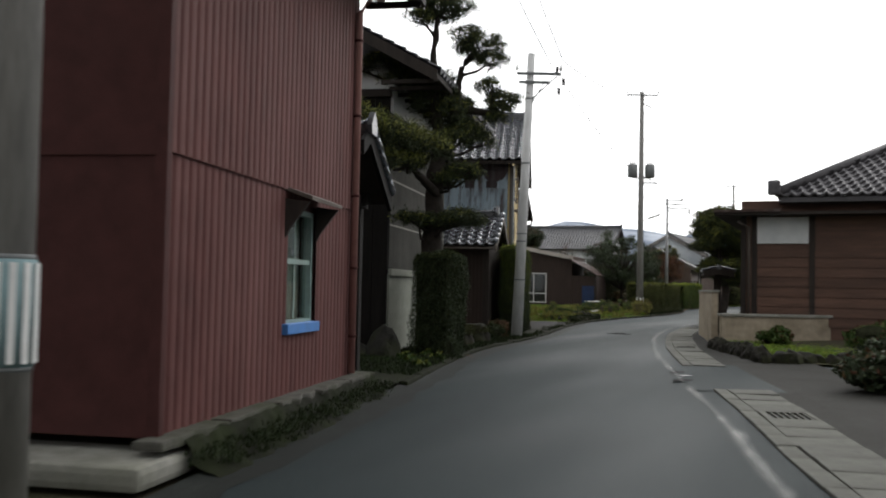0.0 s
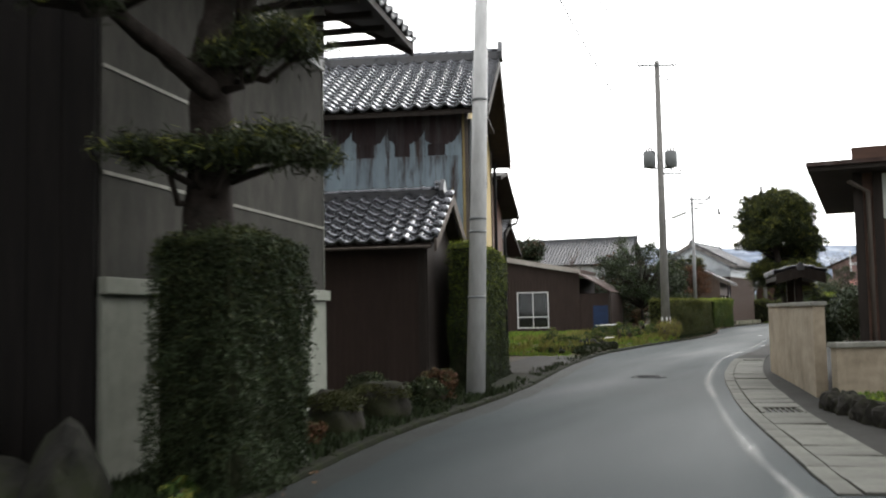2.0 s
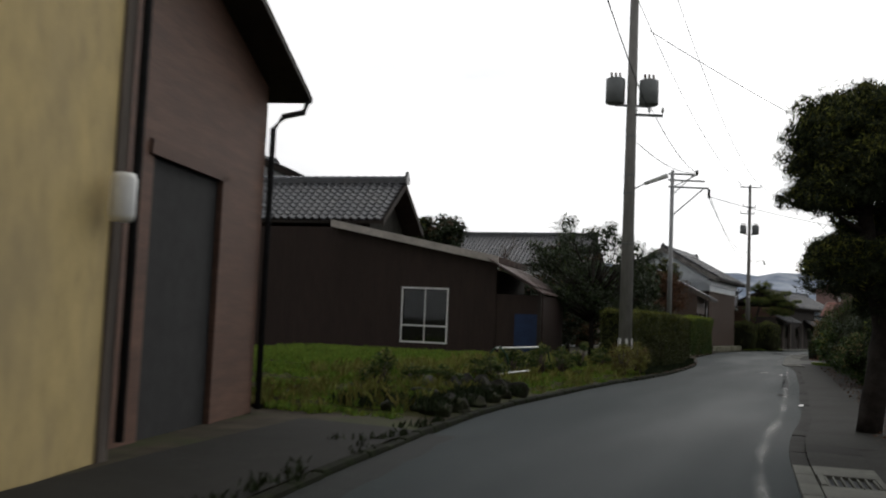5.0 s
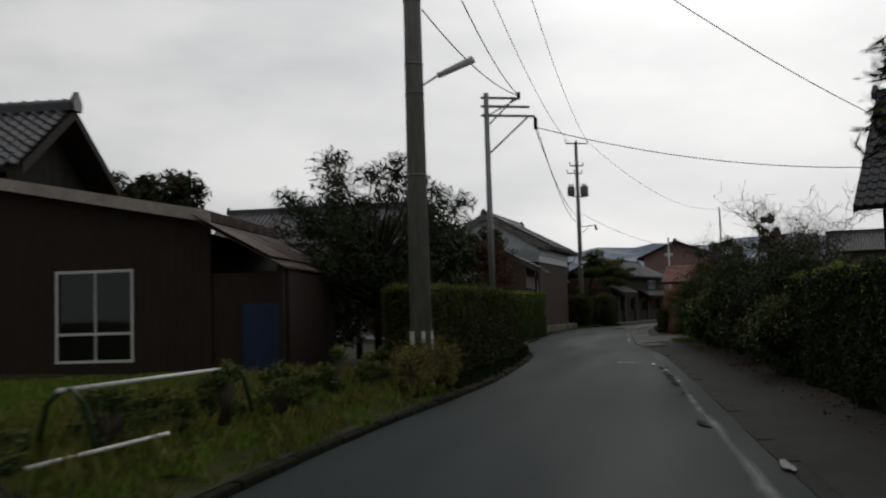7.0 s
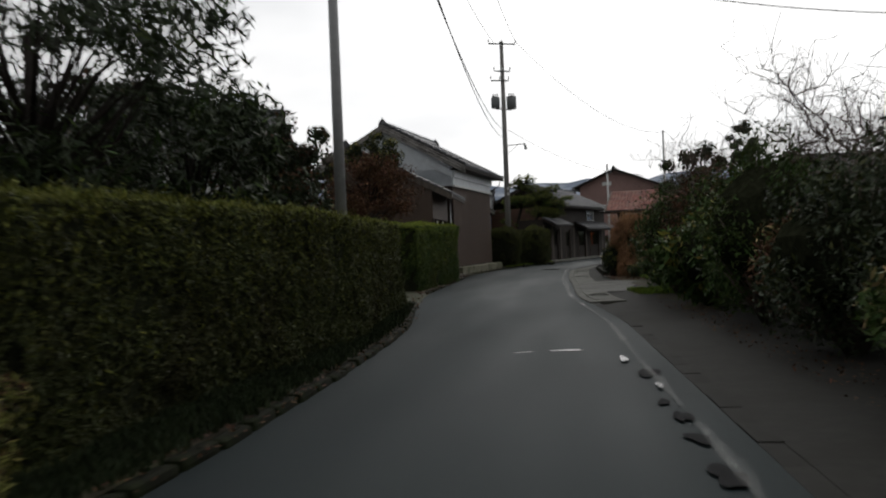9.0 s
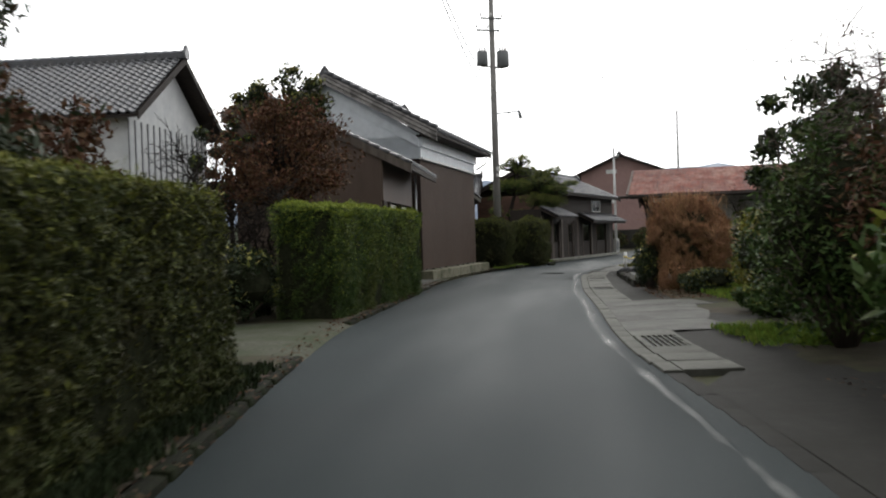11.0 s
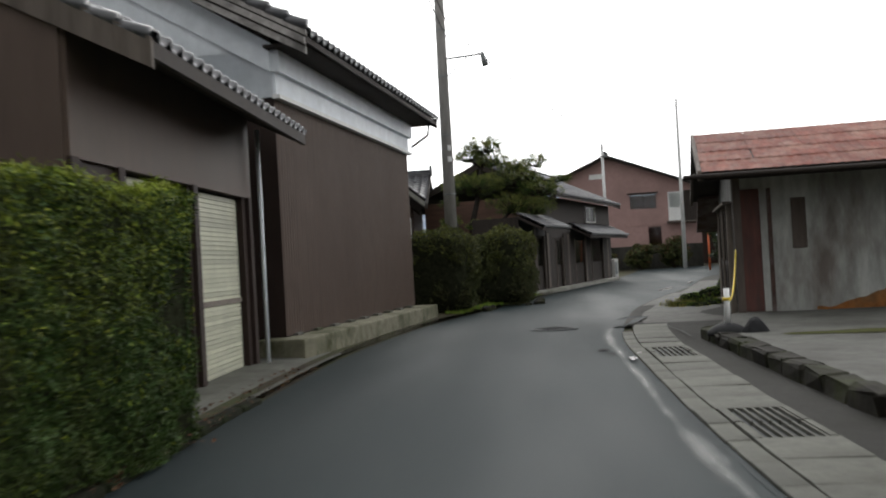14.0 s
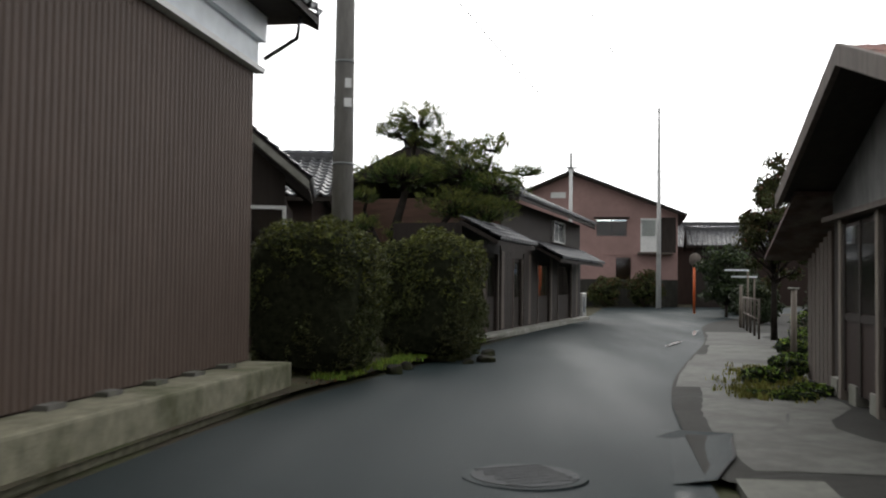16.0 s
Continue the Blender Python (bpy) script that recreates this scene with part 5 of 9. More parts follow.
def cable(name, a, b, sag, label="black overhead power cable", r=0.012, lumps=()):
    pts = []
    for i in range(17):
        k = i / 16
        pts.append((a[0] + (b[0] - a[0]) * k, a[1] + (b[1] - a[1]) * k, a[2] + (b[2] - a[2]) * k - 4 * sag * k * (1 - k)))
    v, f = tube_data(pts, [r] * 17, 5)
    ob = raw(name, v, f, BLACK)
    return tagged(ob, label, "cable", "overhead cables")


# darker concrete on this pole stands for the shadow it is in
near_pole = utility_pole("utility_pole", -2.5, 5.45, 9.5, 0.14, 0.1, "grey concrete utility pole with a striped guard sleeve", POLE_DARK, bands=(1.43, 0.79))
tube("guard_sleeve", [(0, 0, 0.8), (0, 0, 1.42)], 0.148, BAND_GREEN, near_pole, "blue-green plastic guard sleeve", seg=24)
for k in range(12):
    a = 2 * math.pi * k / 12
    w = B(-0.02, -0.162, 0.82, 0.02, -0.152, 1.4)
    bmesh.ops.rotate(w, cent=(0, 0, 0), matrix=Matrix.Rotation(a, 3, "Z"), verts=w.verts)
    part("stripe", w, WHITE_PAINT, near_pole)

pole_a = utility_pole("utility_pole", 2.03, 24.32, 7.5, 0.15, 0.095, "pale grey concrete utility pole beside the kerb", lean=(0.28, 0.0), bands=(1.55, 2.55, 2.75, 4.6, 6.3))
crossarm(pole_a, 6.95, -0.1, 1.05, insulators=2)
crossarm(pole_a, 6.72, -0.05, 0.75, insulators=0)
tube("brace", [(0.2, -0.05, 6.2), (0.95, -0.08, 6.9)], 0.018, METAL, pole_a)
tube("brace", [(0.2, -0.05, 6.0), (0.6, -0.08, 6.7)], 0.014, METAL, pole_a)
for x, z in ((0.95, 7.05), (1.0, 6.5), (1.12, 6.75)):
    tube("cable_clamp", [(x, -0.1, z - 0.09), (x, -0.1, z + 0.09)], 0.04, BLACK, pole_a)

pole_1 = utility_pole("utility_pole", 10.87, 50.5, 12.2, 0.19, 0.11, "weathered concrete utility pole with two transformers", POLE_DARK, bands=(3.6, 5.0, 5.5, 6.6))
crossarm(pole_1, 12.0, -0.85, 0.85, insulators=3)
tube("side_arm", [(0, 0, 11.6), (0.35, -0.2, 11.35), (0.5, -0.3, 11.25)], 0.03, METAL, pole_1)
transformer(pole_1, -0.48, -0.05, 7.85)
transformer(pole_1, 0.46, -0.05, 7.85)
crossarm(pole_1, 7.2, 0.1, 0.85, insulators=3)
street_lamp(pole_1, 5.05, 0.8, -0.6, 0.6, 0.28)
for k in range(6):
    a = 2 * math.pi * k / 6
    w = B(-0.03, -0.2, 0.43, 0.03, -0.178, 0.99)
    bmesh.ops.rotate(w, cent=(0, 0, 0), matrix=Matrix.Rotation(a, 3, "Z"), verts=w.verts)
    part("painted_stripe", w, WHITE_PAINT, pole_1)

pole_2 = utility_pole("utility_pole", 14.65, 60.07, 7.35, 0.1, 0.07, "slim grey steel pole with a braced bracket arm", METAL)
for z, w in ((7.22, 0.98), (6.98, 1.25), (6.72, 1.4)):
    part("crossarm", B(-0.15, -0.04, z - 0.03, w, 0.03, z + 0.03), METAL, pole_2)
tube("brace", [(0, 0, 5.6), (1.2, 0, 6.7)], 0.025, METAL, pole_2)
tube("brace", [(0, 0, 6.4), (0.8, 0, 7.2)], 0.022, METAL, pole_2)
tube("brace", [(0, 0, 6.7), (0.9, 0, 7.2)], 0.018, METAL, pole_2)
tube("insulator", [(0.95, 0, 7.25), (0.95, 0, 7.4)], 0.05, BLACK, pole_2)
tube("insulator", [(1.42, 0, 6.35), (1.42, 0, 6.68)], 0.055, BLACK, pole_2)

pole_3 = utility_pole("utility_pole", 28.97, 91.9, 12.0, 0.17, 0.1, "concrete utility pole with transformers and a small lamp", POLE_DARK, bands=(3.0, 4.5, 6.0, 7.2))
crossarm(pole_3, 11.85, -0.75, 0.75, insulators=3)
crossarm(pole_3, 10.4, -0.5, 0.4, insulators=3)
crossarm(pole_3, 9.9, -0.7, 0.3, insulators=3)
transformer(pole_3, -0.45, 0, 8.75, 0.23, 0.6)
transformer(pole_3, 0.45, 0, 8.75, 0.26, 0.68)
part("tag", B(-0.03, -0.16, 4.1, 0.06, -0.135, 4.24), WHITE_PAINT, pole_3, "small white tag")
part("tag", B(-0.04, -0.16, 3.82, 0.07, -0.135, 3.95), WHITE_PAINT, pole_3, "small white tag")
tube("lamp_arm", [(0, 0, 6.45), (0.9, -0.5, 6.5)], 0.025, METAL, pole_3)
tube("brace", [(0, 0, 5.9), (0.6, -0.33, 6.48)], 0.015, METAL, pole_3)
tube("lamp_head", [(0.9, -0.5, 6.54), (0.97, -0.54, 6.2)], [0.05, 0.09], TRANSF, pole_3)

utility_pole("utility_pole", 55.2, 122.0, 11.05, 0.14, 0.08, "tall pale concrete utility pole by a house", POLE_CONC, bands=(9.2,))
pole_5 = utility_pole("utility_pole", 48.0, 119.0, 7.75, 0.1, 0.08, "slim concrete pole in front of a house", POLE_CONC)
crossarm(pole_5, 7.0, -0.3, 0.3, insulators=2)
far_pole = utility_pole("utility_pole", 66.0, 148.0, 9.0, 0.16, 0.1, "distant concrete utility pole with crossarms", POLE_DARK)
crossarm(far_pole, 8.8, -0.8, 0.8)
crossarm(far_pole, 7.6, -0.6, 0.6)

for a, b, sag in (((3.0, 23.2, 7.05), (11.5, 50.4, 12.1), 0.5), ((2.9, 23.2, 6.7), (11.3, 50.4, 7.4), 0.5), ((3.0, 23.2, 7.05), (-1.6, 5.4, 9.3), 0.3), ((2.7, 23.2, 6.95), (-2.3, 5.4, 9.2), 0.3),
                  ((11.0, 50.3, 6.4), (15.6, 60.07, 7.3), 0.25), ((11.3, 50.4, 7.6), (15.6, 60.07, 7.3), 0.3), ((11.5, 50.4, 12.1), (29.9, 92.1, 12.0), 1.2), ((10.2, 50.4, 12.1), (28.6, 92.1, 12.0), 1.2),
                  ((16.05, 60.07, 6.4), (29.3, 92.1, 7.3), 0.9), ((16.05, 60.07, 6.6), (29.3, 92.1, 6.9), 1.1), ((16.1, 60.07, 6.4), (25.6, 58.2, 5.0), 0.35), ((11.3, 50.4, 9.6), (24.5, 57.1, 6.3), 0.3),
                  ((29.3, 92.1, 7.3), (55.2, 122.0, 7.6), 1.3), ((29.9, 92.1, 12.0), (55.2, 122.0, 10.9), 1.4)):
    cable("power_cable", a, b, sag)


# ---- red corrugated house by the start ----
def red_house():
    ob = along("house", (-1.89, 6.34), (-1.07, 11.12), "two-storey house clad in faded red corrugated sheet", "house")
    L = 4.85
    hole = (2.54, 3.46, 0.92, 2.02)
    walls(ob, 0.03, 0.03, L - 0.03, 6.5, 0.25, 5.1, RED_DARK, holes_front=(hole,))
    corrugated("lower_sheet", RED_SHEET, ob, 0, L, 0.25, 2.24, 0.012, holes=((2.54, 3.46, 0.92, 2.1),), depth=0.026, pitch=0.13, prof=(0, 0.8, 1, 1))
    corrugated("upper_sheet", RED_SHEET, ob, 0, L, 2.2, 5.1, -0.012, depth=0.026, pitch=0.13, prof=(0, 0.8, 1, 1))
    for x in (0.0, L):
        part("corner_trim", B(x - 0.035, -0.04, 0.25, x + 0.035, 0.05, 5.1), RED_DARK, ob)
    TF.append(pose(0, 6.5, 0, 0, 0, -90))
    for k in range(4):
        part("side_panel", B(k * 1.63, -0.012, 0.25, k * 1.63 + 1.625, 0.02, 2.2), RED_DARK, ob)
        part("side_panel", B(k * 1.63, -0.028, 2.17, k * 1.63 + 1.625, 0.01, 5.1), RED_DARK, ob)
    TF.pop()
    window(ob, 2.58, 3.42, 0.96, 2.0, 0.045, GREEN_PAINT, 2, 0.55, f=0.05)
    part("curtain", B(2.58, 0.16, 0.96, 3.42, 0.18, 2.0), CURTAIN, ob, "pale curtain behind glass")
    part("sill", B(2.5, -0.06, 0.83, 3.5, 0.05, 0.93, 0.008), BLUE, ob, "bright blue painted sill board")
    hood = B(2.48, -0.27, 2.1, 3.52, 0.03, 2.14, 0.006)
    for v in hood.verts:
        v.co.z += 0.35 * (v.co.y + 0.27)
    part("hood", hood, GREY_WOOD, ob, "weathered board hood over the window")
    for x in (2.5, 3.46):
        bm = bmesh.new()
        v = [bm.verts.new((x + d, y, z)) for d in (0, 0.04) for y, z in ((0, 2.12), (-0.24, 2.09), (-0.05, 1.84), (0, 1.74))]
        for q in ((0, 1, 2, 3), (7, 6, 5, 4), (0, 4, 5, 1), (1, 5, 6, 2), (2, 6, 7, 3), (3, 7, 4, 0)):
            bm.faces.new([v[i] for i in q])
        part("hood_bracket", bm, DARK_WOOD, ob)
    pipe = tube("downpipe", [(L - 0.1, -0.08, 0.28), (L - 0.1, -0.08, 4.55), (L - 0.05, -0.2, 4.75), (L + 0.15, -0.3, 4.8)], 0.042, RED_PIPE, ob, "red-brown rain pipe")
    for z in (0.7, 1.5, 2.35, 3.3, 4.2):
        tube("clip", [(L - 0.1, -0.08, z), (L - 0.1, -0.08, z + 0.03)], 0.052, RED_DARK, pipe)
    roof_slab(ob, -0.5, L + 0.55, (-0.75, 4.9), (3.2, 6.9))
    roof_slab(ob, -0.5, L + 0.55, (7.1, 4.9), (3.2, 6.9))
    tile_field(ob, -0.5, L + 0.55, (-0.78, 4.92), (3.2, 6.92), True)
    ridge_cap(ob, -0.5, L + 0.55, 3.2, 6.9)
    for k in range(11):
        part("rafter", B(-0.4 + k * 0.57, -0.7, 4.78, -0.34 + k * 0.57, 0.0, 4.86), DARK_WOOD, ob)
    return ob


red_house()
# out of view: added to keep sky light off the left side
light_blocker = along("house", (5.6, -9.0), (6.9, 6.0), "unseen plain low house added to block light", "house")
walls(light_blocker, 0, -6.0, 15.0, 0.0, 0, 3.3, BROWN_DARK)
gable_roof(light_blocker, -0.5, 15.5, -6.7, 0.7, 3.2, 5.0)
ledge = along("stone_ledge", (-1.95, 6.1), (-1.0, 11.6), "mossy stone ledge along the foot of the red house", "ledge", "", "structure")
rng = np.random.default_rng(5)
rows = []
for k in range(104):
    x = 0.3 + k * 0.05
    w = [0.035 * noise.noise(Vector((x * 1.7, q * 3.1, 2.0))) + 0.03 * noise.noise(Vector((x * 7.0, q * 5.3, 4.0))) for q in range(7)]
    prof = [(0.06, 0.24), (-0.2 + w[0], 0.235 + w[1] * 0.4), (-0.25 + w[0], 0.18 + 2 * w[2]), (-0.27 + w[1], 0.1 + 2 * w[3]), (-0.33 + w[2], 0.06 + w[4]), (-0.43 + 2 * w[5], 0.03 + w[6]), (-0.55, -0.03)]
    rows.append([(x, y, z) for y, z in prof])
strip("ledge_bank", rows, MOSS_BANK, "", "", "", ledge, True)
for k in range(5):
    j = rng.uniform(-0.03, 0.03)
    cap = B(k * 1.12 + 0.02, -0.21 + j, 0.2, k * 1.12 + 1.08, 0.04, 0.262 + j * 0.2, 0.02)
    bmesh.ops.subdivide_edges(cap, edges=[e for e in cap.edges if e.calc_length() > 0.4], cuts=7)
    for v in cap.verts:
        v.co += Vector((0, 0.05, 0.012)) * noise.noise(v.co * 5 + Vector((k * 3.0, 0, 0))) * (v.co.y < -0.05)
    part("ledge_cap", cap, MOSSY, ledge)
moss = np.array([[-1.95 + 0.95 * k + rng.uniform(0.16, 0.5), 6.1 + 5.5 * k, rng.uniform(0.03, 0.16)] for k in rng.uniform(0.05, 0.97, 420)])
tufts("moss", moss, HEDGE_DARK, "dark moss and weeds on the bank", 6, 0.035, 9, 0.008)
rows = [[(*left(y, 0.12), 0.022), (*left(y, -0.05), 0.0), (*left(y, -0.32 - 0.2 * noise.noise(Vector((y * 0.9, 3.0, 0)))), 0.002)] for y in [4 + 0.4 * i for i in range(80)]]
strip("gutter_silt", rows, SILT, "dark wet silt and leaves along the road edge", "silt")
rock("loose_stone", -0.98, 11.45, 0.05, 0.2, 0.16, 0.2, 91, "dark square stone at the pipe foot", material=DARK_STONE)
slab = along("concrete_step", (-4.2, 6.55), (-1.75, 6.05), "pale concrete step at the house corner", "step", "", "structure")
part("tread", B(0, -0.3, 0, 2.5, 0.5, 0.16, 0.05), PALE_CONC, slab)


# ---- entrance gate with a small tiled roof ----
def entrance_gate():
    ob = along("entrance_gate", (-0.93, 11.56), (-0.72, 12.6), "dark timber entrance gate with a small tiled roof", "gate")
    # gate timbers take the shade-black colour too
    part("post", B(0.8, 0.3, 0, 0.95, 0.45, 2.5, 0.01), SHADE_WOOD, ob)
    part("post", B(0.8, 2.4, 0, 0.95, 2.55, 2.5, 0.01), SHADE_WOOD, ob)
    part("post", B(-0.25, 0.3, 0, -0.1, 0.45, 2.5, 0.01), SHADE_WOOD, ob)
    part("beam", B(-0.35, 0.28, 2.35, 1.1, 0.47, 2.52), SHADE_WOOD, ob)
    part("beam", B(0.78, 0.2, 2.4, 0.97, 2.7, 2.56), SHADE_WOOD, ob)
    TF.append(pose(0, 0, 0, 0, 0, 90))
    # ridge runs away from the road
    roof_slab(ob, 0.0, 3.0, (-1.05, 2.5), (0, 3.2))
    roof_slab(ob, 0.45, 3.0, (0.3, 3.0), (0, 3.2))
    tile_field(ob, 0.0, 3.0, (-1.07, 2.52), (0, 3.22), False)
    ridge_cap(ob, 0.0, 3.0, 0, 3.18, 0.7)
    bm = bmesh.new()
    v = [bm.verts.new((x, y, z)) for x in (-0.05, 0.0) for y, z in ((-1.1, 2.32), (-1.1, 2.52), (0, 3.28), (0.3, 3.08), (0.3, 2.9), (0, 3.08))]
    n = 6
    bm.faces.new(v[:6])
    bm.faces.new(v[6:][::-1])
    for i in range(n):
        bm.faces.new((v[i], v[n + i], v[n + (i + 1) % n], v[(i + 1) % n]))
    bmesh.ops.recalc_face_normals(bm, faces=bm.faces)
    part("bargeboard", bm, SHADE_WOOD, ob, "weathered bargeboard darkened for shade")
    for k in range(5):
        y0, y1 = -1.12 + k * 0.225, -1.12 + (k + 1) * 0.225 + 0.03
        tube("verge_tile", [(-0.03, y0, 2.6 + (y0 + 1.1) * 0.69), (-0.03, y1, 2.57 + (y1 + 1.1) * 0.69)], [0.075, 0.062], TILE, ob, seg=10)
    TF.pop()
    return ob


entrance_gate()


# ---- grey storehouse behind the pine ----
def grey_storehouse():
    ob = along("storehouse", (-0.93, 17.05), (0.07, 22.02), "grey mortar storehouse with a white upper band and tiled roof", "storehouse")
    L = 5.07
    part("base", B(0.02, 0.02, 0, L - 0.02, 6.0, 0.42, 0.02), DARK_STONE, ob, "dark stone base")
    part("wall", B(0, 0, 1.6, L, 6.0, 4.5), GREY_PLASTER, ob)
    part("wall", B(0.0, -0.02, 0.06, L + 0.02, 6.0, 1.52), PALE_PLASTER, ob, "pale lower wall")
    part("wall", B(-0.01, -0.03, 4.5, L + 0.03, 6.0, 5.35), WHITE_PLASTER, ob, "white plaster upper band")
    part("string_course", B(-0.03, -0.07, 1.5, L + 0.07, 0.0, 1.63, 0.01), PALE_PLASTER, ob)
    for z in (2.42, 3.25):
        part("joint_strip", B(0.01, -0.012, z, L + 0.012, 0.0, z + 0.03), PALE_CONC, ob)
    part("corner_strip", B(L, -0.012, 1.63, L + 0.012, 0.02, 4.5), PALE_CONC, ob)
    # side boards coloured black for the shade they stand in
    for k in range(20):
        part("board", B(-0.05, 0.02 + k * 0.29, 0.04, 0.0, 0.3 + k * 0.29, 4.85), SHADE_WOOD, ob)
    part("beam", B(-0.12, 0.0, 4.78, -0.02, 5.8, 4.92), DARK_WOOD, ob)
    gable_roof(ob, -1.0, L + 0.75, -1.05, 7.0, 4.98, 7.2)
    for k in range(12):
        part("rafter", B(-0.8 + k * 0.55, -0.95, 4.86, -0.73 + k * 0.55, 0.0, 4.93), DARK_WOOD, ob)
    return ob


grey_storehouse()


# ---- tiled shed and the yellow house ----
def tiled_shed():
    ob = along("shed", (-0.86, 25.44), (1.3, 25.0), "low dark brown shed with a glazed tile roof", "shed")
    L = 2.2
    corrugated("front_wall", BROWN_DARK, ob, 0.27, L, 0.0, 2.5, 0.0, pitch=0.1, depth=0.006)
    part("wall", B(-0.7, 0.02, 0, L - 0.01, 2.2, 2.5), BROWN_DARK, ob)
    part("door", B(-0.6, -0.03, 0.0, 0.27, 0.01, 2.0), DEEP_BLUE, ob, "deep blue sheet over a doorway")
    part("corner_post", B(L - 0.12, -0.02, 0, L, 0.1, 2.5), DARK_WOOD, ob)
    TF.append(pose(L, 0, 0, 0, 0, 90))
    for k in range(14):
        part("board", B(k * 0.157, -0.03, 0.05, k * 0.157 + 0.152, 0.0, 2.45), DARK_WOOD, ob)
    part("gable", prism(bmesh.new(), [(-0.1, 2.4), (2.1, 2.4), (0.95, 3.2)], -0.02, 0.1), DARK_WOOD, ob)
    TF.pop()
    roof_slab(ob, -0.9, L + 0.2, (-0.42, 2.42), (0.93, 3.3))
    roof_slab(ob, -0.3, L + 0.2, (2.28, 2.42), (0.93, 3.3))
    tile_field(ob, -0.93, L + 0.25, (-0.45, 2.44), (0.93, 3.32), False)
    tile_field(ob, -0.4, L + 0.25, (2.3, 2.44), (0.93, 3.32), True)
    ridge_cap(ob, -0.9, L + 0.05, 0.93, 3.28, 0.78)
    for z in (3.45, 3.53):
        tube("ridge_scroll", [(L + 0.03, 0.83, z), (L + 0.03, 1.03, z)], 0.05, TILE, ob, seg=10)
    for k in range(12):
        x = -0.895 + k * 0.265
        tube("eave_disc", [(x, -0.49, 2.475), (x, -0.455, 2.475)], 0.045, TILE_FAR, ob, seg=10)
    for k in range(6):
        y0, y1 = -0.47 + k * 0.233, -0.47 + (k + 1) * 0.233 + 0.02
        z0, z1 = 2.53 + (y0 + 0.45) * 0.638, 2.5 + (y1 + 0.45) * 0.638
        tube("verge_tile", [(L + 0.25, y0, z0 + 0.02), (L + 0.25, y1, z1)], [0.075, 0.065], TILE, ob, seg=10)
    bm = bmesh.new()
    for ye in (-0.45, 2.3):
        pts = [(L + d, y, z) for d in (0.25, 0.29) for y, z in ((ye, 2.28), (ye, 2.5), (0.93, 3.4), (0.93, 3.16))]
        v = [bm.verts.new(p) for p in pts]
        for q in ((0, 1, 2, 3), (7, 6, 5, 4), (0, 4, 5, 1), (1, 5, 6, 2), (2, 6, 7, 3), (3, 7, 4, 0)):
            bm.faces.new([v[i] for i in q])
    bmesh.ops.recalc_face_normals(bm, faces=bm.faces)
    part("bargeboard", bm, GREY_WOOD, ob)
    tube("gutter", [(-0.3, -0.5, 2.36), (L + 0.2, -0.5, 2.36)], 0.02, GREY_WOOD, ob)
    return ob


tiled_shed()


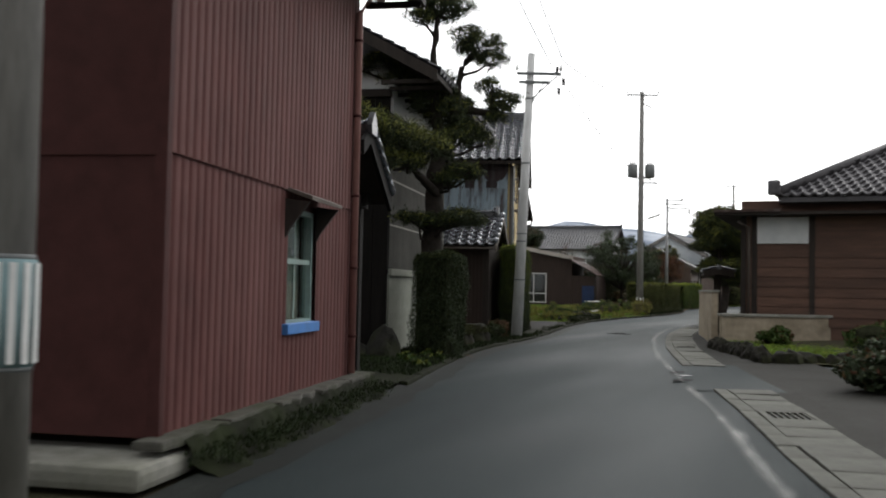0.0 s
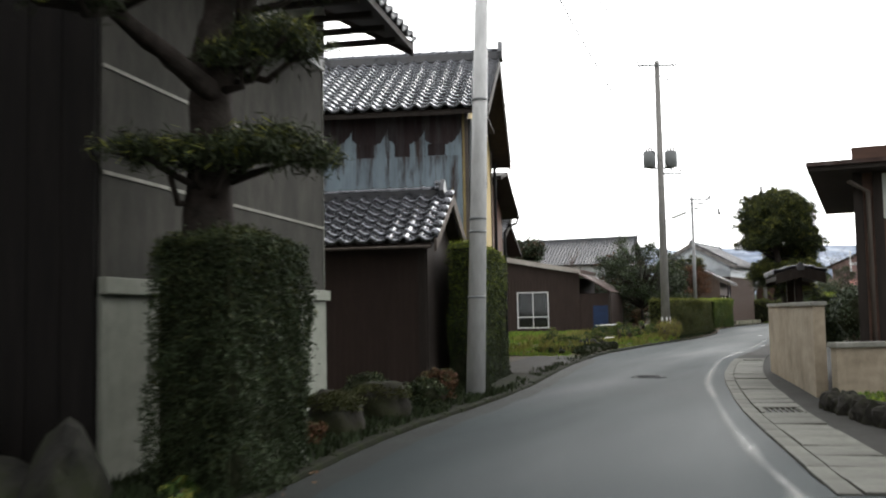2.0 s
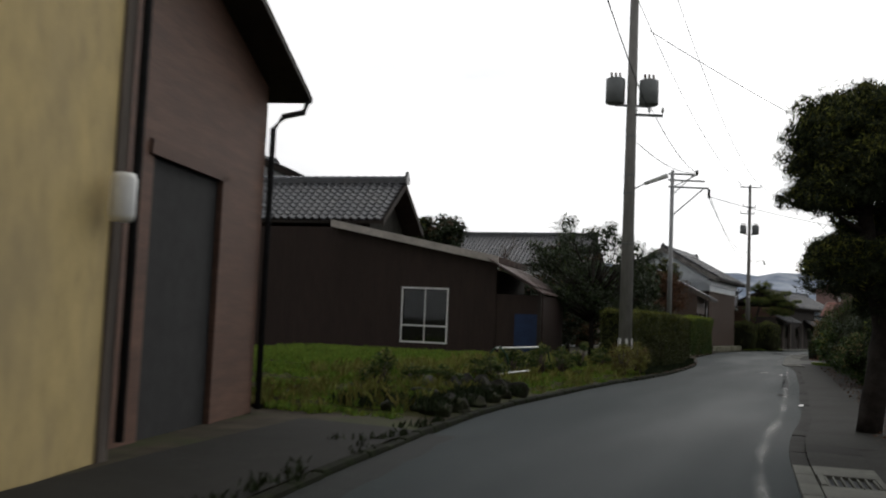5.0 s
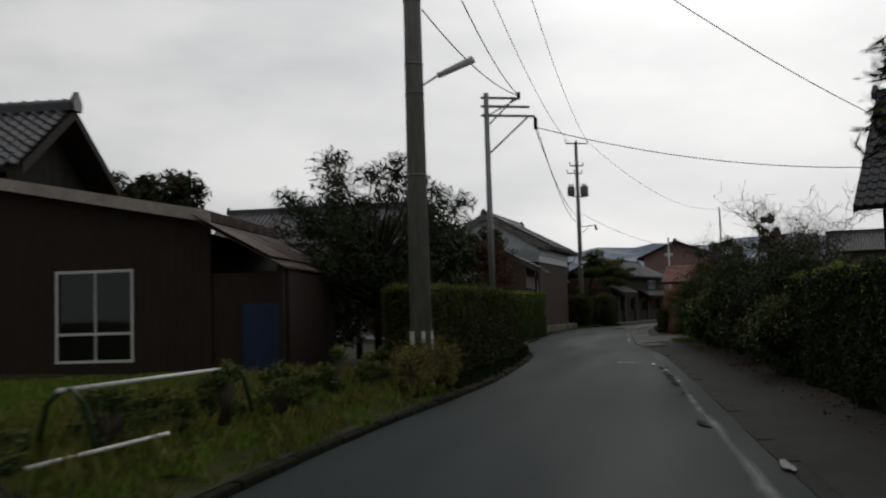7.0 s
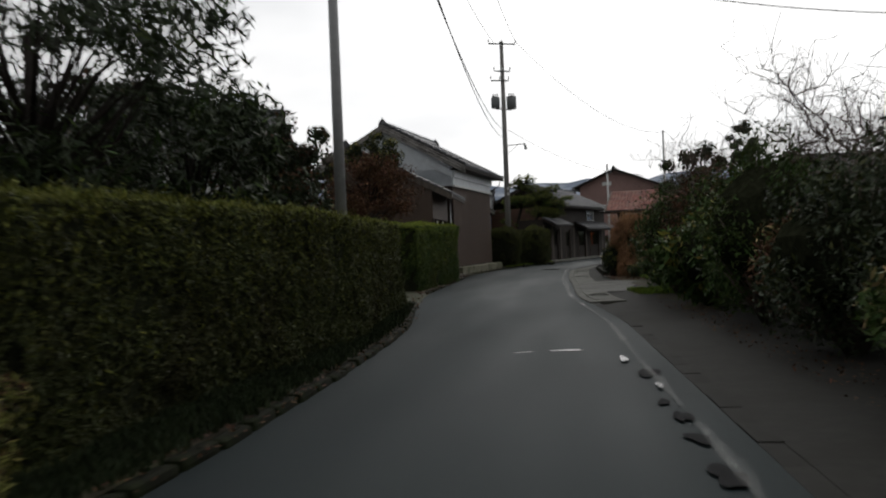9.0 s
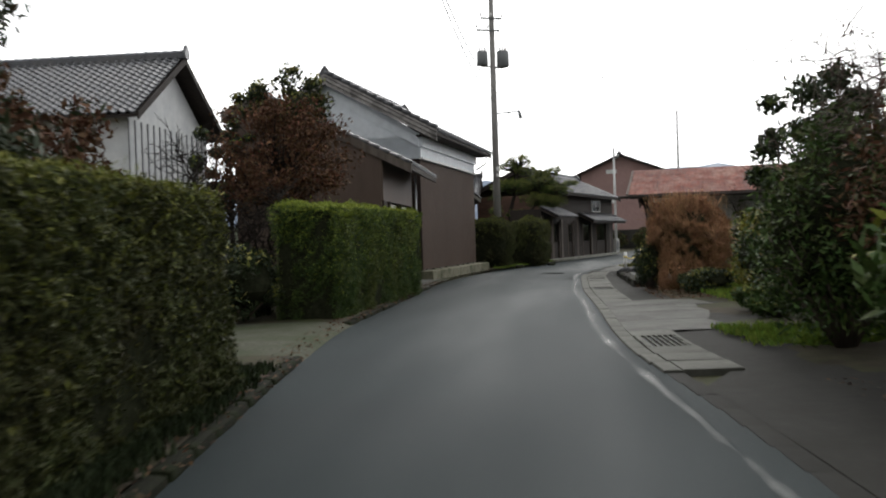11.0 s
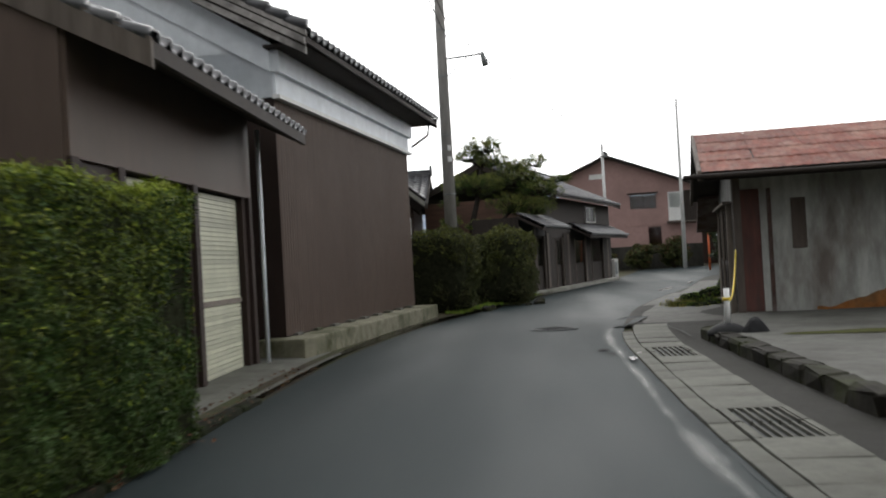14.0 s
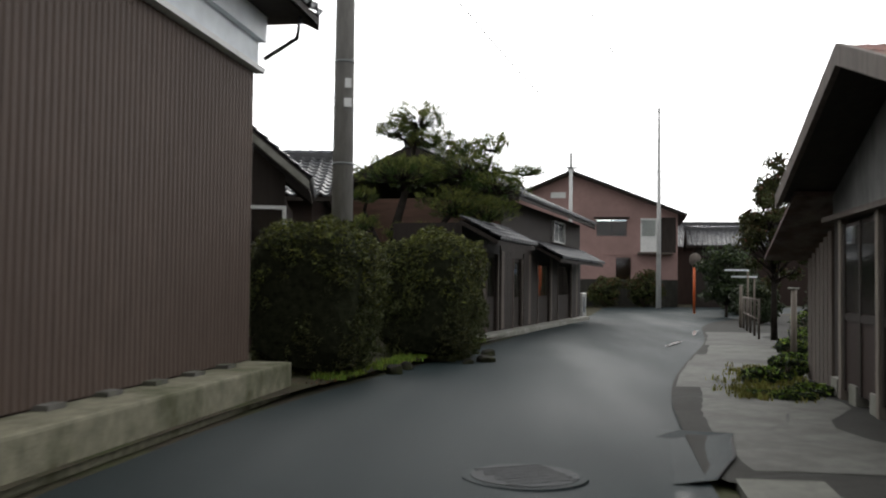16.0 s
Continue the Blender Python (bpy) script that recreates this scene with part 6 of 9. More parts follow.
def yellow_house():
    L = 7.0
    c, s = 0.9926, -0.1213
    ob = along("house", (2.0 - L * c, 27.1 - L * s), (2.0, 27.1), "two-storey house with a weathered yellow gable and tiled roof", "house")
    part("wall", B(0, 0, 0, L - 0.05, 5.5, 5.2), DARK_WOOD, ob)
    # south wall: boards above, peeling sheet below them
    for k in range(24):
        x = k * 0.29
        part("board", B(x, -0.03, 4.2, x + 0.285, 0.0, 5.15), DARK_WOOD, ob)
    for k in range(10):
        x = 0.05 + k * 0.69
        low = 4.46 + random.uniform(-0.05, 0.06)
        side = random.uniform(0.25, 0.42)
        torn = [(x, 4.2), (x + 0.684, 4.2)]
        for j in range(25):
            u = 1 - j / 24
            rise = side * u ** 6 + 0.4 * side * (1 - u) ** 8 + random.uniform(-0.03, 0.02)
            torn.append((x + 0.684 * u, low + rise))
        part("board_sheet", B(x, -0.034, 4.18, x + 0.684, -0.031, 5.0), RUST_BOARD, ob)
        part("sheet", prism(bmesh.new(), torn, -0.038, -0.0345), PEEL, ob, "peeling blue-grey painted sheet")
        if k % 2 == 0 or k > 6:
            w0 = random.uniform(0.02, 0.12)
            part("rust_patch", B(x + w0, -0.0415, 4.23, x + w0 + random.uniform(0.25, 0.36), -0.0385, low + 0.02), RUST_BOARD, ob, "square patch of bare rust")
        part("sheet", B(x, -0.046, 2.4, x + 0.684, -0.004, 4.22), PEEL, ob, "peeling blue-grey painted sheet")
    TF.append(pose(L, 0, 0, 0, 0, 90))
    gable = prism(bmesh.new(), [(0, 0), (5.5, 0), (5.5, 5.2), (2.78, 6.5), (0, 5.2)], -0.03, 0.06)
    part("gable_wall", gable, YELLOW, ob, "weathered yellow rendered gable")
    part("corner_board", B(-0.03, -0.06, 0, 0.14, 0.0, 5.2), GREY_WOOD, ob)
    part("corner_board", B(5.37, -0.06, 0, 5.53, 0.0, 5.2), GREY_WOOD, ob)
    w = window(ob, 2.3, 3.98, 4.2, 5.3, -0.05, GREY_WOOD, 2, depth=0.05, f=0.06)
    part("window_hood", B(2.15, -0.25, 5.38, 4.1, -0.02, 5.43), DARK_WOOD, w)
    tube("downpipe", [(0.06, -0.1, 0.2), (0.06, -0.1, 4.9)], 0.04, TRANSF, ob)
    tube("downpipe", [(0.18, -0.09, 0.2), (0.18, -0.09, 4.9)], 0.03, TRANSF, ob)
    tube("downpipe", [(5.6, -0.12, 0.2), (5.6, -0.12, 4.8), (5.65, -0.12, 4.95)], 0.04, BLACK, ob)
    tube("vent", [(2.05, -0.03, 3.75), (2.05, -0.14, 3.75), (2.05, -0.16, 3.68)], 0.05, GREY_WOOD, ob)
    part("wire_bracket", B(0.6, -0.22, 4.55, 0.65, -0.03, 4.6), METAL, ob)
    tube("cable", [(2.2, -0.05, 3.7), (2.5, -0.05, 3.0), (2.6, -0.05, 1.6)], 0.012, BLACK, ob)
    box1 = tube("electric_meter", [(5.2, -0.2, 1.95), (5.2, -0.2, 2.0), (5.2, -0.2, 2.28), (5.2, -0.2, 2.33)], [0.08, 0.1, 0.1, 0.08], WHITE_PAINT, ob, "white meter drum", seg=18)
    TF.pop()
    gable_roof(ob, -0.4, L + 0.45, -0.5, 6.05, 4.98, 6.72, 2.78, tiles="")
    tile_field(ob, 2.6, L + 0.5, (-0.54, 5.0), (2.78, 6.74), False)
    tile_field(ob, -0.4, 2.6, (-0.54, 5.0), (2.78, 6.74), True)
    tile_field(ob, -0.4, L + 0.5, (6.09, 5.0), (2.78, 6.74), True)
    return ob


yellow_house()


def brown_annex():
    L = 5.0
    ob = along("annex", (2.5 - L * 0.983, 33.2 + L * 0.18), (2.5, 33.2), "brown sheet-clad annex with a shallow metal roof", "annex")
    part("wall", B(0, 0, 0, L - 0.05, 3.45, 4.2), BROWN_DARK, ob)
    TF.append(pose(L, 0, 0, 0, 0, 90))
    outline = [(0, 0), (0.5, 0), (0.5, 2.72), (2.1, 2.72), (2.1, 0), (3.45, 0), (3.45, 4.42), (1.2, 4.8), (0, 4.6)]
    part("gable_wall", prism(bmesh.new(), outline, -0.04, 0.05), BROWN_WOOD, ob)
    # no opening here: a dark sheet carries the shade of the doorway
    part("doorway", B(0.5, 0.0, 0, 2.1, 0.03, 2.72), INSIDE, ob, "near-black sheet standing for the shade of an open doorway")
    part("door_frame", B(2.1, -0.07, 0, 2.24, 0.0, 2.8), BROWN_WOOD, ob)
    part("lintel", B(0.4, -0.07, 2.72, 2.24, 0.0, 2.86), BROWN_WOOD, ob)
    tube("downpipe", [(3.52, -0.1, 0.1), (3.52, -0.1, 3.6), (3.6, -0.2, 3.78), (3.72, -0.42, 3.86), (3.76, -0.46, 4.02)], 0.04, BLACK, ob)
    TF.pop()
    roof_slab(ob, -0.2, L + 0.5, (3.75, 4.1), (1.2, 4.98))
    roof_slab(ob, -0.2, L + 0.5, (-0.1, 4.7), (1.2, 4.98))
    tube("gutter", [(-0.2, 3.78, 4.06), (L + 0.5, 3.78, 4.04)], 0.05, BLACK, ob)
    return ob


brown_annex()


# ---- garden shed with the white window, tiled house behind it ----
def garden_shed():
    ob = along("garden_shed", (-2.18, 55.3), (8.88, 51.65), "long brown sheet-clad shed with a white window", "shed")
    hole = (7.25, 8.62, 0.6, 2.2)
    L = 11.5
    corrugated("front_wall", BROWN_DARK, ob, 0, 5.2, 0, 4.0, 0, 0.15, 0.008, square=True)
    walls(ob, 5.2, 0.02, 10.1, 4.0, 0, 2.8, BROWN_DARK, holes_front=(hole,))
    part("wall", B(10.1, 0.05, 0, L, 3.5, 2.1), BROWN_DARK, ob)
    corrugated("front_wall", BROWN_DARK, ob, 5.2, 10.1, 0, 2.8, 0.005, 0.15, 0.008, holes=(hole,), square=True)
    part("gable_wall", prism(bmesh.new(), [(5.2, 2.8), (10.1, 2.8), (10.1, 3.0), (5.2, 4.0)], 0.0, 0.1), BROWN_DARK, ob)
    part("wall", B(0, 0.03, 0, 5.2, 4.0, 4.0), BROWN_DARK, ob)
    bm = prism(bmesh.new(), [(4.9, 4.02), (10.15, 3.02), (10.15, 3.2), (4.9, 4.2)], -0.25, 4.2)
    part("roof", bm, TIN_DARK, ob)
    part("fascia", prism(bmesh.new(), [(4.9, 3.99), (10.2, 2.98), (10.2, 3.19), (4.9, 4.21)], -0.29, -0.25), BARE_BOARD, ob, "pale bare fascia board")
    for k in range(7):
        bm = prism(bmesh.new(), [(10.0, 3.0), (11.55, 2.14), (11.55, 2.17), (10.0, 3.03)], -0.4 + k * 0.62, 0.21 + k * 0.62)
        part("tin_sheet", bm, TIN_DARK, ob)
    for k in range(5):
        for r in range(2):
            y0 = -0.45 + k * 0.85 + random.uniform(-0.08, 0.08)
            x0 = 9.95 + r * 0.66 + random.uniform(-0.05, 0.05)
            z0 = 3.07 - (x0 - 10) * 0.555
            part("patch_sheet", prism(bmesh.new(), [(x0, z0), (x0 + 0.75, z0 - 0.416), (x0 + 0.75, z0 - 0.404), (x0, z0 + 0.012)], y0, y0 + 0.8), TIN_DARK, ob, "rusted overlapping roof sheet")
    part("post", B(11.4, -0.3, 0, 11.5, -0.2, 2.2), DARK_WOOD, ob)
    window(ob, 7.25, 8.62, 0.62, 2.18, 0.0, WHITE_PAINT, 2, 0.3, f=0.05)
    # dark panel behind the window, its colour standing for the unlit room
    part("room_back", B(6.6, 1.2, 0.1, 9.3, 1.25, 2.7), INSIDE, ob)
    part("blue_sheet", B(10.7, -0.08, 0.3, 11.4, -0.03, 1.55), DEEP_BLUE, ob, "deep blue plastic sheet")
    return ob


garden_shed()


def tiled_house():
    ob = along("house", (-6.65, 57.1), (3.79, 53.67), "single-storey house with a dark tiled gable roof", "house")
    L = 11.0
    part("wall", B(0, 0.8, 0, L - 0.5, 3.2, 4.3), BROWN_DARK, ob)
    TF.append(pose(L - 0.5, 0.6, 0, 0, 0, 90))
    part("gable_wall", prism(bmesh.new(), [(0, 3.6), (3.0, 3.6), (3.0, 4.3), (1.4, 5.5), (-0.1, 4.3)], -0.05, 0.05), GREY_PLASTER, ob)
    TF.pop()
    gable_roof(ob, 0, L + 0.15, 0.0, 4.0, 4.25, 5.68, 1.95)
    return ob


tiled_house()


def back_house(name, a, b, depth, ze, zr, label, wall=BROWN_DARK, ridge=True):
    ob = along(name, a, b, label, "house")
    L = math.hypot(b[0] - a[0], b[1] - a[1])
    part("wall", B(0.5, 0.5, 0, L - 0.5, depth - 0.5, ze), wall, ob)
    for x in (0.5, L - 0.56):
        bm = bmesh.new()
        v = [bm.verts.new((x + d, y, z)) for d in (0, 0.06) for y, z in ((0.5, ze), (depth - 0.5, ze), (depth / 2, zr - 0.15))]
        bm.faces.new(v[:3])
        bm.faces.new(v[3:][::-1])
        for i in range(3):
            bm.faces.new((v[i], v[3 + i], v[3 + (i + 1) % 3], v[(i + 1) % 3]))
        bmesh.ops.recalc_face_normals(bm, faces=bm.faces)
        part("gable_wall", bm, WHITE_PLASTER if wall == WHITE_PLASTER else GREY_PLASTER, ob)
    gable_roof(ob, 0, L, 0, depth, ze, zr)
    return ob


back_house("house", (-2.0, 88.0), (14.0, 82.5), 7.0, 3.7, 5.2, "long low house with a dark tiled roof", GREY_WOOD)
back_house("house", (0.7, 58.6), (2.4, 67.0), 8.4, 6.2, 8.0, "tall house with a pale gable and tiled roof", WHITE_PLASTER)


# ---- garden bed between the annex and the pole ----
def garden_bed():
    rng = np.random.default_rng(8)
    rows = []
    for i in range(33):
        y = 36.5 + i * 0.5
        row = []
        for j in range(17):
            d = 0.16 + j * 0.5
            p = left(y, d)
            k = min(1.0, max(0.05, (y - 36.3) / 1.6)) * min(1.0, max(0.0, (51.2 - y) / 2.0))
            z = 0.06 + 0.38 * k * (1 - math.exp(-max(0, d - 0.3) / 1.4)) + 0.07 * noise.noise(Vector((p[0] * 0.8, p[1] * 0.8, 0)))
            row.append((*p, z if d > 0.2 else 0.03))
        rows.append(row)
    return strip("garden_bed", rows, MOSS_PATCH, "grassy garden bed sloping up from the kerb", "garden bed", smooth=True), rows


bed, bed_rows = garden_bed()
rng = np.random.default_rng(11)
flat_bed = np.array([p for r in bed_rows for p in r])
pick = flat_bed[rng.integers(0, len(flat_bed), 6500)] + rng.normal(size=(6500, 3)) * (0.2, 0.2, 0)


def off_rocks(p):
    """Keep what does not grow on the rockery or under the hedge."""
    s = np.clip(((p[:, 0] - 4.9) * 2.1 + (p[:, 1] - 39.6) * 1.3) / (2.1 ** 2 + 1.3 ** 2), 0, 1)
    gap = np.hypot(p[:, 0] - 4.9 - 2.1 * s, p[:, 1] - 39.6 - 1.3 * s)
    bank = np.array([p[i, 1] < 40.6 and left(p[i, 1])[0] - p[i, 0] < 0.7 for i in range(len(p))])
    inside = np.array([left(q[1])[0] - q[0] > 0.22 for q in p])
    return p[(gap > 0.25) & (p[:, 1] < 50.0) & ~bank & inside]


pick = off_rocks(pick)
tufts("grass", pick, GRASS, "green winter grass over a garden bed", 12, 0.075, 18, 0.01)
near = flat_bed[[i for i in range(len(flat_bed)) if i % 17 < 6]]
pick = near[rng.integers(0, len(near), 620)] + rng.normal(size=(620, 3)) * (0.18, 0.18, 0)
pick = off_rocks(pick)
tufts("weeds", pick, YEL_GRASS, "yellowed weeds along the garden edge", 13, 0.19, 14, 0.008)
for i in range(22):
    k = (i % 11) / 10
    row = i // 11
    x, y = 4.65 + 2.05 * k + rng.uniform(-0.08, 0.08) + 0.12 * row, 39.75 + 1.4 * k - 0.32 * row + rng.uniform(-0.06, 0.06)
    s = rng.uniform(0.13, 0.24)
    ochre = i == 4
    rock("edging_stone", x, y, 0.16 - 0.05 * row, s, s * rng.uniform(0.8, 1.1), s * rng.uniform(0.9, 1.2), i, "pale ochre edging stone among dark ones" if ochre else "rough dark edging stone with moss", material=STONE if ochre else DARK_STONE, group="garden edging stones")
for i in range(34):
    y = rng.uniform(36.9, 40.7)
    p = left(y, 0.3 + 1.35 * (i % 5) / 4 + rng.uniform(-0.12, 0.12))
    s = rng.uniform(0.16, 0.3)
    rock("edging_stone", p[0], p[1], 0.1, s, s * rng.uniform(0.7, 1.0), s * rng.uniform(0.6, 0.85), 500 + i, "rough dark edging stone with moss", material=DARK_STONE, group="garden edging stones")
q = np.array([[*left(rng.uniform(36.8, 40.8), rng.uniform(0.2, 1.7)), 0.14] for _ in range(420)])
tufts("bank_weeds", q, HEDGE_DARK, "dark weeds between the stones of the bank", 14, 0.13, 10, 0.012)
for i in range(14):
    y = 38 + i * 0.9
    p = left(y, rng.uniform(0.7, 1.6))
    bush("weed_clump", p[0], p[1], (0.3, 0.3), rng.uniform(0.35, 0.7), "straggly green and yellow weed clump", 300 + i, HEDGE_LEAF, YEL_GRASS, 1800, 0.028, 0.02, 12, fresh=0.5, core=False, aspect=0.25, group="garden weeds", z=0.25)
for i in range(5):
    p = left(48.2 + i * 0.35, rng.uniform(0.3, 0.9))
    bush("weed_clump", p[0], p[1], (0.4, 0.4), rng.uniform(0.6, 0.95), "yellow-brown weeds at the foot of a pole", 330 + i, YEL_GRASS, BROWN_LEAF, 2600, 0.028, 0.02, 14, fresh=0.5, core=False, aspect=0.22, group="garden weeds", z=0.1)

stand = along("drying_stand", (6.67, 42.5), (7.89, 45.24), "low pipe stand with a pale bar and bent green legs", "stand", z=0.34)
tube("bar", [(0, 0, 0.47), (3.0, 0, 0.45)], 0.019, WHITE_PAINT, stand, "pale horizontal bar")
for x in (0.1, 2.9):
    tube("leg", [(x, -0.25, 0), (x, -0.16, 0.36), (x, -0.05, 0.47), (x, 0.05, 0.47), (x, 0.16, 0.36), (x, 0.25, 0)], 0.022, GREEN_PIPE, stand, "dark green bent pipe leg")
pipe = along("loose_pipe", (6.6, 41.8), (8.2, 44.6), "pale pipe lying in the grass", "pipe", z=0.36)
tube("pipe", [(0, 0, 0), (1.6, 0, 0.02)], 0.018, WHITE_PAINT, pipe)

rng_foot = np.random.default_rng(77)
pts = np.array([[*left(rng_foot.uniform(49.5, 64.5), rng_foot.uniform(0.16, 0.75)), 0.07] for _ in range(1500)])
tufts("hedge_foot_weeds", pts, HEDGE_DARK, "low dark weeds along the hedge foot", 78, 0.07, 10, 0.014)

# ---- hedges on the left ----
tp = hedge("topiary_hedge", (0.18, 16.6), (0.52, 17.9), 0.68, 1.9, "square-clipped dark hedge block beside the kerb", 21, 6500, 0.024, 0.12, body=HEDGE_DARK, young=OLIVE_LEAF)
hedge("hedge", (2.1, 25.3), (2.8, 28.8), 0.45, 2.45, "tall narrow clipped hedge against the yellow house", 22, 9000, 0.019, 0.3, body=HEDGE_DARK)
hedge("hedge", (11.15, 51.0), (14.3, 57.4), 0.9, 1.75, "long clipped olive roadside hedge with yellowed top", 23, 4200, 0.03, 0.3, group="roadside hedges", body=OLIVE_LEAF, young=OLIVE_TOP)
hedge("hedge", (14.33, 57.45), (16.35, 63.2), 0.85, 1.72, "long clipped olive roadside hedge with yellowed top", 24, 4200, 0.03, 0.3, group="roadside hedges", body=OLIVE_LEAF, young=OLIVE_TOP)
hedge("hedge", (18.43, 69.95), (21.72, 77.1), 1.05, 1.9, "bright green clipped hedge beside the garage", 25, 6400, 0.023, 0.3, group="roadside hedges", height_b=1.95)

# ---- trained pine over the gate ----
# the long bough over the gate, then the boughs round the trunk, low, to the right and at the top
MAIN_BOUGH = [(-1.21 + 0.23 * k + 0.06 * k * (k > 1), -2.6 + 0.35 * k, 3.78 - 0.035 * k, 0.42 - 0.015 * k, 0.38, 0.36 - 0.018 * k) for k in range(5)] + [(-0.9, -2.0, 3.38, 0.42, 0.37, 0.19), (-0.47, -1.6, 3.36, 0.36, 0.32, 0.17)]
UPPER_BOUGHS = [(-1.47, -0.2, 5.28, 0.27, 0.24, 0.2), (-0.99, -0.2, 5.37, 0.37, 0.34, 0.25), (-0.69, 0.0, 5.08, 0.42, 0.37, 0.28), (-0.26, 0.0, 5.13, 0.37, 0.34, 0.33), (-0.1, 0.0, 4.73, 0.41, 0.37, 0.37), (0.25, 0.0, 4.46, 0.41, 0.37, 0.34), (0.55, 0.1, 4.16, 0.39, 0.35, 0.28), (0.84, 0.2, 4.02, 0.25, 0.22, 0.2), (0.24, -0.2, 3.96, 0.32, 0.29, 0.21)]
LOW_BOUGHS = [(0.51, -0.1, 3.43, 0.34, 0.3, 0.14), (0.25, -0.2, 3.28, 0.24, 0.21, 0.11), (0.69, 0.1, 3.41, 0.2, 0.18, 0.1), (-0.56, -0.3, 2.56, 0.2, 0.16, 0.08), (-0.3, -0.3, 2.52, 0.24, 0.2, 0.09), (-0.05, -0.3, 2.5, 0.24, 0.2, 0.1), (0.46, -0.1, 2.58, 0.38, 0.34, 0.15), (0.2, -0.25, 2.5, 0.32, 0.26, 0.12), (0.72, 0.0, 2.54, 0.22, 0.2, 0.1)]
RIGHT_BOUGHS = [(1.0, 0.4, 5.13, 0.27, 0.25, 0.14), (1.25, 0.5, 4.89, 0.38, 0.34, 0.14), (1.11, 0.4, 4.7, 0.29, 0.26, 0.12), (1.11, 0.4, 4.52, 0.25, 0.23, 0.08), (0.23, 0.3, 5.25, 0.14, 0.13, 0.15), (0.62, 0.3, 4.83, 0.12, 0.11, 0.07)]
TOP_BOUGHS = [(0.08, 0.2, 6.54, 0.6, 0.55, 0.22), (-0.34, 0.1, 6.31, 0.31, 0.27, 0.17), (0.79, 0.4, 5.85, 0.51, 0.46, 0.29), (0.52, 0.3, 6.06, 0.29, 0.26, 0.18), (1.01, 0.4, 5.61, 0.33, 0.3, 0.18), (-0.19, 0.2, 6.67, 0.4, 0.4, 0.2)]
cloud_pine("pine_tree", -0.1, 17.2,
           [(0, 0, 0), (-0.05, 0, 2.1), (-0.03, 0, 2.7), (-0.02, 0, 3.3), (0.08, 0.1, 4.0), (-0.04, 0, 4.55), (-0.08, 0.1, 5.3), (-0.1, 0.1, 5.7), (0.0, 0.2, 6.5)],
           [0.2, 0.19, 0.17, 0.16, 0.12, 0.1, 0.075, 0.06, 0.04], MAIN_BOUGH + UPPER_BOUGHS + LOW_BOUGHS + RIGHT_BOUGHS + TOP_BOUGHS,
           "old trained pine with layered rounded needle pads", 31, 4200, 0.05, 0.14, bright=len(MAIN_BOUGH),
           stems=[[(0.0, 0, 2.9), (0.2, 0.1, 3.6), (0.3, 0.2, 4.4), (0.37, 0.3, 5.0), (0.47, 0.4, 5.5), (0.7, 0.4, 5.8)], [(0.05, 0, 3.0), (-0.2, -0.5, 3.2), (-0.45, -1.2, 3.4)], [(0.37, 0.3, 4.7), (0.7, 0.35, 4.65), (1.1, 0.4, 4.62)]])
# stones and low plants by the gate court
for i, (x, y, s, h) in enumerate(((-2.32, 16.7, 0.56, 0.85), (-1.63, 16.6, 0.42, 0.34), (-0.95, 16.55, 0.45, 0.48), (-3.3, 16.9, 0.45, 0.4), (0.5, 22.9, 0.33, 0.28))):
    rock("garden_stone", x, y, 0.03, s, s * 0.8, h, 60 + i, "rounded grey garden stone with moss", material=COURT_STONE, group="garden stones")
for i, (x, y, r, h) in enumerate(((0.3, 19.2, 0.22, 0.3), (1.3, 22.5, 0.35, 0.5), (1.5, 23.3, 0.3, 0.6), (0.5, 23.5, 0.45, 0.5))):
    bush("low_shrub", x, y, (r, r), h, "low rounded shrub among garden stones", 70 + i, HEDGE_DARK if i % 2 else BROWN_LEAF, OLIVE_LEAF, 4200, 0.02, 0.02, 20, group="low shrubs")
for x, y, rz, w, d, hh, m in ((0.42, 20.15, -50, 0.62, 0.46, 0.46, DARK_STONE), (0.82, 21.5, -30, 0.62, 0.5, 0.44, DARK_STONE)):
    st = thing("stone_block", x, y, 0.03, rz, "squared garden stone under a thick moss cap", "stone", "stone blocks")
    bm = bmesh.new()
    bmesh.ops.create_icosphere(bm, subdivisions=4, radius=1.0)
    for v in bm.verts:
        k = (abs(v.co.x) ** 2.4 + abs(v.co.y) ** 2.4 + abs(v.co.z) ** 2.4) ** (-1 / 2.4)
        k *= 1 + 0.25 * noise.noise(v.co * 1.4 + Vector((x, y, 0))) + 0.08 * noise.noise(v.co * 4 + Vector((y, x, 0)))
        v.co = Vector((v.co.x * w * 0.6 * k, v.co.y * d * 0.6 * k, max(0.0, hh * 0.22 + v.co.z * hh * 0.8 * k)))
    part("boulder", bm, m, st, "", True)
    rg = np.random.default_rng(int(x * 100))
    q = rg.uniform(-1, 1, (700, 2))
    q = q[(q ** 2).sum(1) < 1]
    ca, sa = math.cos(radians(rz)), math.sin(radians(rz))
    qq = np.array([[x + u * w * 0.55 * ca - v * d * 0.55 * sa, y + u * w * 0.55 * sa + v * d * 0.55 * ca, hh * (0.62 + 0.42 * math.sqrt(max(0, 1 - u * u - v * v)))] for u, v in q])
    tufts("moss", qq, OLIVE_LEAF, "short moss on a garden stone", int(y * 10), 0.025, 8, 0.009)
q = np.array([[rng.uniform(-3.4, 0.0), 15.95 + rng.normal() * 0.25, 0.05] for _ in range(620)])
tufts("court_grass", q, HEDGE_LEAF, "short green grass before the court stones", 18, 0.05, 9, 0.01)
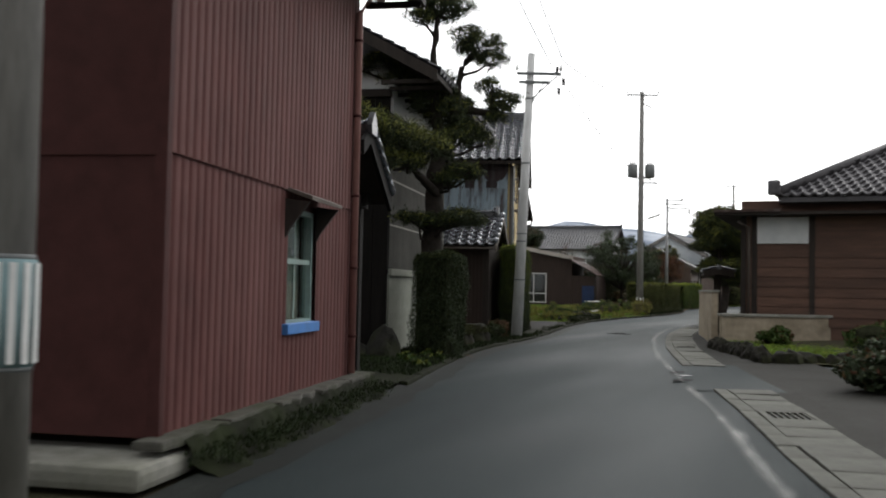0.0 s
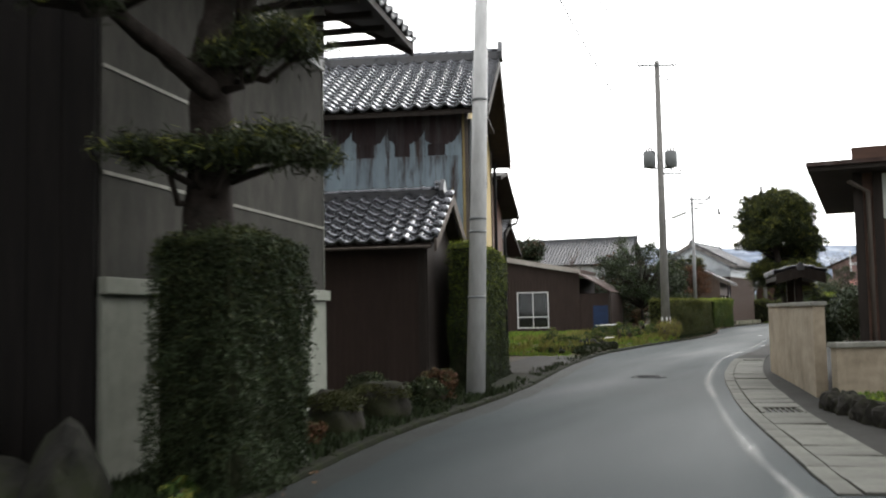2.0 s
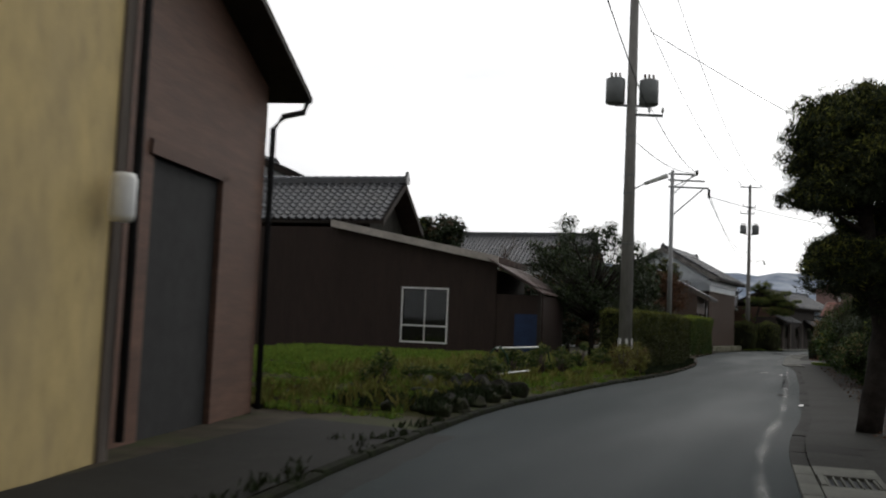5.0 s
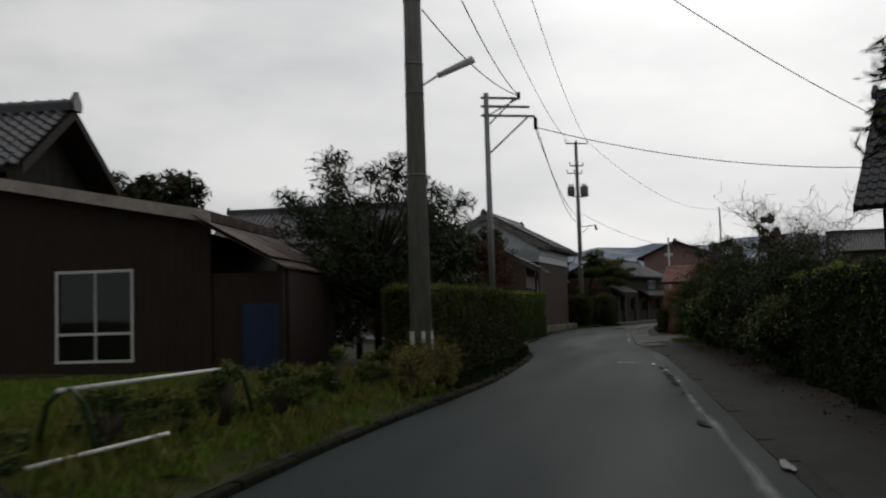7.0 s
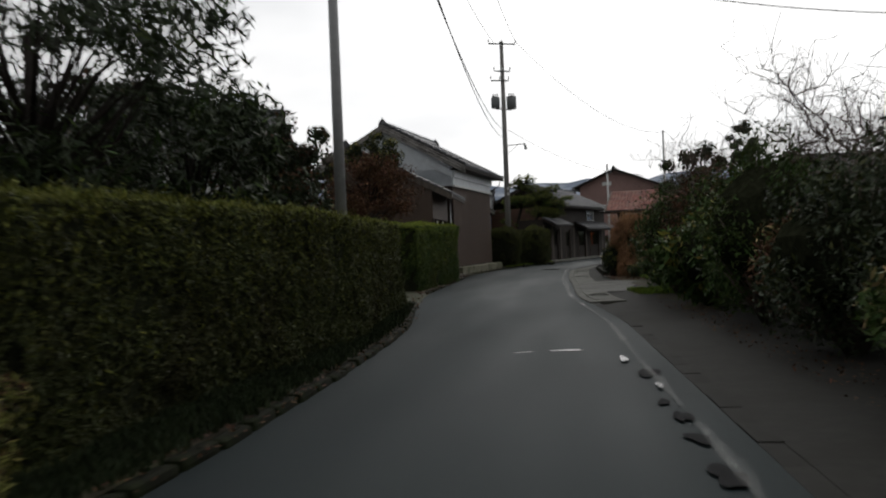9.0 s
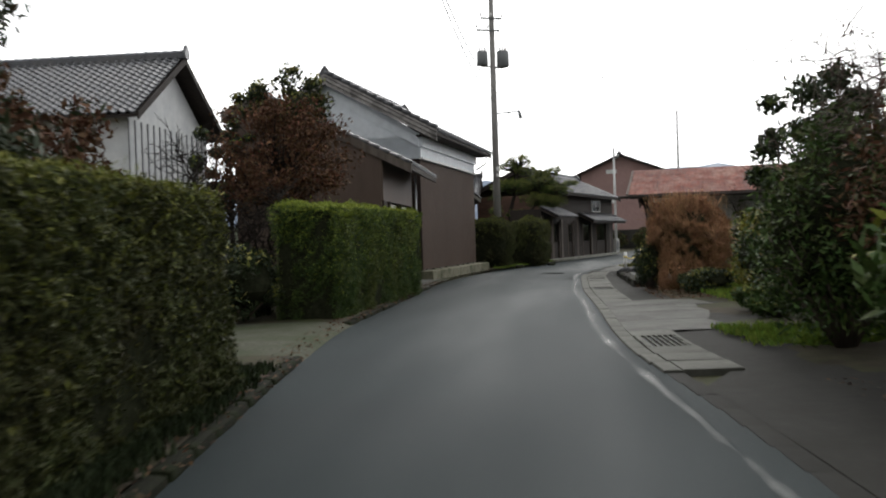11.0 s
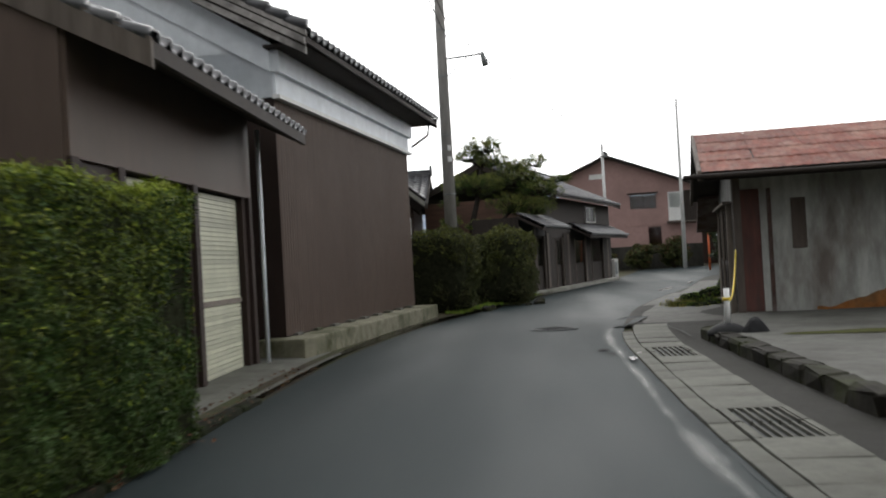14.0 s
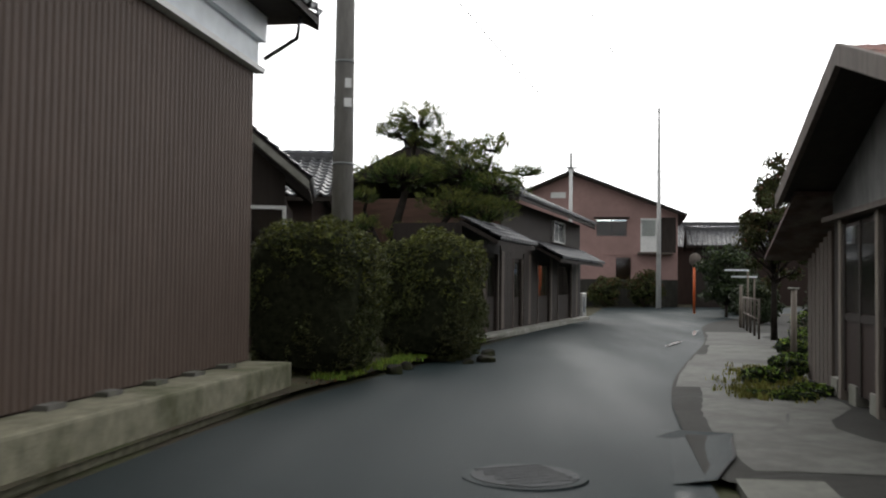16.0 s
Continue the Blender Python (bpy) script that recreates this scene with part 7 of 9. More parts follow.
pts = np.array([[*left(13.2 + rng.uniform(0, 12), rng.uniform(0.15, 2.2)), 0.05] for _ in range(1700)] + [[*left(rng.uniform(24, 36.5), 0.12 + rng.exponential(0.1)), 0.05] for _ in range(70)])
tufts("ground_plants", pts, HEDGE_DARK, "low green plants and weeds along the kerb", 15, 0.075, 9, 0.014)
for i in range(9):
    p = left(14.6 + i * 0.45, 0.25 + 0.2 * (i % 3))
    bush("weed_clump", p[0], p[1], (0.16, 0.16), 0.22, "small leafy weed at the kerb", 90 + i, HEDGE_LEAF, OLIVE_TOP, 160, 0.05, 0.02, 5, core=False, fresh=0.5, group="kerb weeds")

# ---- trees and shrubs behind the left hedges ----
leafy_tree("evergreen_tree", 10.75, 54.9, 5.25, 2.15, 0.9, "loose evergreen tree with narrow leaves", 41, DARK_LEAF, HEDGE_LEAF, 15000, 0.085, 74, 0.1, 0.16, 0.72)
leafy_tree("evergreen_tree", 12.3, 57.8, 4.0, 1.6, 0.5, "loose evergreen tree with narrow leaves", 42, DARK_LEAF, HEDGE_LEAF, 12000, 0.09, 50, 0.09, 0.2, 0.9)
leafy_tree("evergreen_tree", 11.2, 62.3, 4.9, 2.0, 0.6, "loose evergreen with russet leaves behind the hedge", 43, HEDGE_DARK, BROWN_LEAF, 11000, 0.06, 60, 0.1, 0.4, 0.75, fresh=0.6)
leafy_tree("evergreen_tree", 13.9, 62.4, 4.3, 1.15, 0.5, "dark evergreen with russet leaves behind the hedge", 243, DARK_LEAF, BROWN_LEAF, 12000, 0.06, 56, 0.08, 0.35, 0.95, fresh=0.45)
for i, (x, y, h, r) in enumerate(((9.3, 57.6, 3.3, 1.3), (8.0, 59.0, 3.6, 1.4), (10.2, 60.5, 3.4, 1.5))):
    leafy_tree("evergreen_tree", x, y, h, r, 0.2, "dark evergreen shrub tree behind the shed", 246 + i, DARK_LEAF, BROWN_LEAF, 13000, 0.06, 60, 0.07, 0.35, 1.2)
bare_tree("bare_tree", 8.5, 66.0, 5.6, 1.7, "bare winter tree with fine twigs", 44, TWIG, 14, 9, 7, 0.09, thick=2.4)
leafy_tree("evergreen_tree", 6.0, 62.0, 5.4, 0.95, 3.4, "round-topped evergreen behind roofs", 49, DARK_LEAF, BROWN_LEAF, 9000, 0.07, 44, 0.1, 0.4, 1.4)
leafy_tree("evergreen_tree", 4.9, 62.6, 5.6, 0.8, 3.6, "round-topped evergreen behind roofs", 50, DARK_LEAF, YEL_GRASS, 7000, 0.07, 34, 0.1, 0.4, 1.4)
leafy_tree("russet_shrub", 14.2, 66.4, 3.6, 1.4, 0.5, "russet half-bare shrub behind a hedge", 45, BROWN_LEAF, DARK_LEAF, 9000, 0.06, 46, 0.06, 0.4, 0.9)
leafy_tree("russet_tree", 18.05, 74.5, 4.6, 1.5, 1.7, "russet-leaved tree with tangled branches", 46, BROWN_LEAF, DRY_BROWN, 15000, 0.045, 90, 0.08, 0.4, 1.05, fresh=0.35)
leafy_tree("evergreen_tree", 18.4, 75.3, 5.1, 1.15, 3.7, "yellow-green leaves above a russet tree", 146, HEDGE_DARK, YEL_GRASS, 6000, 0.05, 30, 0.06, 0.45, fresh=0.5)
leafy_tree("evergreen_tree", 17.3, 78.3, 5.0, 0.85, 1.2, "dark evergreen beside the garage roof", 47, DARK_LEAF, HEDGE_TOP, 8000, 0.06, 36, 0.07, 0.4)
bare_tree("bare_tree", 16.7, 74.3, 4.4, 1.9, "bare gnarled tree beside the drive", 48, BARK, 13, 8, 6, 0.09, thick=1.5)
bare_tree("bare_tree", 17.3, 73.2, 2.9, 1.2, "bare gnarled tree beside the drive", 148, BARK, 11, 8, 6, 0.06, thick=1.3)
bush("russet_hedge", 14.6, 78.6, (1.5, 1.0), 1.9, "brown winter shrub before a white house", 118, BROWN_LEAF, OLIVE_LEAF, 9000, 0.05, 0.02, 40, fresh=0.4)
for i, (x, y, r, h) in enumerate(((16.9, 70.6, 0.9, 1.3), (15.8, 69.9, 0.7, 0.9), (17.4, 72.0, 0.6, 1.1))):
    bush("garden_shrub", x, y, (r, r), h, "mixed green and yellow garden shrub", 110 + i, HEDGE_DARK, YEL_GRASS, 5000, 0.045, 0.03, 22, fresh=0.25, group="garden shrubs")

# house with white wall behind the drive
white_house = back_house("house", (5.8, 85.0), (15.1, 81.2), 7.0, 4.9, 7.0, "white-walled house with a dark tiled gable roof", WHITE_PLASTER)
TF.append(pose(9.55, 0.5, 0, 0, 0, 90))
for k in range(15):
    part("batten", B(k * 0.42, -0.025, 0.3, k * 0.42 + 0.05, 0.0, 4.85), TRANSF, white_house)
part("skirting", B(0, -0.03, 0.0, 6.0, 0.0, 1.6), BROWN_DARK, white_house, "dark lower boarding")
part("pent_roof", prism(bmesh.new(), [(0.3, 2.5), (5.6, 2.5), (5.6, 2.58), (0.3, 2.58)], -0.7, 0.0), TILE_DULL, white_house)
TF.pop()
drive = strip("driveway", [[(*left(y, 0.0), -0.01), (*left(y, 0.14), 0.035), (*left(y, 0.6), 0.066), (*left(y, 1.4), 0.058), (*left(y, 4.8), 0.052)] for y in (65.4, 66.5, 67.5, 68.5, 69.2, 69.7)], GRAVEL, "damp gravel drive between hedges", "driveway")


# ---- garage with cream shutters ----
def garage():
    a, b = (20.8, 77.2), (22.75, 82.05)
    ob = along("garage", a, b, "brown garage with two cream roller shutters", "garage")
    L = math.hypot(b[0] - a[0], b[1] - a[1])
    holes = ((1.06, 2.8, 0.0, 2.28), (3.1, 4.92, 0.0, 2.28))
    walls(ob, 0, 0, L, 3.6, 0, 3.0, BROWN_DARK, holes_front=holes)
    part("back_wall", B(0, 3.48, 3.0, L, 3.6, 4.6), BROWN_DARK, ob)
    for x0, x1, z0, z1 in holes:
        sh = part("shutter", B(x0 + 0.03, 0.1, 0.02, x1 - 0.03, 0.115, 2.26), SHUTTER, ob, "cream ribbed roller shutter")
        for k in range(40):
            z = 0.05 + k * 0.055
            part("slat", B(x0 + 0.04, 0.072, z, x1 - 0.04, 0.1, z + 0.047), SHUTTER, sh)
        part("bottom_rail", B(x0 + 0.03, 0.06, 0.0, x1 - 0.03, 0.12, 0.05), TRANSF, sh)
        part("lock_rail", B(x0 + 0.03, 0.055, 0.93, x1 - 0.03, 0.1, 0.99), WOOD_POST, sh)
    for x in (0.0, 0.9, 2.87, L - 0.15):
        part("post", B(x, -0.05, 0, x + 0.14, 0.06, 2.29), BROWN_DARK, ob)
    part("lintel", B(0, -0.04, 2.28, L, 0.05, 3.36), BROWN_SHEET, ob, "plain brown board over the shutters")
    TF.append(pose(L, 0, 0, 0, 0, 90))
    part("gable_wall", prism(bmesh.new(), [(0, 3.0), (3.6, 3.0), (3.6, 4.58), (3.0, 4.86), (0, 3.35)], -0.02, 0.04), BROWN_DARK, ob)
    TF.pop()
    tube("downpipe", [(L + 0.03, -0.16, 0.05), (L + 0.03, -0.16, 3.2)], 0.028, WHITE_METAL, ob, "slim white rain pipe")
    TF.append(pose(0, 3.6, 0, 0, 0, -90))
    part("gable_wall", prism(bmesh.new(), [(0, 0), (3.6, 0), (3.6, 3.35), (0.6, 4.86), (0, 4.58)], -0.03, 0.03), BROWN_SHEET, ob)
    TF.pop()
    roof_slab(ob, -0.02, L + 0.33, (-0.7, 3.1), (3.0, 4.97))
    roof_slab(ob, -0.02, L + 0.33, (3.9, 4.5), (3.0, 4.97))
    tile_field(ob, 0.0, L + 0.33, (-0.72, 3.12), (3.0, 4.99), True)
    tile_field(ob, 0.0, L + 0.33, (3.9, 4.52), (3.0, 4.99), True)
    ridge_cap(ob, 0.0, L + 0.33, 3.0, 4.95, 0.7)
    part("fascia", B(-0.02, -0.75, 3.0, L + 0.33, -0.7, 3.13), DARK_WOOD, ob)
    bm = bmesh.new()
    for ye, zz in ((-0.75, 3.1), (3.92, 4.5)):
        pts = [(x, y, z) for x in (-0.08, -0.02) for y, z in ((ye, zz - 0.19), (ye, zz + 0.05), (3.0, 5.05), (3.0, 4.8))]
        v = [bm.verts.new(p) for p in pts]
        for q in ((0, 1, 2, 3), (7, 6, 5, 4), (0, 4, 5, 1), (1, 5, 6, 2), (2, 6, 7, 3), (3, 7, 4, 0)):
            bm.faces.new([v[i] for i in q])
    bmesh.ops.recalc_face_normals(bm, faces=bm.faces)
    for k in range(15):
        y0 = -0.72 + k * 0.25
        tube("verge_tile", [(-0.02, y0, 3.18 + (y0 + 0.7) * 0.505), (-0.02, y0 + 0.27, 3.15 + (y0 + 0.97) * 0.505)], [0.075, 0.06], TILE_FAR, ob, seg=8)
    part("bargeboard", bm, GREY_WOOD, ob)
    return ob


garage()
rows = [[(*left(y, 0.1), 0.03), (*left(y, 0.5), 0.09), (*left(y, 1.9), 0.1)] for y in (77.6, 78.9, 80, 81, 82, 83)]
strip("apron", rows, CONCRETE, "worn concrete apron before the garage", "apron")


# ---- large brown storehouse with the white band ----
def brown_storehouse():
    a, b = (23.3, 82.9), (27.28, 89.85)
    ob = along("storehouse", a, b, "large brown ribbed-sheet storehouse with a white eave band", "storehouse")
    L = math.hypot(b[0] - a[0], b[1] - a[1])
    D = 5.7
    part("wall", B(0.02, 0.02, 0.3, L - 0.02, D, 3.9), BROWN_DARK, ob)
    corrugated("front_sheet", BROWN_SHEET, ob, 0, L, 0.36, 3.82, 0.0, 0.1, 0.02, square=True)
    part("band", B(-0.05, -0.05, 3.8, L + 0.05, D, 4.5), WHITE_METAL, ob, "white flashing band")
    part("eave_wall", B(0.0, 0.03, 4.45, L, D - 0.03, 4.82), DARK_WOOD, ob)
    part("soffit", B(-0.3, -0.6, 4.46, L + 0.45, 0.02, 4.5), DARK_WOOD, ob)
    part("band_lip", B(-0.09, -0.12, 3.77, L + 0.09, 0.0, 3.83), WHITE_PAINT, ob)
    part("band_step", B(-0.1, -0.13, 4.15, L + 0.1, 0.0, 4.5), WHITE_METAL, ob, "white flashing band")
    TF.append(pose(0, D, 0, 0, 0, -90))
    part("side_sheet", B(0, -0.012, 0.36, D, 0.012, 3.82), BROWN_DARK, ob)
    part("gable_wall", prism(bmesh.new(), [(0, 3.8), (D, 3.8), (D, 4.58), (D / 2, 6.34), (0, 4.58)], -0.05, 0.1), WHITE_METAL, ob, "white gable")
    part("gable_band", prism(bmesh.new(), [(0, 4.15), (D / 2, 5.85), (D, 4.15), (D, 4.45), (D / 2, 6.15), (0, 4.45)], -0.13, -0.05), WHITE_METAL, ob)
    TF.pop()
    gable_roof(ob, -0.35, L + 0.5, -0.65, D + 0.65, 4.55, 6.4)
    for s, d0, hh in ((-0.4, 0.0, 0.09), (-0.47, 0.12, 0.1), (-0.43, 0.25, 0.1)):
        for ye in (-0.68, D + 0.68):
            bm = bmesh.new()
            pts = [(x, y, z) for x in (s - 0.06, s) for y, z in ((ye, 4.62 - hh - d0), (ye, 4.62 - d0), (D / 2, 6.56 - d0), (D / 2, 6.56 - hh - d0))]
            v = [bm.verts.new(p) for p in pts]
            for q in ((0, 1, 2, 3), (7, 6, 5, 4), (0, 4, 5, 1), (1, 5, 6, 2), (2, 6, 7, 3), (3, 7, 4, 0)):
                bm.faces.new([v[i] for i in q])
            bmesh.ops.recalc_face_normals(bm, faces=bm.faces)
            part("verge_course", bm, VERGE, ob)
    for k in range(13):
        y0, y1 = -0.68 + k * 0.272, -0.68 + (k + 1) * 0.272 + 0.02
        z0 = 4.66 + (y0 + 0.68) * 0.55
        tube("verge_tile", [(-0.42, y0, z0 + 0.025), (-0.42, y1, z0 + 0.15)], [0.085, 0.07], TILE_FAR, ob, seg=8)
    tube("gutter_pipe", [(L + 0.1, -0.55, 4.5), (L + 0.12, -0.5, 4.2), (L + 0.1, -0.1, 3.95)], 0.03, BLACK, ob)
    return ob


brown_storehouse()
kl = along("concrete_ledge", (23.45, 82.3), (27.75, 89.6), "raised concrete ledge along the storehouse foot", "ledge", "", "structure")
part("ledge", B(0, 0.0, -0.05, 8.5, 0.75, 0.34, 0.03), LEDGE, kl)
for k in range(9):
    part("footing_block", B(0.7 + k * 0.84, 0.36, 0.34, 0.95 + k * 0.84, 0.52, 0.38), STONE, kl)

# bushes, house and pine past the storehouse
clipped_block("clipped_bush", 28.4, 91.15, 0.8, 0.78, 2.02, -35, 121, "dense dark green bush clipped to a rounded block", 34000, 0.034, "clipped bushes", 0.25, OLIVE_LEAF, OLIVE_TOP, ex=5.0, lump=1.6)
clipped_block("clipped_bush", 30.95, 93.5, 0.8, 0.8, 2.03, -40, 122, "dense olive bush clipped to a rounded block", 34000, 0.034, "clipped bushes", 0.3, OLIVE_LEAF, OLIVE_TOP, ex=5.0, lump=1.6)
for i, (x, y, s) in enumerate(((29.6, 91.3, 0.16), (30.0, 91.9, 0.12), (31.6, 92.6, 0.15), (31.2, 92.4, 0.1), (32.2, 93.9, 0.14))):
    rock("edge_stone", x, y, 0.02, s, s * 0.8, s * 0.8, 260 + i, "dark mossy stone at the foot of bushes", material=DARK_STONE, group="bush stones")
tufted_pine("pine_tree", 32.0, 99.0, [[(0.3, 0, 0), (0.35, 0, 1.3), (0.15, 0.05, 2.4), (0.4, 0, 3.3), (0.6, 0, 4.4), (0.65, 0, 4.9)], [(0.35, 0, 1.2), (0.8, -0.3, 2.2), (1.5, -0.5, 3.0), (2.1, -0.7, 3.8)], [(0.33, 0, 1.0), (-0.1, 0.1, 2.0), (-0.5, 0.2, 2.9)]],
            [(0.66, -0.2, 5.02, 0.75, 0.6, 0.4), (0.1, 0.0, 4.72, 0.5, 0.45, 0.25), (0.9, -0.1, 4.55, 0.7, 0.6, 0.3), (2.26, -0.74, 4.42, 0.42, 0.42, 0.3), (1.6, -0.5, 4.3, 0.55, 0.5, 0.25), (0.25, -0.2, 3.72, 1.1, 0.8, 0.45), (1.67, -0.55, 3.9, 0.95, 0.8, 0.45),
             (2.35, -0.8, 3.5, 0.8, 0.7, 0.42), (3.08, -1.0, 3.85, 0.32, 0.3, 0.16), (1.43, -0.5, 3.0, 0.9, 0.7, 0.45), (2.2, -0.7, 2.9, 0.7, 0.6, 0.4), (-0.55, 0.18, 3.22, 0.36, 0.34, 0.16), (-0.54, 0.18, 2.6, 0.42, 0.4, 0.2), (0.6, -0.2, 2.3, 0.7, 0.6, 0.3)],
            "garden pine with tufted green needles and pale stems", 51)
small_house = along("house", (29.0, 94.2), (29.9, 97.6), "small dark house with its tiled gable to the road", "house")
walls(small_house, 0.4, 0.4, 3.4, 3.4, 0, 2.7, BROWN_DARK)
TF.append(pose(0.4, 3.4, 0, 0, 0, -90))
part("gable_wall", prism(bmesh.new(), [(0, 2.6), (3.0, 2.6), (3.0, 3.1), (1.5, 4.35), (0, 3.1)], -0.03, 0.06), DARK_WOOD, small_house)
window(small_house, 2.3, 2.96, 1.85, 2.52, -0.04, WHITE_PAINT, 1, f=0.06)
tube("downpipe", [(2.78, -0.1, 0.1), (2.78, -0.1, 1.75), (2.9, -0.1, 1.85)], 0.04, WHITE_PAINT, small_house, "white rain pipe")
bm = bmesh.new()
v = [bm.verts.new((x, y, z)) for y in (-0.46, -0.41) for x, z in ((1.5, 4.42), (3.42, 2.84), (3.42, 2.98), (1.5, 4.56))]
for q in ((0, 1, 2, 3), (7, 6, 5, 4), (0, 4, 5, 1), (1, 5, 6, 2), (2, 6, 7, 3), (3, 7, 4, 0)):
    bm.faces.new([v[i] for i in q])
bmesh.ops.recalc_face_normals(bm, faces=bm.faces)
part("bargeboard", bm, PALE_CONC, small_house, "pale weathered verge board")
TF.pop()
gable_roof(small_house, 0, 3.8, 0, 3.8, 2.98, 4.55)
back_house("house", (24.5, 103.0), (31.0, 100.4), 5.0, 3.3, 4.5, "dark house with a tiled gable roof", BROWN_DARK)


# ---- dark timber shop row ----
def timber_house(name, a, b, depth, z_low, z_high, label, openings, seed, pent, rise):
    """Street front with a pent roof, and a higher gabled body behind it."""
    ob = along(name, a, b, label, "house", "timber street houses")
    L = math.hypot(b[0] - a[0], b[1] - a[1])
    walls(ob, 0, 0, L, depth, 0, z_high, DARK_WOOD, holes_front=openings)
    n = int(L / 0.3)
    for k in range(n):
        x = k * L / n
        if not any(o[0] - 0.2 < x < o[1] for o in openings):
            part("board", B(x, -0.03, 0.15, x + L / n - 0.012, 0.0, z_low), DARK_WOOD if (k * seed) % 5 else GREY_WOOD, ob)
    for x0, x1, z0, z1 in openings:
        d = part("sliding_door", B(x0, 0.05, z0, x1, 0.08, z1), DARK_WOOD, ob)
        part("pane", B(x0 + 0.08, 0.035, z0 + (z1 - z0) * 0.45, (x0 + x1) / 2 - 0.04, 0.05, z1 - 0.1), GLASS, d)
        part("pane", B((x0 + x1) / 2 + 0.04, 0.035, z0 + (z1 - z0) * 0.45, x1 - 0.08, 0.05, z1 - 0.1), GLASS, d)
        part("jamb", B(x0 - 0.06, -0.05, 0, x0, 0.05, z1), GREY_WOOD, d)
        part("jamb", B(x1, -0.05, 0, x1 + 0.06, 0.05, z1), GREY_WOOD, d)
    roof_slab(ob, pent[0] - 0.2, pent[1] + 0.2, (-0.85, z_low - 0.1), (0.0, z_low + 0.35))
    tile_field(ob, pent[0] - 0.2, pent[1] + 0.2, (-0.87, z_low - 0.08), (0.0, z_low + 0.37), True)
    if z_high > 3:
        gable_roof(ob, -0.15, L + 0.3, -0.5, depth + 0.6, z_high, z_high + rise)
        window(ob, 6.4, 8.2, 2.65, 3.25, -0.05, ALU, 2)
        part("end_wall", B(-0.03, 0.03, 0.1, 0.0, depth, z_high), BROWN_WOOD, ob, "red-brown sheet end wall")
    part("base_stone", B(-0.1, -0.35, -0.02, L + 0.1, 0.05, 0.12, 0.02), PALE_CONC, ob)
    return ob


timber_house("house", (33.15, 97.35), (35.2, 99.8), 1.6, 2.3, 2.6, "low dark timber lean-to with a pent roof", ((0.55, 1.3, 0.1, 2.0), (1.9, 2.9, 0.1, 2.0)), 3, (0.0, 3.2), 0.5)
timber_house("house", (35.25, 99.85), (42.6, 108.7), 4.6, 2.1, 3.45, "two-storey dark timber house with a pent roof", ((1.2, 2.2, 0.1, 1.95), (4.2, 6.0, 0.1, 1.95), (7.2, 9.6, 0.1, 1.95)), 7, (3.6, 11.3), 1.3)


# ---- pink-brown two-storey house at the bend ----
def bend_house():
    a, b = (50.4, 130.2), (58.55, 124.93)
    R = 3.44
    ob = along("house", a, b, "two-storey dull pink rendered house with a gable roof", "house")
    L = math.hypot(b[0] - a[0], b[1] - a[1])
    holes = ((4.95, 6.75, 4.2, 5.2), (6.1, 7.0, 1.5, 2.9))
    walls(ob, 0, 0, L, 8.0, 0, 5.6, PINK_WALL, holes_front=holes)
    part("gable_wall", prism(bmesh.new(), [(0, 5.6), (L, 5.6), (R, 7.9), (0, 6.5)], 0.0, 0.1), PINK_WALL, ob)
    w = window(ob, 4.97, 6.73, 4.22, 5.18, 0.02, GREY_WOOD, 2)
    part("hood", B(4.8, -0.35, 5.25, 6.9, 0.0, 5.32), DARK_WOOD, w)
    window(ob, 6.12, 6.98, 1.52, 2.88, 0.02, BROWN_WOOD, 1)
    part("floor_band", B(0, -0.03, 3.05, L, 0.0, 3.13), PINK_WALL, ob)
    part("balcony", B(7.4, -0.7, 3.1, 9.4, 0.0, 3.2), GREY_WOOD, ob)
    panel = part("balcony_door", B(7.55, -0.05, 3.25, 8.5, 0.0, 5.25), WHITE_PAINT, ob, "white balcony door panel")
    part("pane", B(7.65, -0.07, 4.2, 8.4, -0.05, 5.15), GLASS, panel)
    # flat dark panel in place of a hollow, its colour giving the shade
    part("dark_recess_panel", B(8.55, -0.03, 3.2, 9.6, 0.0, 5.3), DARK_WOOD, ob)
    part("small_window", B(2.2, -0.04, 6.5, 3.1, 0.0, 6.85), WHITE_PAINT, ob, "small white gable window")
    rail = part("side_balcony", B(1.4, -0.6, 3.9, 2.9, -0.55, 4.6), WHITE_PAINT, ob, "white side balcony")
    part("base_course", B(0, -0.06, 0, L, 0.0, 1.6), GREY_PLASTER, ob)
    # ridge runs away from the street
    TF.append(pose(0, 0, 0, 0, 0, 90))
    for low, high in (((0.7, 6.3), (-R, 8.05)), ((-L - 0.5, 5.4), (-R, 8.05))):
        roof_slab(ob, -0.6, 8.5, low, high)
        tile_field(ob, -0.6, 8.5, low, high, True)
    ridge_cap(ob, -0.6, 8.5, -R, 8.0)
    TF.pop()
    return ob


bend_house()
for i, (x, y, r, h) in enumerate(((54.5, 125.6, 1.2, 1.8), (56.5, 124.6, 1.2, 2.2), (52.6, 127.2, 1.1, 1.5))):
    bush("garden_shrub", x - 0.6, y - 0.2, (r, r), h, "dull olive shrub before the pink house", 130 + i, OLIVE_LEAF, BROWN_LEAF, 4000, 0.08, 0.03, 24, group="garden shrubs")
back_house("house", (58.7, 124.2), (61.6, 122.3), 4.0, 3.6, 4.6, "dark weathered outbuilding beside the pink house", DARK_WOOD)
back_house("house", (63.0, 132.6), (71.5, 127.4), 7.0, 3.9, 5.6, "low dark house with a grey tiled roof", BROWN_DARK)
crate = along("storage_box", (43.6, 110.2), (44.2, 110.9), "pale grey outdoor unit beside a house wall", "outdoor unit")
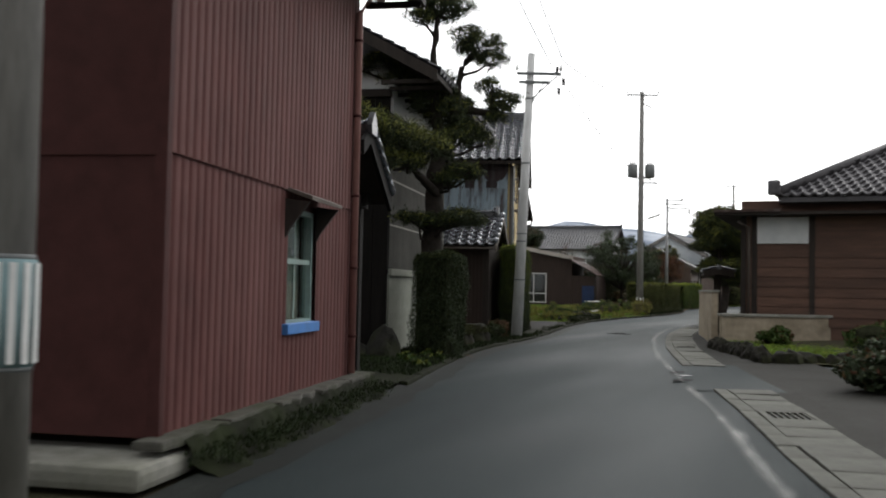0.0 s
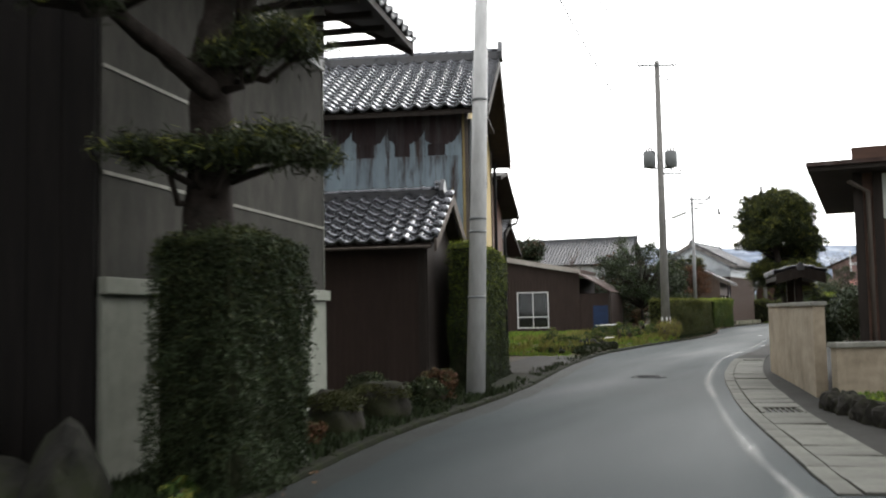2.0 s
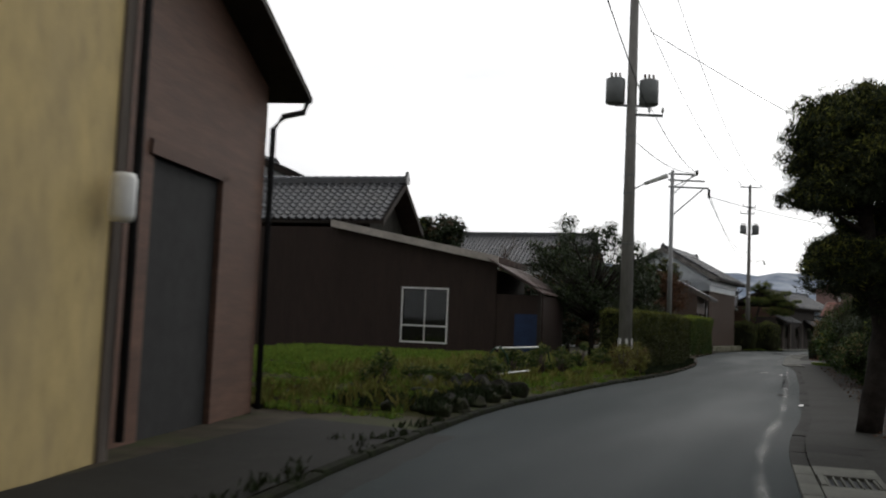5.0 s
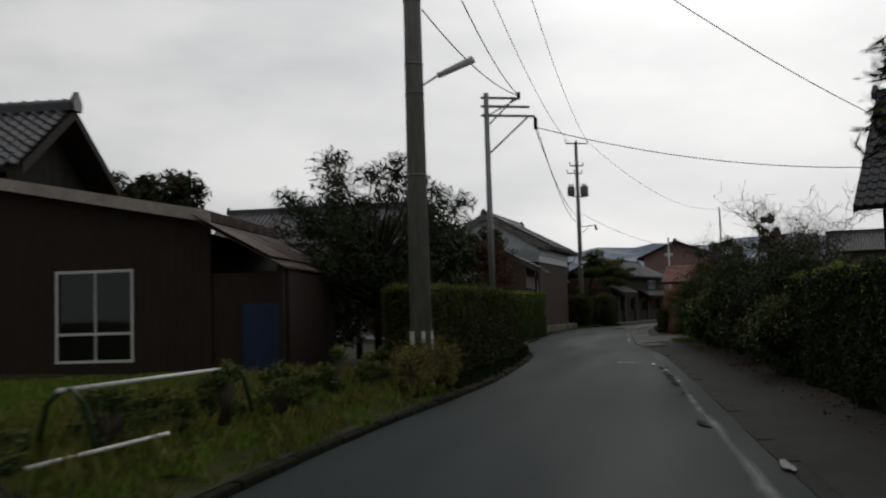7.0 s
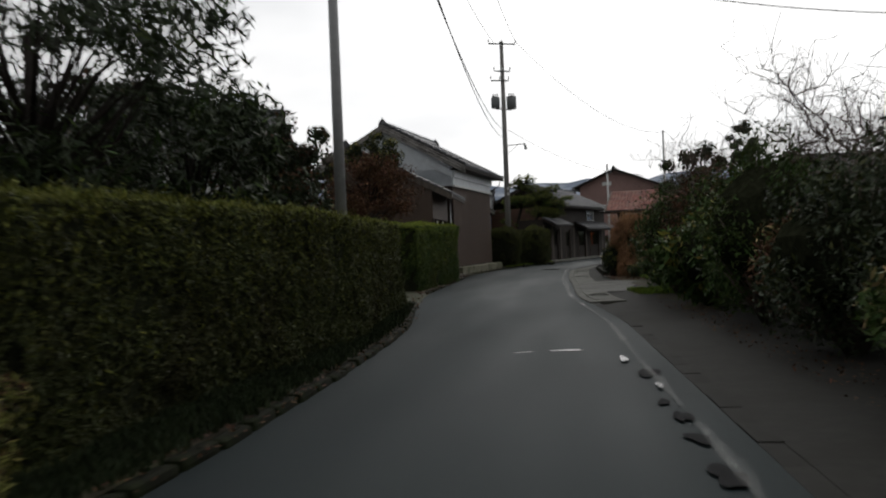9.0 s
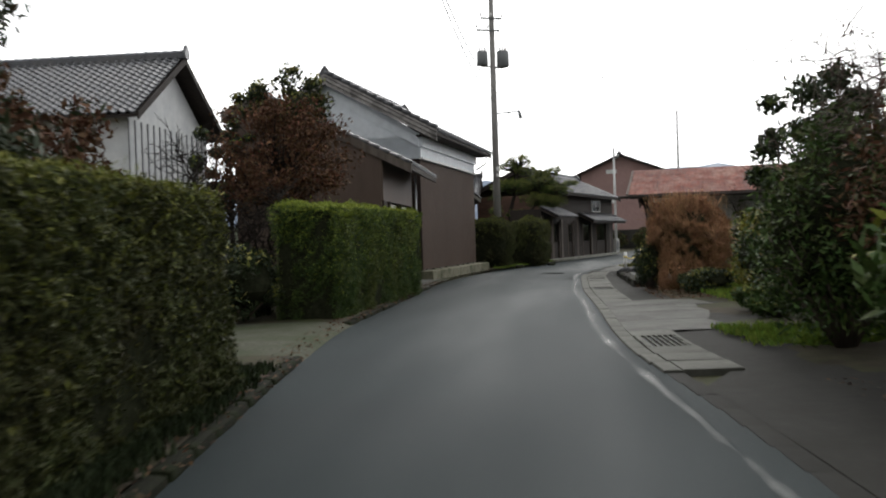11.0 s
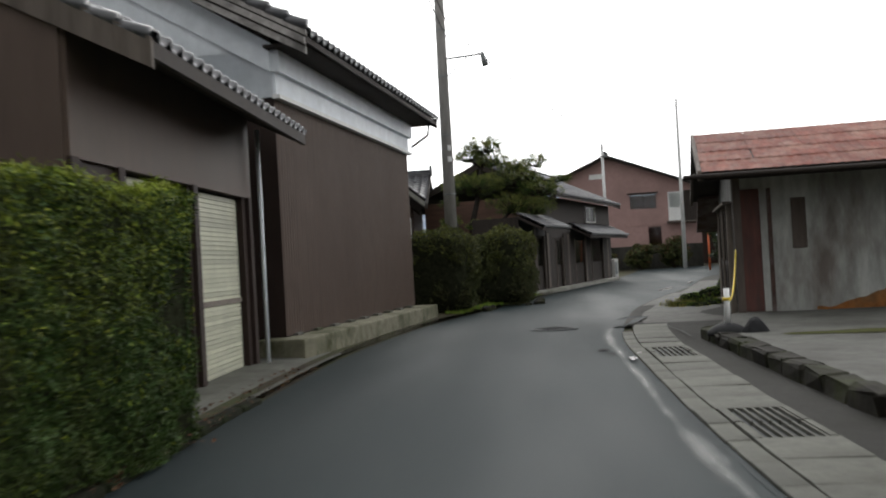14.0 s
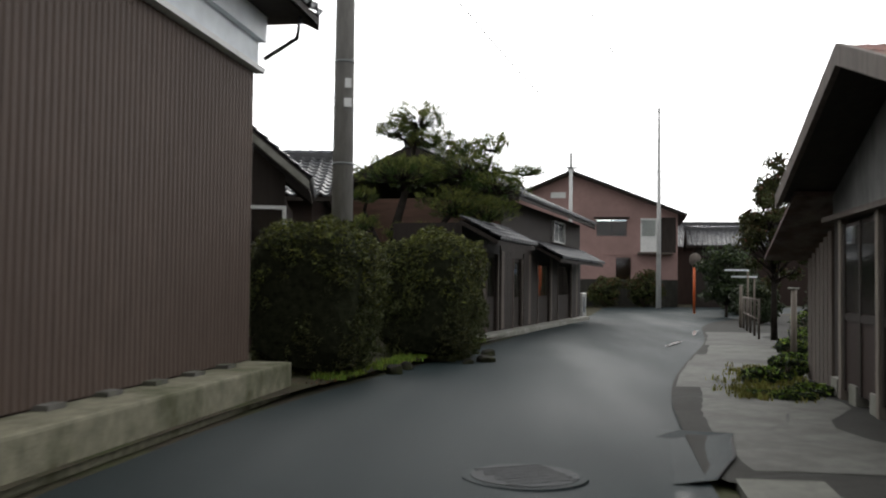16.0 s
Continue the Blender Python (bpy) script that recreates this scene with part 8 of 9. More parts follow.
part("casing", B(0, 0, 0.05, 0.8, 0.32, 0.95, 0.02), ALU, crate)
part("grille", B(0.1, -0.015, 0.2, 0.5, 0.0, 0.8), TRANSF, crate)
for x in (0.08, 0.66):
    part("foot", B(x, 0.02, 0, x + 0.08, 0.3, 0.05), BLACK, crate)
mirror = thing("road_mirror", 51.6, 114.0, 0, 0, "orange post with a round traffic mirror", "traffic mirror")
tube("post", [(0, 0, 0), (0, 0, 2.4)], 0.055, ORANGE, mirror, "orange post")
tube("mirror_back", [(0, -0.05, 2.45), (0, -0.1, 2.45)], 0.32, GREY_WOOD, mirror, seg=20)


# ---- right side, start: house with white panel ----
def right_house():
    ob = along("house", (7.8, 24.1), (14.2, 21.3), "dark timber house with a white plaster panel and tiled roof", "house")
    L = 7.0
    part("wall", B(0, 0, 0, L, 6.0, 3.7), BROWN_WOOD, ob)
    for k in range(8):
        part("board", B(0.1, -0.03, 0.5 + k * 0.25, L, 0.0, 0.73 + k * 0.25), BROWN_WOOD, ob)
    part("panel", B(0.4, -0.045, 2.6, 1.63, 0.0, 3.27), WHITE_PLASTER, ob, "white plaster panel")
    for x in (0.0, 0.27, 1.65, 4.0):
        part("post", B(x, -0.06, 0.3, x + 0.13, 0.0, 3.3), DARK_WOOD, ob)
    tube("downpipe", [(0.2, -0.12, 0.4), (0.2, -0.12, 3.0), (-0.05, -0.3, 3.15)], 0.035, GREY_WOOD, ob)
    part("eave_board", B(-0.6, -0.6, 3.3, L + 0.5, 6.5, 3.37), DARK_WOOD, ob)
    part("pent_roof", B(-0.62, -0.65, 3.37, 1.0, 6.55, 3.43), TIN_DARK, ob)
    # hipped main roof
    x0, x1, y0, y1, ze, zr, r0, r1, ym = 0.95, 9.5, -0.6, 6.6, 3.72, 5.6, 4.3, 6.3, 3.0
    verts = [(x0, y0, ze), (x1, y0, ze), (x1, y1, ze), (x0, y1, ze), (r0, ym, zr), (r1, ym, zr)]
    raw("roof", verts + [(x, y, z - 0.12) for x, y, z in verts[:4]], [(3, 0, 4), (2, 3, 4, 5), (1, 2, 5), (0, 1, 5, 4), (6, 7, 1, 0), (7, 8, 2, 1), (8, 9, 3, 2), (9, 6, 0, 3), (9, 8, 7, 6)], TILE_DULL, ob)
    hip_tiles(ob, x0, x1, (y0 - 0.03, ze + 0.02), (ym, zr + 0.02), r0 - x0, x1 - r1)
    TF.append(pose(0, 0, 0, 0, 0, -90))
    hip_tiles(ob, -y1, -y0, (x0 - 0.03, ze + 0.02), (r0, zr + 0.02), y1 - ym, ym - y0)
    TF.pop()
    tube("hip_roll", [(x0 - 0.05, y0 - 0.05, ze + 0.12), (r0, ym, zr + 0.12)], 0.12, TILE_DULL, ob)
    tube("hip_roll", [(x1, y0, ze + 0.1), (r1, ym, zr + 0.12)], 0.12, TILE_DULL, ob)
    tube("ridge", [(r0, ym, zr + 0.12), (r1, ym, zr + 0.12)], 0.14, TILE_DULL, ob)
    part("hip_end", B(x0 - 0.25, y0 - 0.25, ze + 0.05, x0 + 0.05, y0 + 0.05, ze + 0.42, 0.06), TILE_DULL, ob)
    return ob


right_house()
low = along("garden_wall", (6.95, 22.9), (12.8, 23.6), "low concrete garden wall with a pale coping", "wall", "", "structure")
part("wall", B(0, 0, 0, 5.9, 0.15, 0.74), TAN_WALL, low)
part("coping", B(-0.03, -0.05, 0.74, 5.95, 0.2, 0.81, 0.01), PALE_CONC, low)
rw = along("block_wall", (6.84, 23.4), (8.15, 29.2), "weathered tan rendered wall along the pavement", "wall", "", "structure")
part("wall", B(0, -0.16, 0, 5.9, 0.0, 1.32), TAN_WALL, rw)
part("coping", B(-0.03, -0.19, 1.32, 5.93, 0.03, 1.38, 0.01), PALE_CONC, rw)
gate_roof = along("wall_gate", (8.0, 28.6), (8.6, 31.0), "small tiled gate roof over dark posts", "gate")
for x in (0.1, 1.6):
    part("post", B(x, -0.62, 0, x + 0.14, -0.48, 1.9), DARK_WOOD, gate_roof)
gable_roof(gate_roof, -0.3, 2.1, -1.0, -0.1, 1.92, 2.04, ridge=False)
ridge_cap(gate_roof, -0.3, 2.1, -0.55, 2.02, 0.4)
rows = [[(6.3, 17.2, 0.02), (10.3, 17.5, 0.05)], [(6.45, 18.0, 0.1), (10.5, 18.3, 0.2)], [(6.7, 22.4, 0.14), (12.8, 23.0, 0.3)]]
strip("moss_bed", rows, SOIL, "mossy planting bed edged with stones", "garden bed")
pts = np.array([[rng.uniform(6.6, 11.5), rng.uniform(17.7, 22.5), 0.12] for _ in range(1100)])
tufts("moss", pts, GRASS, "bright moss and short grass in the bed", 16, 0.06, 10, 0.02)
for i in range(30):
    k = i / 29
    x, y = 6.15 + 0.35 * k + rng.uniform(-0.05, 0.05), 17.4 + 4.6 * k
    s = rng.uniform(0.14, 0.2)
    rock("border_stone", x, y, 0.05, s * 1.1, s * 0.95, s * rng.uniform(1.1, 1.5), 200 + i, "dark mossy stone in a rough low border", material=DARK_STONE, group="border stones")
for i in range(14):
    k = i / 13
    s = rng.uniform(0.15, 0.22)
    rock("border_stone", 6.4 + 3.2 * k, 17.4 + 0.3 * k + rng.uniform(-0.1, 0.1), 0.05, s * 1.1, s, s * 1.2, 240 + i, "dark mossy stone in a rough low border", material=DARK_STONE, group="border stones")
for i, (x, y, r, h) in enumerate(((5.9, 12.4, 0.6, 0.6), (6.6, 13.0, 0.8, 0.8), (6.4, 11.0, 0.7, 0.7), (7.6, 12.0, 0.9, 0.9), (8.5, 17.5, 0.5, 0.55), (7.8, 21.6, 0.45, 0.6), (9.6, 20.5, 0.7, 0.8))):
    bush("low_shrub", x, y, (r, r), h, "low leafy shrub beside the gutter", 140 + i, DARK_LEAF if i < 4 else HEDGE_LEAF, BROWN_LEAF, 4200, 0.045, 0.02, 22, group="roadside shrubs")

# round tree and pine on the right
crown_pads = [(-0.42, 0.0, 2.42, 0.42, 0.4, 0.2), (-0.6, -0.1, 2.2, 0.36, 0.36, 0.16), (0.45, -0.4, 2.3, 0.7, 0.7, 0.35), (0.3, 0.7, 2.5, 0.7, 0.6, 0.35), (0.2, 0.0, 2.0, 0.6, 0.6, 0.3), (0.65, 0.4, 2.8, 0.6, 0.6, 0.4), (0.8, 1.0, 2.7, 0.6, 0.6, 0.4), (0.25, 0.6, 2.85, 0.45, 0.45, 0.3), (0.9, 0.1, 3.1, 0.5, 0.5, 0.4), (0.3, 1.0, 2.1, 0.7, 0.6, 0.35), (0.0, 0.9, 2.4, 0.5, 0.5, 0.3), (0.6, 0.2, 1.75, 0.6, 0.6, 0.3)]
for k in range(10):
    w = 2 * math.pi * k / 10
    crown_pads.append((0.62 * math.cos(w), 0.62 * math.sin(w), 3.28 + 0.2 * (k % 3), 0.55, 0.55, 0.48))
for k in range(7):
    w = 2 * math.pi * k / 7 + 0.3
    crown_pads.append((0.5 * math.cos(w), 0.5 * math.sin(w), 3.95 + 0.15 * (k % 2), 0.6, 0.6, 0.5))
crown_pads += [(0.0, 0.0, 4.25, 0.8, 0.8, 0.5), (-0.92, 0.05, 3.12, 0.3, 0.3, 0.16), (-0.75, -0.3, 3.05, 0.3, 0.3, 0.14)]
cloud_pine("pine_tree", 11.35, 37.6, [(0, 0, 0), (0.25, 0.1, 1.4), (-0.1, 0, 3.0), (0.05, 0, 4.4)], [0.17, 0.15, 0.1, 0.04],
           crown_pads, "large dark pine clipped to a rounded crown", 62, 5200, 0.055, 0.25)


for i in range(4):
    p = right(39.8 + 1.5 * i, 3.2 + 0.3 * (i % 2))
    bush("overgrown_shrub", p[0], p[1], (0.95, 0.95), 1.9 + 0.25 * (i % 2), "dark dense shrub under the rounded pine", 430 + i, DARK_LEAF, HEDGE_DARK, 8000, 0.045, 0.02, 40, aspect=0.35, fresh=0.3, group="verge shrubs")


# dark house, half seen
back_house("house", (23.4, 56.4), (26.8, 50.85), 3.86, 3.65, 6.75, "dark timber house with a steep tiled gable", DARK_WOOD)
hedge("hedge", right(43.2, 1.75), right(50.2, 1.95), 0.9, 1.7, "dark overgrown hedge beside the pavement", 27, 3000, 0.034, 0.1, side=-1, group="right hedges", body=HEDGE_DARK)
for i in range(10):
    y = 50.6 + i * 1.65
    p = right(y, 2.1 + 0.5 * (i % 2))
    h = 1.5 + 0.5 * ((i * 5) % 3) + 0.07 * i
    m = (HEDGE_LEAF, DARK_LEAF, DARK_LEAF, BROWN_LEAF)[i % 4]
    bamboo = i in (5, 6)
    bush("overgrown_shrub", p[0], p[1], (1.15, 1.15), h, "yellow-green bamboo grass over the verge" if bamboo else "overgrown dark shrub leaning over the verge", 150 + i, HEDGE_LEAF if bamboo else m, YEL_LEAF if bamboo else OLIVE_LEAF if i % 3 else DRY_LEAF, 5000 if bamboo else 9000, 0.1 if bamboo else 0.045, 0.02, 40, aspect=0.3, fresh=0.3, group="verge shrubs", droop=0.3)
for i, (x, y, h, s) in enumerate(((21.9, 56.2, 4.6, 2.0), (23.6, 59.0, 4.6, 1.9), (24.6, 62.0, 5.2, 1.9), (22.6, 63.5, 4.2, 1.5))):
    bare_tree("bare_tree", x, y, h, s, "bare winter tree behind the shrubs", 170 + i, TWIG, 12, 9, 7, 0.05, thick=0.9)
leafy_tree("evergreen_tree", 25.4, 67.0, 3.8, 1.2, 0.8, "dark evergreen at the end of the shrubs", 63, DARK_LEAF, HEDGE_LEAF, 9000, 0.06, 40, 0.08, 0.4)

# russet bush and shrubs by the tin shed
clipped_block("russet_bush", 26.95, 73.6, 0.76, 0.78, 2.1, -20, 181, "rounded russet bush of fine bare twigs", 60000, 0.075, body=ORANGE_TWIG, top=DRY_BROWN, aspect=0.06, fresh=0.3, droop=-1.2, ex=2.8, inner=0.78, lump=2.4)
rng = np.random.default_rng(19)
spray = [limb(rng, (26.9 + rng.uniform(-0.6, 0.6), 73.6 + rng.uniform(-0.6, 0.6), 1.4), (rng.normal() * 0.25, rng.normal() * 0.25, 1.0), rng.uniform(0.6, 0.9), 0.005, 4, 0.2) for _ in range(420)]
tagged(tubes("twig_spray", spray, ORANGE_TWIG, None, seg=3), "thin upright russet twigs", "twigs", "", "stuff")
for i, (x, y, r, h, m) in enumerate(((27.8, 72.2, 0.8, 1.3, DARK_LEAF), (27.2, 70.6, 0.9, 1.1, HEDGE_LEAF), (26.4, 69.9, 0.8, 1.75, YEL_LEAF), (24.6, 67.4, 0.5, 0.55, HEDGE_LEAF), (24.1, 66.4, 0.45, 0.5, HEDGE_LEAF), (25.3, 68.2, 0.5, 0.4, DARK_LEAF), (26.2, 71.6, 0.6, 0.55, DARK_LEAF), (28.4, 69.4, 1.1, 1.9, YEL_GRASS), (26.2, 73.95, 0.4, 1.25, DARK_LEAF), (28.4, 74.4, 0.7, 0.9, HEDGE_LEAF))):
    bush("garden_shrub", x, y, (r, r), h, "mixed winter garden shrub", 185 + i, m, YEL_GRASS, 5000, 0.04, 0.03, 30, aspect=0.35, fresh=0.35, group="yard shrubs")
leafy_tree("evergreen_tree", 31.6, 72.2, 4.6, 1.3, 1.0, "tall evergreen at the garden edge", 64, DARK_LEAF, BROWN_LEAF, 9000, 0.06, 40, 0.08, 0.4)
leafy_tree("evergreen_tree", 32.4, 75.4, 5.9, 0.8, 0.5, "tall narrow evergreen in the yard", 69, DARK_LEAF, BROWN_LEAF, 14000, 0.055, 70, 0.09, 0.4, 0.9)
bare_tree("bare_tree", 30.4, 76.0, 2.9, 1.2, "bare brown garden tree", 65, BARK, 9, 6, 5, 0.06)
back_house("house", (60.0, 111.0), (70.0, 105.0), 7.0, 5.6, 7.5, "far house with a weathered roof", GREY_WOOD)


# ---- shed with the rusted tin roof ----
def tin_shed():
    c, s = 0.848, -0.53
    a = (31.6, 83.75)
    b = (a[0] + 7 * c, a[1] + 7 * s)
    ob = along("tin_shed", a, b, "old tin-clad shed with a rusted red roof", "shed")
    L, D, R, E, F0 = 7.0, 4.35, 1.43, -1.55, 4.7
    zr, ze, zf = 3.47, 2.53, 2.4
    corrugated("front_wall", TIN_GREY, ob, 0.1, L, 0.05, 2.95, 0.0, 0.32, 0.012)
    part("wall", B(0.03, 0.03, 0, L - 0.03, D, 2.2), GREY_WOOD, ob)
    part("wall", B(0.03, 0.03, 2.2, L - 0.03, 0.1, 2.95), GREY_WOOD, ob)
    part("door", B(0.1, -0.05, 0.1, 0.42, -0.015, 2.3), RUST_DOOR, ob, "rusted dark red door")
    part("door_strip", B(0.425, -0.045, 0.1, 0.54, -0.015, 2.3), TIN_GREY, ob, "ragged grey strip")
    part("door_strip", B(0.545, -0.045, 0.1, 0.62, -0.015, 2.3), TIN_DARK, ob, "dark rusted strip")
    part("patch_panel", B(0.95, -0.025, 1.2, 1.2, -0.014, 2.1), GREY_WOOD, ob, "dark rusted patch panel")
    bm = bmesh.new()
    low = [bm.verts.new((1.3 + 0.1 * i, -0.02, 0.06)) for i in range(40)]
    top = [bm.verts.new((1.3 + 0.1 * i, -0.02, 0.1 + 0.42 * min(1.0, i / 14) + 0.12 * noise.noise(Vector((i * 0.31, 1.7, 0))) + 0.08 * noise.noise(Vector((i * 1.3, 5.0, 0))))) for i in range(40)]
    for i in range(39):
        bm.faces.new((low[i], low[i + 1], top[i + 1], top[i]))
    part("rust_bloom", bm, ORANGE_RUST, ob, "rust-orange bloom along the wall foot")
    part("corner_post", B(-0.03, -0.06, 0, 0.1, 0.06, 3.0), GREY_WOOD, ob)
    part("eave_beam", B(-0.55, E + 0.12, ze - 0.12, L, E + 0.22, ze - 0.02), DARK_WOOD, ob)
    TF.append(pose(0, D, 0, 0, 0, -90))
    for k in range(14):
        part("board", B(k * 0.31, -0.035, 0.25, k * 0.31 + 0.298, 0.0, 2.1), DARK_WOOD, ob)
    part("gable", prism(bmesh.new(), [(0, 2.1), (D, 2.1), (D, 2.95), (D - R, 3.35), (0, 2.4)], -0.05, 0.05), GABLE_MORTAR, ob, "stained grey rendered gable")
    part("ledge", B(0.1, -0.2, 2.06, D - 0.3, -0.03, 2.12), GREY_WOOD, ob)
    for x0 in (0.75, 2.3):
        d = part("sliding_door", B(x0, -0.09, 0.15, x0 + 1.45, -0.04, 2.0), BROWN_DARK, ob, "dark red-brown sliding door")
        part("stile", B(x0, -0.11, 0.15, x0 + 0.08, -0.09, 2.0), DARK_WOOD, d)
        part("stile", B(x0 + 0.69, -0.11, 0.15, x0 + 0.76, -0.09, 2.0), DARK_WOOD, d)
        part("mid_rail", B(x0 + 0.08, -0.105, 0.92, x0 + 1.37, -0.09, 1.0), DARK_WOOD, d)
        for k in range(2):
            part("pane", B(x0 + 0.1 + k * 0.67, -0.1, 1.02, x0 + 0.67 + k * 0.67, -0.092, 1.96), GLASS, d, "dusty glass pane")
        part("stile", B(x0 + 1.37, -0.11, 0.15, x0 + 1.45, -0.09, 2.0), DARK_WOOD, d)
    part("post", B(2.2, -0.14, 0, 2.3, -0.02, 2.1), WOOD_POST, ob)
    part("post", B(0.62, -0.13, 0, 0.74, -0.02, 2.1), WOOD_POST, ob)
    part("post", B(3.78, -0.13, 0, 3.92, -0.02, 2.1), WOOD_POST, ob)
    for k in range(5):
        part("footing", B(0.2 + k * 0.85, -0.12, 0, 0.5 + k * 0.85, 0.05, 0.24), PALE_CONC, ob)
    TF.pop()
    roof_slab(ob, -0.6, L + 0.3, (E, ze), (R, zr), 0.05)
    roof_slab(ob, -0.6, L + 0.3, (F0, zf), (R, zr), 0.05)
    for r in range(4):
        for k in range(9):
            w = (R - E) / 4
            y0, y1 = E - 0.03 + r * w, E + (r + 1) * w + 0.04
            sl = (zr - ze) / (R - E)
            z0, z1 = ze + 0.01 + (y0 - E) * sl, ze + 0.01 + (y1 - E) * sl
            x0 = -0.6 + k * 0.9 + random.uniform(-0.03, 0.03)
            bm = bmesh.new()
            m = 12
            g = [[bm.verts.new((x0 + 0.92 * i / m, y, z + 0.012 * (i % 2) + 0.006 * r)) for i in range(m + 1)] for y, z in ((y0, z0 + 0.012), (y1, z1 + 0.006))]
            for i in range(m):
                bm.faces.new((g[0][i], g[0][i + 1], g[1][i + 1], g[1][i]))
            part("tin_sheet", bm, TIN, ob)
    bm = bmesh.new()
    for ye, zz in ((E - 0.04, ze), (F0, zf)):
        pts = [(x, y, z) for x in (-0.66, -0.6) for y, z in ((ye, zz - 0.13), (ye, zz + 0.04), (R, zr + 0.06), (R, zr - 0.14))]
        v = [bm.verts.new(p) for p in pts]
        for q in ((0, 1, 2, 3), (7, 6, 5, 4), (0, 4, 5, 1), (1, 5, 6, 2), (2, 6, 7, 3), (3, 7, 4, 0)):
            bm.faces.new([v[i] for i in q])
    bmesh.ops.recalc_face_normals(bm, faces=bm.faces)
    part("bargeboard", bm, GREY_WOOD, ob)
    roof_slab(ob, -0.5, 3.0, (6.6, 1.72), (4.3, 2.45), 0.05, TIN_DARK, "lean_to_roof")
    for k in range(6):
        part("lean_to_board", B(-0.05, 4.42 + k * 0.24, 0.05, 0.0, 4.63 + k * 0.24, 1.98 - 0.06 * k), GREY_WOOD, ob)
    tube("gutter", [(-0.9, E - 0.08, ze - 0.06), (L, E - 0.08, ze - 0.08)], 0.04, DARK_WOOD, ob)
    return ob


tin_shed()
yard = strip("yard_slab", [[(26.55, 75.0, 0.15), (29.5, 72.8, 0.15), (33.0, 70.5, 0.15)], [(27.6, 77.6, 0.16), (31.0, 75.4, 0.16), (35.5, 72.6, 0.16)], [(28.9, 80.7, 0.16), (32.4, 78.4, 0.16), (37.5, 75.2, 0.16)], [(31.2, 83.4, 0.12), (34.0, 81.6, 0.14), (39.0, 78.2, 0.14)]], CRACKED, "raised damp concrete yard before the shed", "yard")
kb = along("yard_kerb", (26.35, 74.8), (28.95, 80.85), "dark broken stone kerb of the yard", "kerb", "", "structure")
for k in range(11):
    j = random.uniform(-0.03, 0.03)
    bm = B(k * 0.6, -0.14 + 0.4 * j, -0.03, k * 0.6 + 0.597, 0.1, 0.18 + 0.4 * j, 0.035)
    for v in bm.verts:
        v.co += Vector((random.uniform(-0.02, 0.02), random.uniform(-0.025, 0.025), random.uniform(-0.02, 0.02)))
    part("kerb_block", bm, DARK_STONE, kb)
puddle("moss_patch", 29.85, 78.75, 0.7, 0.34, -32, MOSS_PATCH, 88, "olive moss patch on the yard concrete", "moss", 0.168)
post = thing("chain_post", 28.75, 80.1, 0.12, 0, "white post in a black rubber base with yellow chain", "post")
tube("base", [(0, 0, 0), (0, 0, 0.05), (0.0, 0, 0.12), (0, 0, 0.16)], [0.28, 0.27, 0.18, 0.08], BLACK, post, seg=14)
tube("shaft", [(0, 0, 0.12), (0.01, 0, 0.62)], 0.04, WHITE_PAINT, post)
tube("wrap", [(0, 0, 0.46), (0, 0, 0.5)], 0.055, YEL_PLASTIC, post)
tube("chain", [(2.35 * k / 20, 3.0 * k / 20, 0.48 + 0.62 * k / 20 - 1.25 * (k / 20) * (1 - k / 20)) for k in range(21)], 0.013, YEL_PLASTIC, post, "yellow plastic chain")
rock("yard_stone", 29.0, 79.85, 0.12, 0.22, 0.2, 0.2, 77, "round black stone beside a post", material=BLACK)
for i, (x, y, r, h) in enumerate(((32.5, 87.4, 0.24, 0.09), (32.7, 87.1, 0.26, 0.12), (33.2, 87.4, 0.3, 0.15), (33.5, 88.5, 0.34, 0.24), (34.2, 88.9, 0.3, 0.32), (35.2, 90.0, 0.3, 0.3), (36.4, 91.2, 0.35, 0.45), (38.1, 92.6, 0.45, 0.6), (39.6, 94.2, 0.5, 0.8))):
    bush("weed_clump", x + 0.25, y, (r, r), h, "green weeds at the shed corner", 240 + i, HEDGE_DARK, GRASS, 2600, 0.03, 0.01, 24, core=False, fresh=0.5, group="shed weeds")
leafy_tree("evergreen_tree", 40.6, 96.2, 4.8, 0.9, 1.0, "evergreen tree beyond the shed", 66, OLIVE_LEAF, BROWN_LEAF, 12000, 0.05, 60, 0.08, 0.4, 0.95)
leafy_tree("evergreen_tree", 50.2, 110.0, 3.3, 1.2, 0.1, "dark garden tree near the bend", 67, DARK_LEAF, HEDGE_LEAF, 14000, 0.07, 60, 0.08, 0.4, 1.1)
for i, (x, y, r, h) in enumerate(((48.6, 107.0, 0.9, 1.6), (52.4, 112.6, 1.1, 2.2), (54.6, 115.5, 1.1, 2.0), (57.5, 118.6, 1.2, 2.4), (46.6, 104.3, 0.8, 1.3))):
    bush("garden_shrub", x + 0.5, y, (r, r), h, "dark evergreen shrub along the bend", 270 + i, DARK_LEAF, HEDGE_DARK, 6000, 0.06, 0.02, 36, aspect=0.4, fresh=0.3, group="bend shrubs")
leafy_tree("evergreen_tree", 42.6, 95.4, 3.6, 1.2, 0.1, "dark evergreen shrub tree beside the pipe fence", 68, DARK_LEAF, HEDGE_DARK, 14000, 0.05, 60, 0.07, 0.4, 1.2)
